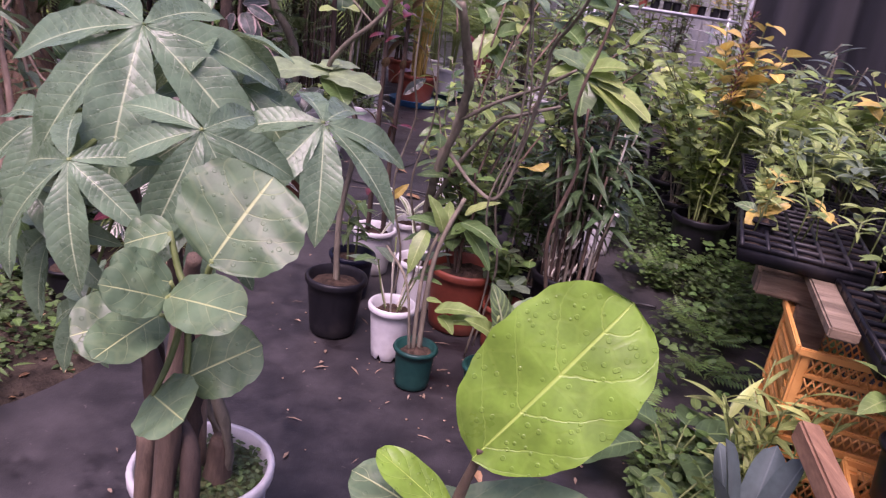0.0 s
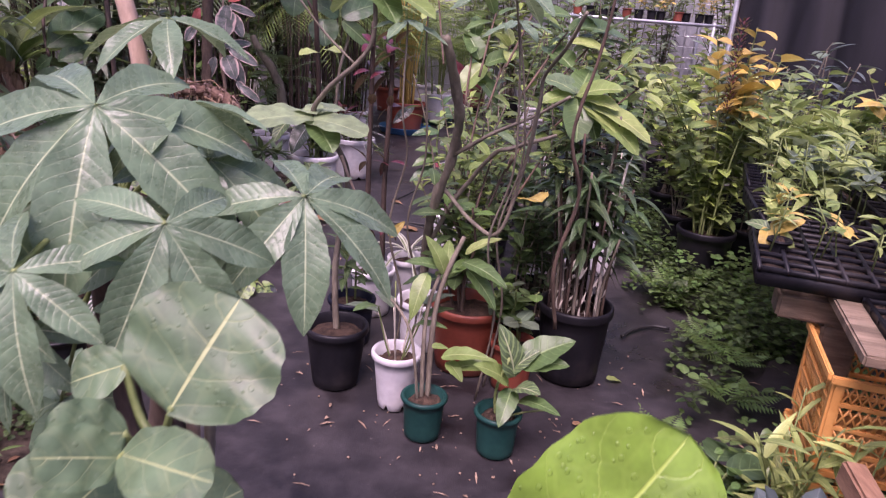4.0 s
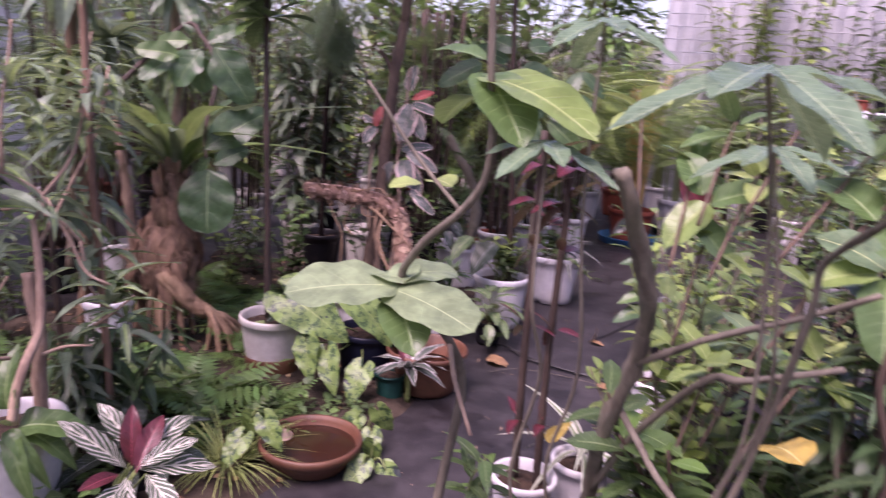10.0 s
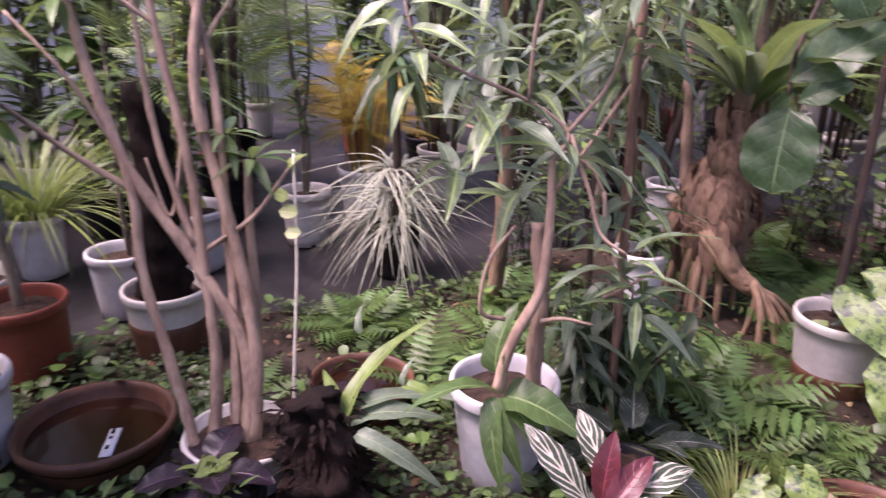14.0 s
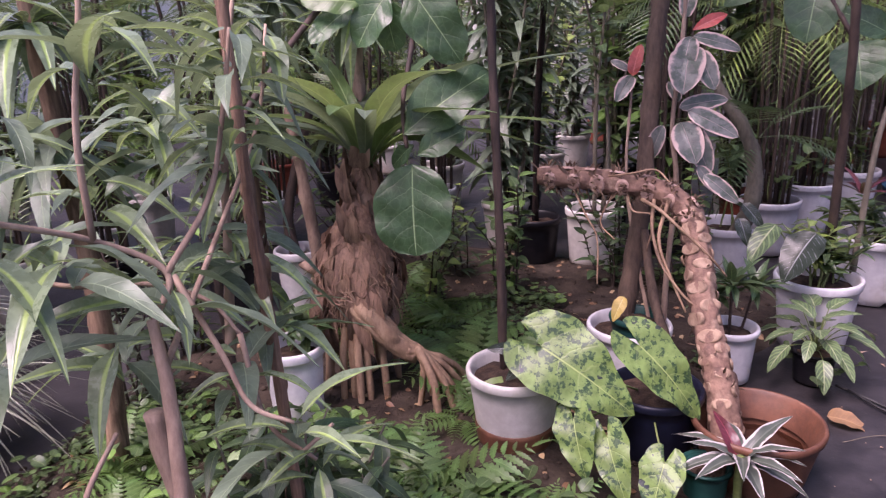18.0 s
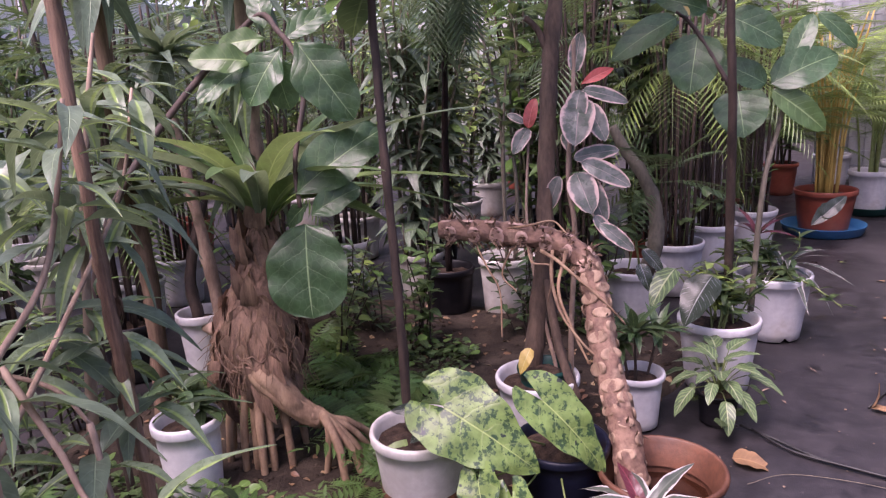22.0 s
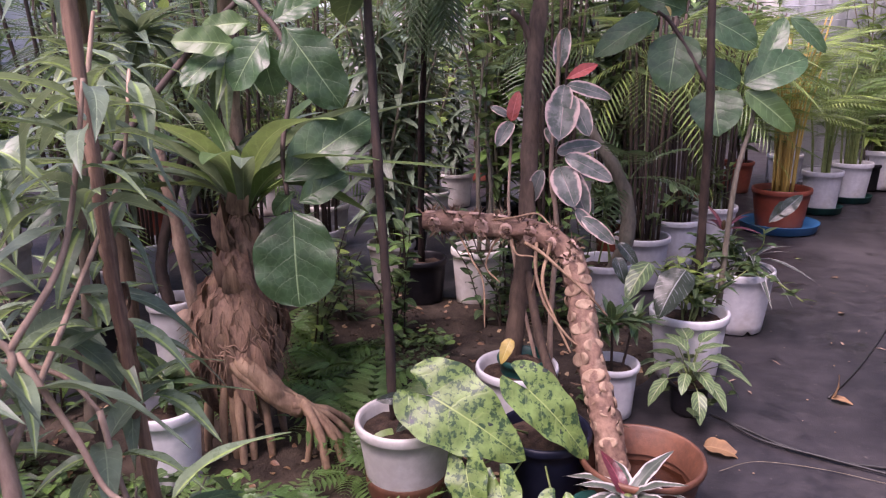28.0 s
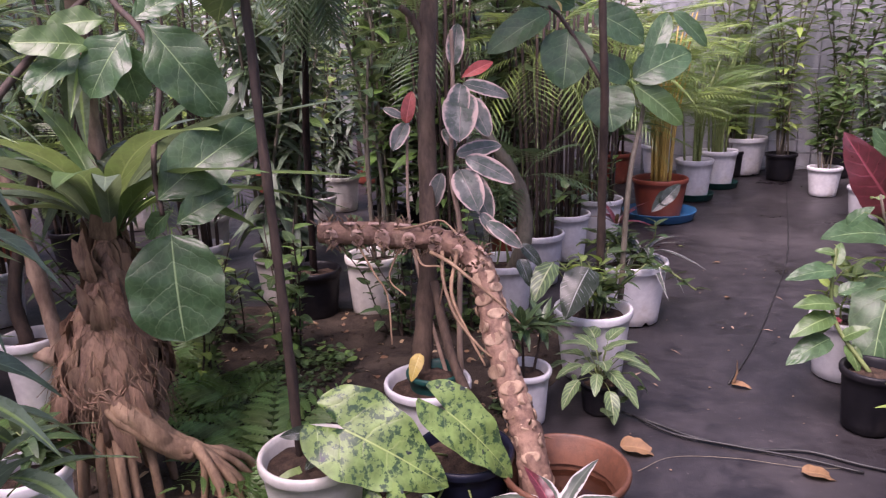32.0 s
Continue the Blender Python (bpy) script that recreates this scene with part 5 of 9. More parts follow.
cab = thing("cable", "black electric cable lying across the aisle", "cable", (-0.1, 3.46, 0.0))
stem_w(cab, [(-0.217, 3.494, 0.012), (-0.097, 3.430, 0.006), (0.031, 3.342, 0.006), (0.212, 3.286, 0.006), (0.397, 3.289, 0.006), (0.551, 3.220, 0.006), (0.800, 3.137, 0.006)], 0.006, 0.006, "cable", "cord", 7, 8, None, 0.0)
stem_w(cab, [(-0.177, 3.472, 0.014), (-0.045, 3.358, 0.008), (0.155, 3.289, 0.012), (0.364, 3.239, 0.008), (0.535, 3.175, 0.006)], 0.005, 0.005, "cable", "cord", 7, 8, None, 0.0)
wire = thing("wire", "thin grey wire curling over the ground sheet", "wire", (0.0, 3.1, 0.0))
stem_w(wire, [(-0.189, 3.101, 0.005), (-0.066, 3.203, 0.004), (0.142, 3.220, 0.004), (0.349, 3.189, 0.004), (0.492, 3.199, 0.004)], 0.0013, 0.0013, "greybark", "strand", 5, 8, None, 0.0)

# aisle row going back
blue = saucer((0.32, 6.95, 0.0), 0.30, 0.07, "blue", "bright blue plastic saucer under a clay pot")
arec = potted("terracotta pot of areca palm with golden canes, standing in a saucer", (0.32, 6.95, 0.012), 0.225, 0.33, "terra")
areca(arec, 0.30, 24, 3, 1.35, 0.55, "light", "cane", 101, "palm", 0.30)
leaf_w(arec, "big_ovate", (0.339, 6.479, 0.303), (0.217, 6.302, 0.227), "pin", 0.5, (0, -0.9, 0.4))
leaf_w(arec, "big_ovate", (0.260, 6.375, 0.235), (0.417, 6.425, 0.400), "pin", 0.45, (0, -0.9, 0.4))
for k, (x, y, s, c, h) in enumerate([(0.72, 7.75, 0.17, "white", 0.36), (1.05, 8.35, 0.18, "white", 0.36), (1.45, 9.1, 0.24, "white", 0.40), (1.85, 10.3, 0.2, "black", 0.30), (2.6, 11.9, 0.30, "cream", 0.42), (0.55, 9.1, 0.18, "white", 0.33), (3.3, 13.6, 0.28, "white", 0.40), (-0.25, 8.0, 0.18, "white", 0.33)]):
    o = potted("white nursery pot of arching palm in the aisle row" if c != "black" else "black nursery pot of arching palm in the aisle row", (x, y, 0.014), s, h, c, legs=k % 2 == 0, group="palms along the aisle")
    areca(o, h * 0.86, 12, 4, 1.0 + 0.15 * (k % 3), 0.58, "mid" if k % 2 else "palm", "stem", 110 + k, "palm", 0.35)
    if k in (0, 1, 3):
        saucer((x, y, 0.0), s * 1.1, 0.06, "blue" if k == 3 else "green", "dark plastic saucer under a white pot" if k != 3 else "blue plastic saucer under a black pot")

# right side of the aisle
figr = potted("black pot of young rubber fig with glossy leaves", (0.66, 3.50, 0.0), 0.11, 0.24, "black")
stem_w(figr, [(0.66, 3.50, 0.2), (0.547, 3.616, 0.387), (0.547, 3.664, 0.636)], 0.009, 0.006, "stem", "stem", 7, 6)
for k, (a, t, w) in enumerate([
        ((0.530, 3.572, 0.314), (0.276, 3.409, 0.275), 0.36), ((0.539, 3.596, 0.394), (0.295, 3.442, 0.381), 0.34), ((0.549, 3.609, 0.434), (0.329, 3.505, 0.509), 0.34), ((0.548, 3.642, 0.555), (0.278, 3.522, 0.604), 0.32), ((0.571, 3.579, 0.313), (0.670, 3.523, 0.426), 0.4),
        ((0.547, 3.648, 0.575), (0.587, 3.694, 0.715), 0.35), ((0.559, 3.622, 0.474), (0.690, 3.618, 0.565), 0.4), ((0.592, 3.577, 0.292), (0.643, 3.454, 0.195), 0.42), ((0.549, 3.598, 0.394), (0.418, 3.641, 0.258), 0.36), ((0.548, 3.588, 0.740), (0.621, 3.533, 0.873), 0.4), ((0.547, 3.659, 0.615), (0.443, 3.652, 0.659), 0.4)]):
    t = tuple(np.array(a) * 0.36 + np.array(t) * 0.64)
    leaf_w(figr, "big_ovate", a, t, "mid" if k % 3 else "fiddle", w * 1.35, (0, -0.5, 0.8))
rubr = potted("black pot of dark rubber plant with broad folded leaves", (0.98, 3.62, 0.0), 0.13, 0.26, "black")
stem_w(rubr, [(0.98, 3.62, 0.2), (0.97, 3.60, 0.6), (0.95, 3.58, 1.05)], 0.012, 0.008, "bark", "stem", 8, 6)
for k, (a, t, w) in enumerate([((0.820, 3.871, 0.628), (0.566, 3.699, 0.746), 0.5), ((0.843, 3.839, 0.499), (0.613, 3.517, 0.252), 0.5), ((0.841, 3.898, 0.712), (0.604, 3.775, 0.996), 0.45), ((0.884, 4.003, 0.873), (0.750, 3.914, 1.019), 0.5), ((0.891, 3.848, 0.309), (0.697, 3.545, 0.107), 0.4)]):
    leaf_w(rubr, "big_ovate", a, t, "fiddle" if k != 2 else "wine", w, (-0.5, -0.5, 0.5))
whr = potted("white pot with small red flowers on the aisle", (0.72, 3.95, 0.0), 0.14, 0.27, "white")
shrub(whr, 0.22, 5, 0.30, 0.15, "ovate", "light", 60, 0.09, 0.5, "stem", 0.005, 131)
fl = Batch()
rosette(fl, T["round"], (-0.12, -0.10, 0.28), 14, 0.035, (-0.5, 1.2), 0.9, 0.6, 0.03, 5)
put("flower", fl.mesh("flower", L["red"]), whr, "small red blossoms")
for k, (x, y, lm, tp, hh, nl) in enumerate([(1.70, 5.0, "light", "ovate", 0.9, 180), (1.85, 6.2, "grey", "lance", 1.0, 260), (1.9, 6.9, "mid", "lance", 1.2, 260), (2.1, 5.6, "dark", "lance", 1.3, 240), (2.6, 7.9, "grey", "lance", 1.3, 260), (2.9, 9.2, "light", "lance", 1.3, 240), (1.9, 7.9, "mid", "ovate", 0.9, 200)]):
    o = potted("nursery pot of leafy shrub on the far side of the aisle", (x, y, 0.0), 0.15, 0.27, "black" if k % 2 else "white", group="shrubs beyond the aisle")
    shrub(o, 0.23, 7, hh, 0.35, tp, lm, nl, 0.15, 0.33 if tp == "lance" else 0.45, "greybark", 0.008, 140 + k, 0.2)

# ---- the earth bed and what stands round it ----
# striped dracaena grown from a cut stump, with a staghorn fern at its foot
wp4 = potted("white pot of striped dracaena on a cut stump with staghorn fern", (-1.284, 1.36, 0.0), 0.150, 0.32, "white", rb=0.105)
stem_w(wp4, [(-1.230, 1.414, 0.313), (-1.226, 1.410, 0.455), (-1.214, 1.410, 0.578), (-1.222, 1.399, 0.687), (-1.230, 1.396, 0.769)], 0.022, 0.017, "palebark", "trunk", 10, 6, (5, 0.1), 0.25)
stem_w(wp4, [(-1.180, 1.267, 0.363), (-1.166, 1.292, 0.500), (-1.165, 1.364, 0.620), (-1.177, 1.387, 0.736), (-1.199, 1.406, 0.846), (-1.215, 1.411, 0.928)], 0.016, 0.009, "palebark", "branch", 9, 6, None, 0.2)
arms = [
    [(-1.213, 1.410, 0.922), (-1.223, 1.459, 0.989), (-1.280, 1.382, 1.058), (-1.347, 1.231, 1.128), (-1.391, 1.147, 1.186), (-1.433, 1.127, 1.292)],
    [(-1.219, 1.466, 0.983), (-1.149, 1.478, 0.857), (-1.098, 1.478, 0.772), (-1.049, 1.520, 0.729)],
    [(-1.187, 1.281, 0.555), (-1.196, 1.218, 0.589), (-1.207, 1.242, 0.705), (-1.213, 1.316, 0.781)],
    [(-1.160, 1.364, 0.543), (-1.112, 1.403, 0.562), (-1.056, 1.445, 0.561)],
    [(-1.199, 1.406, 0.846), (-1.335, 1.672, 0.982), (-1.438, 1.924, 1.166), (-1.521, 2.072, 1.367)],
    [(-1.223, 1.459, 0.989), (-1.194, 1.539, 1.097), (-1.184, 1.584, 1.230), (-1.176, 1.613, 1.357)],
    [(-1.280, 1.382, 1.058), (-1.280, 1.390, 1.222), (-1.280, 1.427, 1.378), (-1.268, 1.433, 1.476)],
    [(-1.420, 1.738, 0.679), (-1.451, 1.798, 0.897), (-1.483, 1.862, 1.128), (-1.498, 1.931, 1.346), (-1.504, 1.977, 1.483)],
    [(-1.682, 1.445, 0.931), (-1.541, 1.490, 0.908), (-1.406, 1.553, 0.911), (-1.296, 1.591, 0.882), (-1.229, 1.596, 0.826)],
    [(-1.147, 1.552, 0.575), (-1.115, 1.579, 0.602), (-1.054, 1.623, 0.668)],
    [(-1.229, 1.596, 0.826), (-1.167, 1.575, 0.671), (-1.085, 1.605, 0.595)],
]
for k, p in enumerate(arms):
    stem_w(wp4, p, 0.006 if k != 7 else 0.013, 0.0035, "palebark", "branch", 8, 7, None, 0.15)
q = random.Random(21)
shoots = [((-1.391, 1.147, 1.186), 7), ((-1.345, 1.238, 1.128), 6), ((-1.295, 1.343, 1.071), 7), ((-1.206, 1.447, 0.993), 6), ((-1.433, 1.127, 1.292), 7), ((-1.049, 1.520, 0.729), 6), ((-1.438, 1.924, 1.166), 7), ((-1.184, 1.584, 1.230), 7), ((-1.176, 1.613, 1.357), 8), ((-1.280, 1.427, 1.378), 8), ((-1.521, 2.072, 1.367), 7),
          ((-1.483, 1.862, 1.128), 8), ((-1.498, 1.931, 1.346), 8), ((-1.363, 1.580, 0.919), 6), ((-1.566, 1.471, 0.992), 7), ((-1.342, 1.745, 0.915), 6), ((-1.083, 1.606, 0.630), 7), ((-1.259, 1.618, 0.766), 6), ((-1.510, 1.696, 1.205), 7), ((-1.548, 1.584, 1.114), 7), ((-1.486, 1.804, 1.305), 7)]
shoots += [((-1.603, 1.934, 1.201), 7), ((-1.493, 1.861, 0.943), 7), ((-1.485, 1.738, 0.948), 7), ((-1.346, 1.810, 0.768), 6), ((-1.507, 1.544, 0.773), 7), ((-1.438, 1.646, 1.256), 7), ((-1.457, 1.383, 1.252), 7), ((-1.421, 1.270, 0.900), 6)]
for k, (c, n) in enumerate(shoots):
    a0 = q.uniform(0, 6)
    for i in range(n + 1):
        a, e = a0 + i * 2.39996, q.uniform(-0.35, 0.95)
        ln = q.uniform(0.11, 0.22)
        p = rel(wp4, (c[0] + 0.01 * math.cos(a), c[1] + 0.01 * math.sin(a), c[2] - 0.012 * i))
        add_leaf(wp4, T["arch_lance"], p, dirs(a, e), L["song" if (k + i) % 5 < 3 else "grey"], ln, ln * 0.235, (0, 0, 1), q.uniform(-0.4, 0.4))
for k, (a, t, w) in enumerate([((-1.194, 1.270, 0.405), (-1.204, 1.240, 0.567), 0.45), ((-1.184, 1.253, 0.363), (-1.175, 1.090, 0.519), 0.25), ((-1.171, 1.280, 0.349), (-0.998, 1.375, 0.401), 0.5), ((-1.159, 1.241, 0.345), (-1.033, 1.138, 0.247), 0.3), ((-1.145, 1.283, 0.339), (-0.995, 1.327, 0.290), 0.35), ((-1.165, 1.235, 0.359), (-1.001, 1.209, 0.274), 0.25)]):
    leaf_w(wp4, "big_strap", a, t, "mid", w, (0, -0.4, 0.9))

# many-stemmed cut shrub
multi = potted("cream pot with a many-stemmed bare pale-barked shrub", (-1.60, 0.72, 0.0), 0.16, 0.16, "cream")
for k, (p, r) in enumerate([
        ([(-1.607, 0.601, 0.123), (-1.707, 0.568, 0.383), (-1.788, 0.541, 0.595), (-1.855, 0.547, 0.791), (-1.958, 0.504, 1.051), (-2.072, 0.439, 1.327), (-2.16, 0.40, 1.55)], 0.019),
        ([(-1.590, 0.641, 0.107), (-1.664, 0.682, 0.353), (-1.747, 0.690, 0.598), (-1.844, 0.692, 0.876), (-1.965, 0.664, 1.202), (-2.024, 0.658, 1.45)], 0.022),
        ([(-1.562, 0.723, 0.093), (-1.649, 0.758, 0.371), (-1.752, 0.674, 0.598), (-1.892, 0.535, 0.888), (-2.042, 0.468, 1.262), (-2.10, 0.44, 1.5)], 0.025),
        ([(-1.568, 0.742, 0.126), (-1.653, 0.785, 0.405), (-1.766, 0.768, 0.715), (-1.888, 0.736, 1.040), (-1.983, 0.808, 1.369), (-2.02, 0.85, 1.6)], 0.026),
        ([(-1.60, 0.70, 0.10), (-1.690, 0.745, 0.420), (-1.800, 0.770, 0.760), (-1.915, 0.790, 1.080), (-2.010, 0.745, 1.400), (-2.06, 0.72, 1.6)], 0.020),
        ([(-1.62, 0.75, 0.10), (-1.720, 0.810, 0.440), (-1.810, 0.835, 0.700), (-1.850, 0.850, 0.850)], 0.021),
        ([(-1.853, 0.554, 0.791), (-1.922, 0.427, 0.886), (-1.991, 0.309, 0.989), (-2.031, 0.238, 1.044)], 0.011),
        ([(-1.768, 0.677, 0.647), (-1.873, 0.628, 0.907), (-1.966, 0.620, 1.168), (-2.033, 0.625, 1.50)], 0.014),
        ([(-1.871, 0.697, 0.958), (-1.809, 0.632, 0.728), (-1.871, 0.592, 0.873)], 0.008),
        ([(-1.758, 0.692, 0.631), (-1.748, 0.831, 0.716), (-1.759, 0.938, 0.833)], 0.010),
        ([(-1.888, 0.736, 1.040), (-1.960, 0.800, 1.170), (-1.990, 0.900, 1.300)], 0.010),
        ([(-1.892, 0.535, 0.888), (-1.950, 0.440, 1.080), (-2.040, 0.330, 1.230)], 0.009),
        ([(-1.965, 0.664, 1.202), (-2.00, 0.560, 1.300), (-2.06, 0.54, 1.45)], 0.009)]):
    stem_w(multi, p, r * 0.80, r * 0.42, "palebark", "stem", 11, 8, (11, 0.08), 0.4)
ml = Batch()
for k, c in enumerate([(-1.838, 0.796, 0.926), (-1.753, 0.839, 0.873), (-1.999, 0.450, 1.263), (-2.011, 0.487, 1.328), (-1.887, 0.249, 1.094)]):
    rosette(ml, T["lance"], rel(multi, c), 9, 0.13, (-0.5, 0.7), 0.22, 0.4, 0.01, 300 + k)
put("foliage", ml.mesh("foliage", L["mid"]), multi)
leaf_w(multi, "ovate", (-1.759, 0.938, 0.833), (-1.765, 0.985, 0.885), "lime", 0.9, (0, -1, 0.3))
stake = thing("thin_stake", "thin pale stake with a few round seedling leaves", "stake", (-1.585, 0.868, 0.0))
stem_w(stake, [(-1.545, 0.845, -0.02), (-1.585, 0.868, 0.276), (-1.678, 0.922, 0.588), (-1.770, 0.958, 0.882)], 0.005, 0.004, "pale", "cane", 7, 6)
for k in range(3):
    leaf_w(stake, "round", [(-1.664, 0.869, 0.799), (-1.646, 0.874, 0.753), (-1.626, 0.879, 0.698)][k], [(-1.631, 0.895, 0.790), (-1.614, 0.913, 0.755), (-1.597, 0.913, 0.705)][k], "lime", 0.8, (0, -1, 0.5))

# dark tree-fern stump with staghorn
stump = thing("fern_stump", "black fibrous tree-fern stump with a staghorn fern on top", "plant", (-1.36, 0.88, 0.0))
add_tube(stump, "trunk", [(0.02, 0.0, -0.03), (0.0, 0.0, 0.12), (-0.03, -0.01, 0.24), (-0.06, -0.02, 0.33)], 0.105, 0.075, M["hairy"], 18, 8, (5, 0.18), 0.9)
hb = Batch()
for k in range(260):
    a, z = q.uniform(0, 6.28), q.uniform(0.0, 0.34)
    p0 = np.array((-0.17 * z + 0.09 * math.cos(a), 0.09 * math.sin(a), z))
    hb.leaf(T["needle"], p0, (math.cos(a), math.sin(a), q.uniform(-0.8, 0.8)), (0, 0, 1), q.uniform(0.03, 0.07), 0.014)
put("bristles", hb.mesh("bristles", M["hairy"]), stump)["kind"] = "stuff"
for k, (a, t, w) in enumerate([((-1.355, 0.921, 0.271), (-1.426, 1.039, 0.571), 0.16), ((-1.351, 0.936, 0.272), (-1.249, 1.069, 0.400), 0.3), ((-1.357, 0.953, 0.302), (-1.276, 1.218, 0.443), 0.16), ((-1.257, 1.041, 0.400), (-1.190, 1.105, 0.420), 0.3), ((-1.257, 1.041, 0.400), (-1.278, 1.052, 0.470), 0.25),
        ((-1.296, 0.934, 0.270), (-1.101, 1.053, 0.278), 0.2), ((-1.356, 0.937, 0.287), (-1.464, 0.884, 0.395), 0.2), ((-1.407, 0.995, 0.481), (-1.433, 0.985, 0.547), 0.3)]):
    leaf_w(stump, "big_strap", a, t, "grey" if k % 3 else "light", w, (0, -0.5, 0.8))

# clay bowls with water
def bowl(at, r, h, label):
    ob = thing("clay_bowl", label, "bowl", at, "clay water bowls")
    pr = [(0.001, 0.014), (r * 0.62, 0.014), (r * 0.66, 0.0), (r * 0.72, 0.004), (r * 0.84, h * 0.4), (r * 0.95, h - 0.035), (r * 1.0, h - 0.03), (r * 1.02, h - 0.012), (r * 1.0, h), (r * 0.95, h), (r * 0.92, h - 0.02), (r * 0.82, h * 0.4), (r * 0.6, 0.03)]
    put("bowl", mesh_from("bowl", *lathe(pr, 40, 1.0, 0.02), M["clay"]), ob)
    put("water", mesh_from("water", *lathe([(0.001, 0), (r * 0.45, 0), (r * 0.93, 0)], 32), M["water"]), ob, "", pose(0, 0, h * 0.66))
    return ob


b1 = bowl((-1.87, 0.37, 0.0), 0.215, 0.14, "round clay bowl of dark water with a floating label")
tagl = thing("plant_label", "white plastic plant label floating on the water", "label", (-1.80, 0.40, 0.098))
bmx = bmesh.new()
bmesh.ops.create_cube(bmx, size=1.0, matrix=pose(0, 0, 0, 2, 0, -18) @ Matrix.Diagonal((0.13, 0.032, 0.004, 1)))
part("plate", bmx, M["tag"], tagl)
for k, (dx, w) in enumerate([(-0.05, 0.022), (-0.02, 0.012), (0.025, 0.018)]):
    bmx = bmesh.new()
    bmesh.ops.create_cube(bmx, size=1.0, matrix=pose(dx * 0.95, -dx * 0.3 - 0.004, 0.0035, 2, 0, -18) @ Matrix.Diagonal((w, 0.010, 0.001, 1)))
    part("print_mark", bmx, M["black"], tagl)
b2 = bowl((-1.74, 1.13, 0.0), 0.165, 0.14, "round clay bowl of rain water among the ferns")
b3 = bowl((-0.60, 1.98, 0.0), 0.185, 0.10, "shallow clay bowl of brown water at the sheet's edge")
rock = thing("stone", "rough pinkish stone leaning in the clay bowl", "stone", (-0.74, 2.00, 0.04))
bmx = bmesh.new()
bmesh.ops.create_icosphere(bmx, subdivisions=3, radius=0.06)
for vv in bmx.verts:
    vv.co *= 1 + 0.25 * noise.noise(vv.co * 14)
    vv.co.z *= 0.8
part("body", bmx, surface("pink_stone", (0.28, 0.19, 0.14), (0.48, 0.35, 0.28), 0.85, 18, 90, 0.7), rock)

# tricolor and pinstripe plants near the path
strm = potted("black pot of cream-striped tricolor calathea with wine-red backs", (-0.90, 1.22, 0.0), 0.10, 0.14, "black")
sl = [((-0.724, 1.191, 0.373), (-0.793, 1.091, 0.541), 0.24, "tri"), ((-0.718, 1.202, 0.374), (-0.723, 1.206, 0.529), 0.3, "wine"), ((-0.693, 1.188, 0.381), (-0.519, 1.263, 0.416), 0.26, "tri"), ((-0.690, 1.148, 0.379), (-0.610, 1.043, 0.344), 0.3, "tri"), ((-0.679, 1.169, 0.381), (-0.682, 1.268, 0.512), 0.3, "wine"),
      ((-0.717, 1.214, 0.386), (-0.640, 1.329, 0.496), 0.34, "tri"), ((-0.680, 1.157, 0.369), (-0.666, 0.962, 0.368), 0.26, "tri"), ((-0.664, 1.189, 0.372), (-0.516, 1.113, 0.358), 0.3, "tri"), ((-0.700, 1.138, 0.390), (-0.710, 1.038, 0.425), 0.3, "wine"), ((-0.678, 1.181, 0.394), (-0.574, 1.255, 0.475), 0.3, "tri"),
      ((-0.751, 1.259, 0.381), (-0.830, 1.229, 0.520), 0.3, "tri")]
for k, (a, t, w, c) in enumerate(sl):
    leaf_w(strm, "big_lance", a, t, c, w * 1.15, (0.3, -0.5, 0.8), stalk=(-0.90, 1.22, 0.12))
pinp = potted("small black pot of pinstripe calathea in the bed", (-1.05, 1.62, 0.0), 0.09, 0.12, "black")
for k in range(11):
    a, e = k * 2.39996, 1.2 - 1.0 * k / 10
    ln = q.uniform(0.14, 0.2)
    s1 = np.array((0, 0, 0.10)) + np.array(dirs(a, e)) * 0.10
    add_leaf(pinp, T["big_ovate"], s1, dirs(a, e - 0.5), L["pin"], ln, ln * 0.45)
bush = thing("shrub", "dense shrub of narrow drooping dark leaves in the bed", "shrub", (-1.32, 1.75, 0.0))
shrub(bush, 0.0, 9, 0.52, 0.22, "lance_d", "dark", 230, 0.13, 0.27, "greybark", 0.006, 310, 0.15, 0.1)
shrub(bush, 0.0, 4, 0.45, 0.2, "lance_d", "grey", 80, 0.13, 0.27, "greybark", 0.005, 311, 0.2, 0.1)
clump = thing("grass_clump", "pale tuft of fine grassy leaves at the bowl", "plant", (-0.85, 1.82, 0.0))
gb = Batch()
for k in range(150):
    a = q.uniform(0, 6.28)
    gb.leaf(T["blade"], (0.05 * math.cos(a), 0.05 * math.sin(a), 0.02), dirs(a, q.uniform(0.5, 1.4)), (0, 0, 1), q.uniform(0.12, 0.26), 0.006)
put("grass", gb.mesh("blades", L["lime"]), clump)["kind"] = "stuff"
for k, (x, y, z) in enumerate([(-0.80, 1.90, 0.20), (-0.50, 2.24, 0.12), (-0.40, 2.06, 0.07)]):
    ear = thing("elephant_ear", "small mottled elephant ear growing from the earth", "plant", (x, y, 0.0), "mottled elephant ears")
    s1 = np.array((0.03, -0.04, z))
    for j in range(3):
        a = k + j * 2.2
        c = s1 + np.array((0.05 * math.cos(a), 0.05 * math.sin(a), -0.03 * j))
        lf = add_leaf(ear, T["big_heart"], c, (math.cos(a) * 0.7, math.sin(a) * 0.7 - 0.4, -0.7), L["mottled"], 0.125, 0.085, (0.1, -0.8, 0.5))
        add_tube(lf, "stalk", [(0, 0, 0), (c + np.array((0, 0, 0.0))) * 0.5 + np.array((0.0, 0.01, 0.03)), c], 0.004, 0.003, M["stem"], 5, 4)
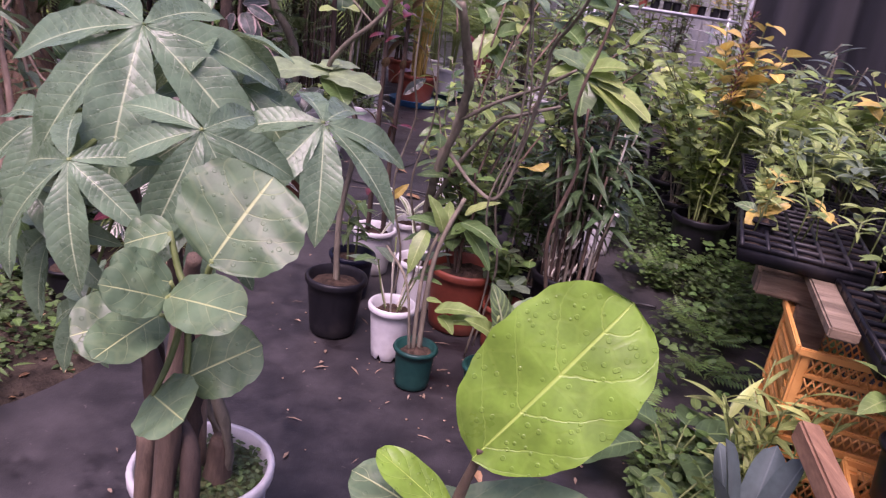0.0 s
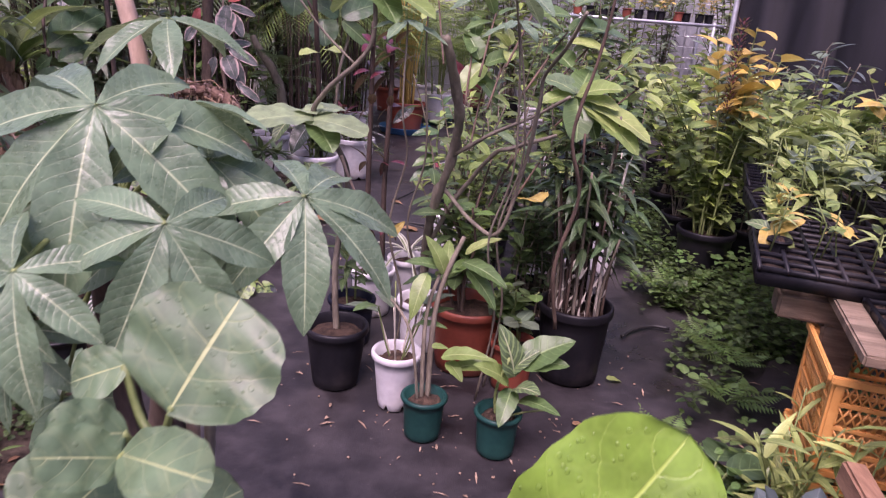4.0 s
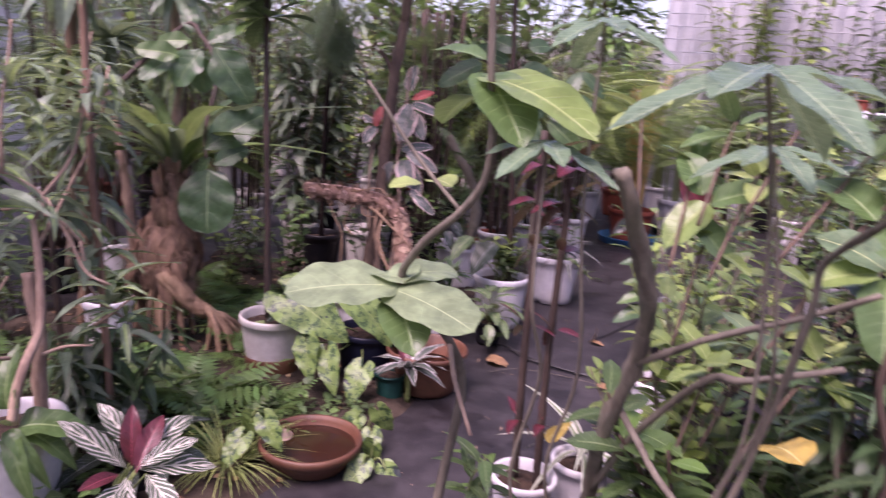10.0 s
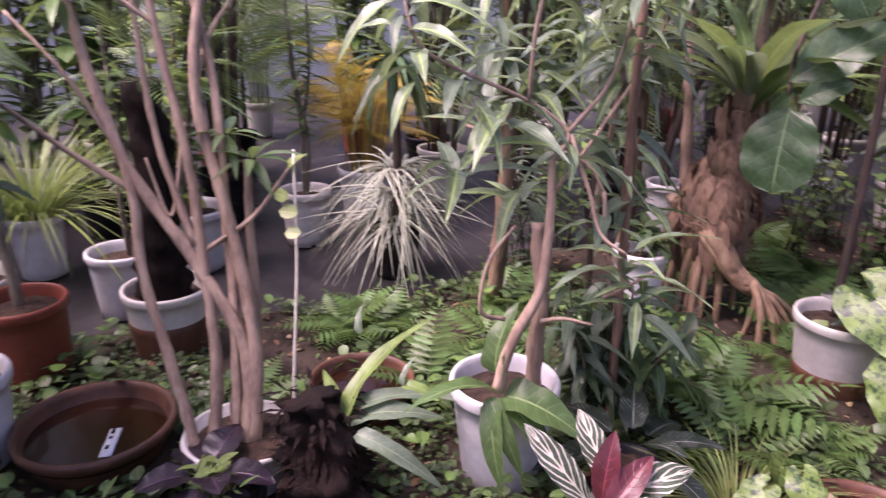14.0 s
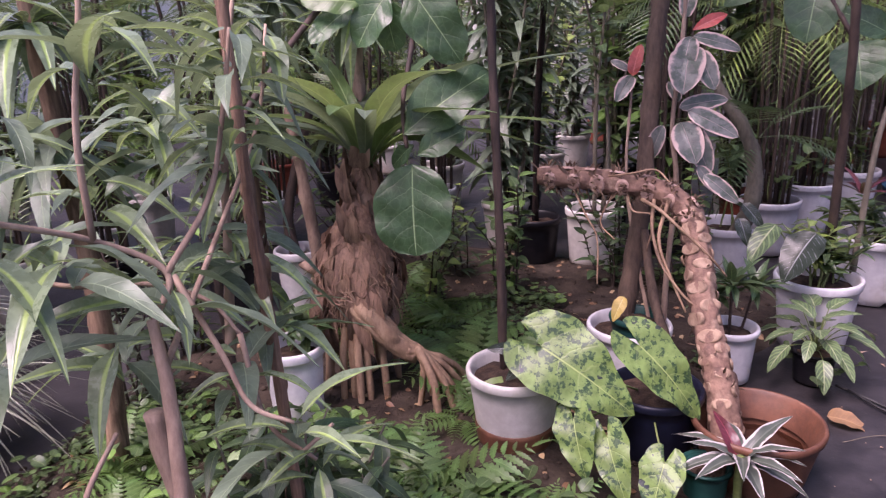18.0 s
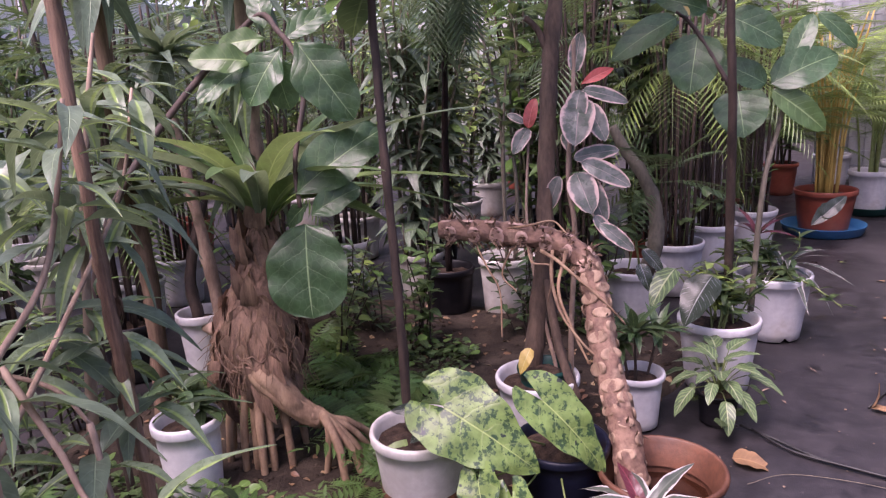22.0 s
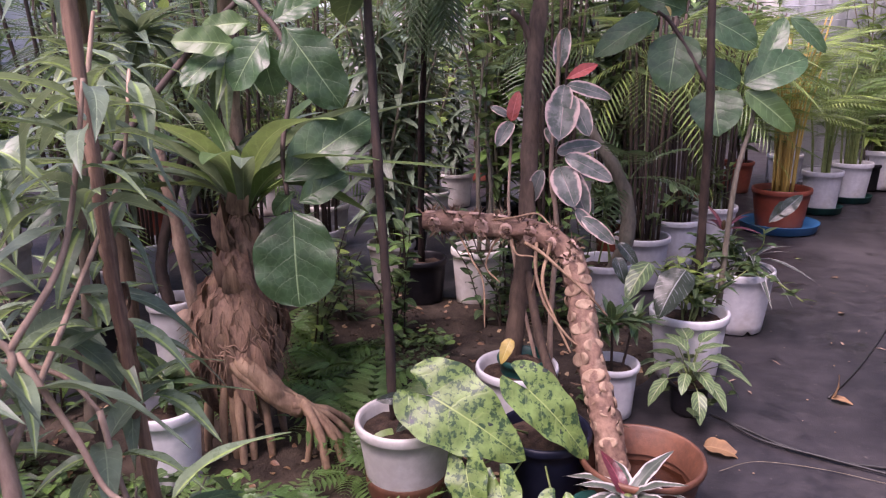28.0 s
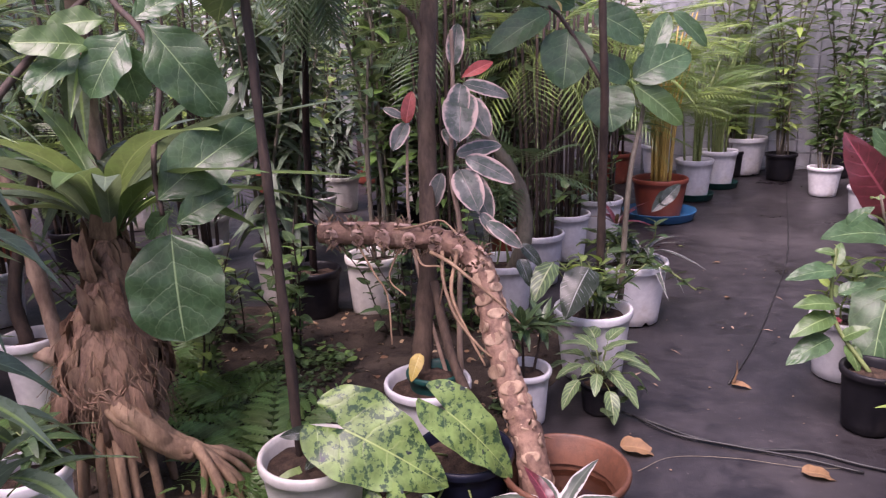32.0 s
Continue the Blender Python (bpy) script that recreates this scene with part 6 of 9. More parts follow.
purp = potted("black ring pot of purple-black crinkled calathea", (-1.42, 0.60, 0.0), 0.13, 0.12, "black")
for k in range(9):
    a, e = k * 2.39996, 1.0 - 0.9 * k / 8
    s1 = np.array((-0.05, 0.0, 0.12)) + np.array(dirs(a, e)) * 0.06
    add_leaf(purp, T["big_ovate"], s1, dirs(a, e - 0.4), L["purple"], 0.13, 0.10)
shrub(purp, 0.10, 3, 0.12, 0.06, "ovate", "light", 14, 0.07, 0.45, "stem", 0.004, 320)

# left-hand pots
l3 = potted("white pot of dark finger-leaved umbrella plant", (-1.68, -0.16, 0.0), 0.155, 0.30, "white")
l3l = Batch()
for s in range(6):
    a = s * 1.1
    sp = spline([(0.05 * math.cos(a), 0.05 * math.sin(a), 0.24), (0.10 * math.cos(a), 0.10 * math.sin(a), 0.75), (0.2 * math.cos(a), 0.2 * math.sin(a), 1.25)], 5)
    put("stem", mesh_from("stem", *tube_geo(sp, 0.014, 0.008, 7, (8, 0.1), 0.2), M["darkbark"]), l3)
    for j in range(9):
        i = len(sp) // 2 + j % (len(sp) - len(sp) // 2)
        b_ = a + j * 2.4
        d = np.array(dirs(b_, q.uniform(0.1, 0.6)))
        c = sp[i] + d * q.uniform(0.10, 0.20)
        l3l.tube([sp[i], c], 0.003, 0.002, 4)
        l3l.leaf(T["palmate_big"], c, (d[0], d[1], d[2] - 0.7), (0, 0, 1), q.uniform(0.17, 0.25), 0.22)
put("foliage", l3l.mesh("foliage", L["pach"]), l3)
l2 = potted("white pot of braided money tree", (-2.00, 0.04, 0.0), 0.150, 0.30, "white")
for s in range(4):
    pts = [(0.035 * math.cos(s * 1.57 + t * 5.5), 0.035 * math.sin(s * 1.57 + t * 5.5), 0.24 + 0.62 * t) for t in [i / 10 for i in range(11)]]
    add_tube(l2, "trunk", pts, 0.024, 0.015, M["darkbark" if s % 2 else "bark"], 9, 4)
l2l = Batch()
for j in range(40):
    a = j * 2.4
    c0 = np.array((0, 0, 0.82 + 0.012 * j))
    d = np.array(dirs(a, q.uniform(-0.1, 0.7)))
    c = c0 + d * q.uniform(0.10, 0.30)
    l2l.tube([c0, c], 0.003, 0.002, 4)
    l2l.leaf(T["palmate"], c, d, (0, 0, 1), q.uniform(0.12, 0.18), 0.16)
put("foliage", l2l.mesh("foliage", L["mid"]), l2)
l2b = potted("square-shouldered terracotta pot with a curved stem", (-2.48, 0.20, 0.0), 0.15, 0.30, "terra", rb=0.125)
stem_w(l2b, [(-2.50, 0.20, 0.25), (-2.541, 0.186, 0.402), (-2.599, 0.164, 0.550), (-2.642, 0.115, 0.634), (-2.723, 0.063, 0.824)], 0.02, 0.013, "greybark", "stem", 8, 6)
crown_of(l2b, 1.05, "palmate", "dark", 16, 0.22, 1.0, (-0.3, 1.0), 331, (-0.05, -0.12))
rim2 = potted("cream pot behind the money tree", (-2.78, 0.02, 0.0), 0.17, 0.30, "cream")
shrub(rim2, 0.25, 3, 0.8, 0.2, "lance", "mid", 40, 0.14, 0.25, "darkbark", 0.012, 333, 0.3)
l1 = potted("white pot of feathery papyrus grass", (-3.50, 0.25, 0.0), 0.125, 0.30, "white")
pg = Batch()
for k in range(300):
    a = q.uniform(0, 6.28)
    pg.leaf(T["blade"], (0.06 * math.cos(a), 0.06 * math.sin(a), 0.26), dirs(a, q.uniform(0.7, 1.5)), (0, 0, 1), q.uniform(0.4, 0.75), 0.010)
put("grass", pg.mesh("blades", L["light"]), l1)["kind"] = "stuff"
urn = potted("old white pot with a brown-stained foot holding a black fibrous stump", (-2.46, 0.66, 0.0), 0.155, 0.27, "cream", rb=0.12)
put("mud_coat", mesh_from("mud_coat", *lathe([(0.122, 0.002), (0.128, 0.05), (0.137, 0.12), (0.1395, 0.15), (0.137, 0.152)], 36), M["clay"]), urn, "brown stain round the foot")
add_tube(urn, "trunk", [(0, 0, 0.22), (0.0, 0.0, 0.45), (-0.03, 0.02, 0.75), (-0.04, 0.0, 1.0)], 0.085, 0.055, M["hairy"], 14, 8, (9, 0.12), 0.6)
crown_of(urn, 1.0, "palm_s", "mid", 12, 0.34, 1.0, (0.0, 1.2), 335)
urn2 = potted("white pot by the fibrous stump", (-2.90, 0.55, 0.0), 0.135, 0.28, "white")
shrub(urn2, 0.24, 2, 0.9, 0.1, "lance", "mid", 60, 0.14, 0.22, "greybark", 0.012, 336, 0.4)
farp = potted("dirty white nursery pot on the far sheet", (-3.40, 1.50, 0.0), 0.14, 0.30, "cream", legs=True)
shrub(farp, 0.25, 3, 1.1, 0.2, "lance", "mid", 80, 0.14, 0.22, "greybark", 0.012, 337, 0.35)
spid = potted("black pot of spider plant round a dracaena cane", (-2.80, 1.74, 0.0), 0.13, 0.24, "black")
add_tube(spid, "trunk", [(0, 0, 0.2), (0.01, 0.01, 0.6), (0.0, 0.0, 1.0)], 0.020, 0.015, M["darkbark"], 9, 6, (12, 0.15), 0.2)
crown_of(spid, 1.0, "strap_d", "dark", 30, 0.26, 0.16, (-0.6, 1.35), 341)
sp_b = Batch()
for k in range(260):
    a, z = q.uniform(0, 6.28), q.choice([0.26, 0.30, 0.40, 0.52])
    sp_b.leaf(T["drape"], (0.05 * math.cos(a), 0.05 * math.sin(a), z), dirs(a + q.uniform(-0.8, 0.8), q.uniform(0.2, 1.2)), (0, 0, 1), q.uniform(0.14, 0.28), 0.011, q.uniform(-0.6, 0.6))
put("grass", sp_b.mesh("blades", L["cream"]), spid)["kind"] = "stuff"
yp = potted("white pot of golden areca palm with yellow fronds", (-3.72, 1.98, 0.0), 0.17, 0.30, "white")
areca(yp, 0.26, 22, 4, 0.72, 0.36, "gold", "cane", 342, "palm", 0.35)
rw = potted("white pot of glossy croton beside the stilt palm", (-1.92, 2.46, 0.0), 0.115, 0.30, "white")
shrub(rw, 0.26, 2, 0.14, 0.04, "ovate", "dark", 26, 0.13, 0.4, "stem", 0.006, 343, 0.3)
lw = potted("tall white pot behind the stilt palm", (-2.60, 3.30, 0.0), 0.12, 0.33, "white")
stem_w(lw, [(-2.55, 3.25, 0.28), (-2.435, 3.249, 0.273), (-2.452, 3.249, 0.487), (-2.510, 3.265, 0.815), (-2.596, 3.296, 1.229)], 0.035, 0.022, "palebark", "trunk", 9, 7, (5, 0.1), 0.3)
stem_w(lw, [(-2.62, 3.30, 0.28), (-2.667, 3.331, 0.473), (-2.647, 3.411, 0.728), (-2.594, 3.517, 1.034)], 0.03, 0.02, "darkbark", "trunk", 9, 7)
crown_of(lw, 1.5, "lance_d", "grey", 40, 0.28, 0.2, (-0.5, 1.2), 345)
for k, (x, y, z) in enumerate([(-2.25, 1.95, 0), (-2.05, 3.15, 0), (-2.35, 2.75, 0)]):
    o = thing("dracaena", "rough reddish dracaena trunk topped with narrow leaves", "plant", (x, y, z), "bare dracaena trunks")
    add_tube(o, "trunk", [(0, 0, -0.02), (0.03, 0.02, 0.6), (-0.02, 0.03, 1.2), (0.02, 0.0, 2.0)], 0.035, 0.024, M["fibre" if k != 1 else "palebark"], 10, 8, (10, 0.1), 0.35)
    for j in range(3):
        crown_of(o, 1.05 + 0.35 * j, "lance_d", "song" if j == 1 else "grey", 24, 0.25, 0.24, (-0.5, 0.9), 350 + k * 5 + j)

shag = thing("dracaena", "thin dracaena trunk shaggy with peeling reddish bark", "plant", (-1.285, 1.73, 0.0), "bare dracaena trunks")
add_tube(shag, "trunk", [(0.03, 0.0, -0.02), (0.015, 0.0, 0.5), (0.0, -0.01, 0.95), (-0.02, 0.0, 1.5), (-0.02, 0.0, 2.0)], 0.013, 0.010, M["husk"], 10, 9, (14, 0.12), 0.5)
for k in range(30):
    a, z = q.uniform(0, 6.28), q.uniform(0.25, 1.1)
    bt = Batch()
    bt.leaf(T["strap"], (0.015 - 0.02 * z + 0.012 * math.cos(a), 0.012 * math.sin(a), z), (math.cos(a) * 0.4, math.sin(a) * 0.4, -1.0), (math.cos(a), math.sin(a), 0.4), q.uniform(0.03, 0.07), q.uniform(0.010, 0.02), q.uniform(-0.4, 0.4))
    put("bark_flake", bt.mesh("bark_flake", M["husk" if k % 3 else "fibre"]), shag)
crown_of(shag, 1.75, "lance_d", "song", 26, 0.24, 0.2, (-0.4, 1.0), 362)

for k, (x, y, lm, tp, ln, w) in enumerate([(-1.72, 3.85, "mid", "ovate", 0.09, 0.5), (-2.10, 4.05, "dark", "lance", 0.12, 0.25), (-1.95, 3.55, "light", "ovate", 0.07, 0.6), (-1.25, 4.20, "dark", "ovate", 0.09, 0.5), (-2.55, 3.75, "mid", "lance", 0.12, 0.25), (-0.95, 4.30, "mid", "ovate", 0.08, 0.55), (-2.45, 2.25, "grey", "lance", 0.11, 0.22), (-2.75, 2.70, "mid", "lance", 0.12, 0.25)]):
    low = thing("undershrub", "low leafy shrub growing between the pots", "shrub", (x, y, 0.0), "undershrubs in the bed")
    shrub(low, 0.0, 7, 0.62, 0.30, tp, lm, 130, ln, w, "darkbark", 0.005, 380 + k, 0.1)

# ferns and weeds over the bed
fq = random.Random(77)
for k in range(34):
    x, y = fq.uniform(-2.45, -0.75), fq.uniform(0.75, 4.1)
    if k < 12:
        x, y = [(-1.55, 3.10), (-1.42, 2.92), (-1.95, 3.55), (-1.68, 3.30), (-1.40, 2.25), (-1.25, 2.18), (-2.25, 1.35), (-1.95, 1.75), (-1.35, 0.42), (-1.22, 0.18), (-1.05, 0.42), (-1.48, 0.05)][k]
    elif (abs(x + 1.28) < 0.3 and abs(y - 1.36) < 0.3) or (abs(x + 1.87) < 0.35 and abs(y - 0.4) < 0.35) or (x > -1.0 and y > 2.4) or (abs(x + 1.83) < 0.3 and abs(y - 2.7) < 0.35) or (y > 3.2 and x > -1.7):
        continue
    fern = thing("fern", "fresh green fern growing out of the bare earth", "fern", (x, y, 0.0), "ferns in the bed")
    n, ln = fq.randint(6, 10), fq.uniform(0.26, 0.36) if k < 12 else fq.uniform(0.18, 0.30)
    fb = Batch()
    for j in range(n):
        a = j * 2.4 + fq.uniform(-0.3, 0.3)
        s = ln * fq.uniform(0.7, 1.15)
        if k < 16:
            fb2 = Batch()
            fb2.leaf(T["fern_big"], (0, 0, 0.02), dirs(a, fq.uniform(0.35, 1.0)), (0, 0, 1), s, s)
            put("frond", fb2.mesh("frond", L["fern"]), fern)
        else:
            fb.leaf(T["fern"], (0, 0, 0.02), dirs(a, fq.uniform(0.35, 1.0)), (0, 0, 1), s, s)
    if k >= 16:
        put("foliage", fb.mesh("foliage", L["fern"]), fern)


def weeds(name, label, count, where, size, mat, seed, tall=0.12):
    """A low tangle of small leaves on short stalks, of the kind stuff."""
    w, s = Batch(), random.Random(seed)
    for _ in range(count):
        x, y, z = where(s)
        h = s.uniform(0.01, tall)
        a = s.uniform(0, 6.28)
        for j in range(3):
            a += 2.2
            ln = size * s.uniform(0.6, 1.3)
            w.leaf(T["ovate" if s.random() < 0.6 else "round"], (x + 0.01 * math.cos(a), y + 0.01 * math.sin(a), z + h - 0.012 * j), dirs(a, s.uniform(-0.2, 0.7)), (0, 0, 1), ln, ln * 0.75, s.uniform(-0.4, 0.4))
    return tagged(put(name, w.mesh(name, L[mat])), label, "weeds", kind="stuff")


def in_bed(s):
    while True:
        x, y = s.uniform(-2.6, -0.55), s.uniform(-0.15, 4.4)
        h = bed_height(x, y)
        if any((x - a) ** 2 + (y - b) ** 2 < r * r for a, b, r in ((-1.87, 0.37, 0.22), (-1.74, 1.13, 0.17), (-0.60, 1.98, 0.19), (-1.60, 0.72, 0.15), (-1.284, 1.36, 0.14), (-2.0, 0.04, 0.14), (-1.68, -0.16, 0.15), (-2.46, 0.66, 0.14))):
            continue
        if h > 0.005 and noise.noise((x * 1.6, y * 1.6, 5.0)) + (0.35 if y < 2.3 and x < -1.0 else -0.05) > (-0.05 if y < 2.4 else 0.18):
            return x, y, h


weeds("weeds_bed", "low weeds and seedlings carpeting the earth bed", 3000, in_bed, 0.026, "weed", 5, 0.06)
weeds("ferny_weeds", "taller leafy weeds in the earth bed", 420, in_bed, 0.048, "mid", 6, 0.12)
lit = Batch()
ls = random.Random(9)
for k in range(700):
    x, y = ls.uniform(-2.6, -0.5), ls.uniform(0.5, 4.5)
    lit.leaf(T["ovate"], (x, y, bed_height(x, y) + 0.006), dirs(ls.uniform(0, 6.28), ls.uniform(-0.2, 0.2)), (0, 0, 1), ls.uniform(0.02, 0.05), 0.02, ls.uniform(-0.5, 0.5))
tagged(put("leaf_litter", lit.mesh("leaf_litter", L["litter"])), "brown leaf litter over the bare earth", "litter", kind="stuff")
st = Batch()
for k in range(900):
    x, y = ls.uniform(-2.6, -0.5), ls.uniform(0.5, 4.5)
    r = ls.uniform(0.005, 0.016)
    v, f = lathe([(0.05, -0.5), (0.8, -0.3), (1.0, 0.1), (0.7, 0.55), (0.05, 0.75)], 6)
    st.raw(v * r + np.array((x, y, bed_height(x, y))), f)
tagged(put("clods", st.mesh("clods", M["earth"])), "crumbs and clods of brown earth", "soil", kind="stuff")

# ---- the group in the middle of the sheet ----
bp = potted("black plastic pot with a thin twisting stem and pale broad leaves", (0.10, 1.20, 0.0), 0.118, 0.235, "black", rb=0.085)
line = [(0.10, 1.20, 0.18), (0.085, 1.26, 0.45), (0.12, 1.26, 0.72), (0.10, 1.20, 0.86), (0.017, 1.13, 0.985), (0.06, 1.07, 1.08), (0.197, 0.98, 1.23), (0.20, 0.95, 1.42), (0.19, 0.94, 1.6)]
stem_w(bp, line, 0.0125, 0.005, "greybark", "stem", 9, 7, None, 0.2)
stem_w(bp, [(0.10, 1.20, 0.86), (0.13, 1.15, 0.80), (0.18, 1.12, 0.70)], 0.006, 0.004, "palebark", "branch", 6, 5)
stem_w(bp, [(0.15, 1.02, 1.17), (0.05, 1.05, 1.26), (-0.05, 1.06, 1.38)], 0.0045, 0.003, "greybark", "branch", 6, 5)
for k, (a, t, w, c) in enumerate([
        ((0.001, 1.083, 0.997), (-0.172, 0.983, 1.011), 0.75, "paleleaf"), ((0.017, 1.081, 0.990), (0.196, 0.997, 0.991), 0.6, "paleleaf"), ((0.004, 1.108, 1.009), (0.105, 1.198, 1.033), 0.6, "paleleaf"), ((0.022, 1.078, 0.982), (0.100, 0.962, 0.945), 0.6, "mid"), ((0.033, 1.086, 1.006), (-0.064, 1.197, 1.029), 0.6, "paleleaf"),
        ((0.177, 0.997, 1.398), (0.383, 0.887, 1.383), 0.45, "light"), ((0.177, 0.999, 1.405), (0.281, 0.874, 1.341), 0.5, "mid"), ((0.042, 1.196, 1.194), (0.091, 1.149, 1.212), 0.8, "lime"), ((0.018, 1.193, 1.185), (-0.029, 1.144, 1.196), 0.7, "lime"), ((0.177, 1.005, 1.426), (0.082, 1.017, 1.465), 0.5, "mid"), ((0.167, 1.041, 1.370), (0.057, 1.140, 1.353), 0.5, "mid")]):
    leaf_w(bp, "big_oval" if k > 2 else "big_round", a, t, c, w * 1.15, (0, -0.25, 1))
wp = potted("white pot of slender stems and a few oval leaves", (0.325, 1.05, 0.0), 0.090, 0.215, "white", legs=True, rb=0.06)
q = random.Random(41)
for k in range(10):
    a = k * 0.9
    e = (0.08 * math.cos(a), 0.08 * math.sin(a), 0.34 + 0.05 * (k % 3))
    add_tube(wp, "stem", [(0.02 * math.cos(a), 0.02 * math.sin(a), 0.17), (0.05 * math.cos(a), 0.05 * math.sin(a), 0.26), e], 0.0035, 0.0028, M["pale" if k % 2 else "stem"], 6, 5)
    if k % 3 != 2:
        add_leaf(wp, T["big_ovate"], e, dirs(a + 0.4, 0.5), L["grey" if k % 2 else "mid"], 0.12, 0.052)
gp = potted("dark green pot with thick cut stems and fresh oblong leaves", (0.42, 0.87, 0.0), 0.078, 0.15, "green", rb=0.06)
stem_w(gp, [(0.43, 0.88, 0.11), (0.436, 0.942, 0.369), (0.465, 0.985, 0.512), (0.522, 1.027, 0.647)], 0.0095, 0.0075, "greybark", "stem", 9, 6, (4, 0.1), 0.2)
stem_w(gp, [(0.41, 0.87, 0.11), (0.411, 0.928, 0.394), (0.448, 0.990, 0.527)], 0.008, 0.0055, "greybark", "stem", 8, 6)
stem_w(gp, [(0.40, 0.86, 0.11), (0.361, 0.869, 0.371), (0.279, 0.942, 0.473)], 0.0055, 0.004, "greybark", "stem", 7, 5)
for k, (a, t, w, c) in enumerate([
        ((0.464, 0.990, 0.527), (0.428, 0.980, 0.662), 0.45, "light"), ((0.528, 1.010, 0.592), (0.612, 0.987, 0.687), 0.35, "lime"), ((0.521, 1.003, 0.568), (0.658, 0.900, 0.574), 0.42, "mid"), ((0.456, 0.995, 0.543), (0.349, 0.963, 0.607), 0.45, "mid"), ((0.407, 0.972, 0.534), (0.351, 0.859, 0.439), 0.38, "light"),
        ((0.538, 0.996, 0.545), (0.648, 0.902, 0.477), 0.4, "mid"), ((0.461, 0.820, 0.314), (0.587, 0.768, 0.384), 0.42, "light"), ((0.480, 0.816, 0.300), (0.531, 0.758, 0.282), 0.6, "light"), ((0.440, 0.985, 0.511), (0.313, 1.035, 0.503), 0.4, "dark"), ((0.472, 1.009, 0.555), (0.479, 1.076, 0.636), 0.4, "light"), ((0.429, 0.829, 0.343), (0.484, 0.832, 0.352), 0.5, "light")]):
    leaf_w(gp, "big_ovate", a, t, c, w, (0, -0.3, 1))
g2 = potted("dark green pot of young fig with cream-splashed leaves", (0.655, 0.79, 0.0), 0.078, 0.15, "green", rb=0.06)
stem_w(g2, [(0.65, 0.79, 0.11), (0.64, 0.79, 0.22), (0.67, 0.78, 0.34)], 0.006, 0.005, "stem", "stem", 7, 5)
for k, (a, t, w, c) in enumerate([
        ((0.695, 0.799, 0.265), (0.666, 0.763, 0.442), 0.5, "cala"), ((0.678, 0.793, 0.246), (0.593, 0.738, 0.360), 0.5, "light"), ((0.689, 0.786, 0.230), (0.642, 0.668, 0.192), 0.5, "mid"), ((0.710, 0.771, 0.198), (0.783, 0.639, 0.289), 0.3, "mid"), ((0.684, 0.806, 0.281), (0.742, 0.785, 0.378), 0.5, "cala"),
        ((0.698, 0.786, 0.231), (0.739, 0.701, 0.301), 0.6, "cala"), ((0.646, 0.815, 0.295), (0.483, 0.789, 0.326), 0.35, "light"), ((0.711, 0.812, 0.301), (0.846, 0.796, 0.431), 0.6, "mid"), ((0.711, 0.812, 0.301), (0.843, 0.770, 0.363), 0.55, "mid")]):
    leaf_w(g2, "big_ovate", a, t, c, w, (0, -0.4, 0.9))
stem_w(g2, [(0.66, 0.79, 0.11), (0.72, 0.76, 0.16), (0.82, 0.74, 0.19)], 0.004, 0.003, "stem", "stem", 6, 5)
terra = potted("reddish terracotta pot behind the small green pots", (0.60, 1.38, 0.0), 0.150, 0.27, "terra", rb=0.12)
shrub(terra, 0.23, 4, 0.5, 0.2, "obovate", "mid", 80, 0.13, 0.42, "bark", 0.008, 401, 0.25)
ter2 = potted("small terracotta pot of round-leaved peperomia", (0.76, 1.22, 0.0), 0.092, 0.19, "terra")
shrub(ter2, 0.16, 4, 0.28, 0.18, "round", "mid", 34, 0.085, 0.85, "stem", 0.005, 402, 0.3)
shrub(ter2, 0.16, 3, 0.16, 0.2, "round", "grey", 20, 0.085, 0.85, "stem", 0.005, 403, 0.4)
brim = potted("dark pot with a blue rim holding an upright seedling", (0.13, 1.54, 0.0), 0.10, 0.20, "navy")
shrub(brim, 0.17, 2, 0.30, 0.05, "lance", "mid", 22, 0.13, 0.3, "stem", 0.005, 404, 0.3)
bam = potted("large black pot crammed with dry bamboo-like canes and dark leaves", (1.01, 1.33, 0.0), 0.145, 0.31, "black", rb=0.115)
bl = Batch()
for k in range(34):
    a, r = k * 2.4, 0.11 * math.sqrt((k + 0.5) / 34)
    hh = q.uniform(0.25, 0.55) if k % 2 else q.uniform(0.5, 0.8)
    x, y = r * math.cos(a), r * math.sin(a)
    sp = spline([(x, y, 0.26), (x * 1.1, y * 1.1, 0.26 + hh * 0.5), (x * 1.5, y * 1.5, 0.26 + hh)], 5)
    put("cane", mesh_from("cane", *tube_geo(sp, 0.006, 0.004, 6, (7, 0.3)), M["pale" if k % 9 == 0 else ("darkbark", "greybark", "bark")[k % 3]]), bam)
    if k % 2 == 0:
        along(bl, T["lance_d"], sp, 15, 0.14, 0.24, 0.42, 0.4, 0.5, 410 + k)
    for j in range(4):
        bs = Batch()
        bs.leaf(T["lance"], sp[q.randrange(0, 4)], dirs(a + j, q.uniform(0.7, 1.4)), (math.cos(a), math.sin(a), 0), q.uniform(0.03, 0.07), 0.010)
        put("dry_sheath", bs.mesh("dry_sheath", M["pale"]), bam)
put("foliage", bl.mesh("foliage", L["dark"]), bam)
for k, (a, t) in enumerate([((1.100, 1.404, 0.684), (1.224, 1.263, 0.566)), ((1.092, 1.384, 0.619), (1.203, 1.282, 0.628))]):
    leaf_w(bam, "big_lance", a, t, "grey", 0.16, (0, -0.3, 1))

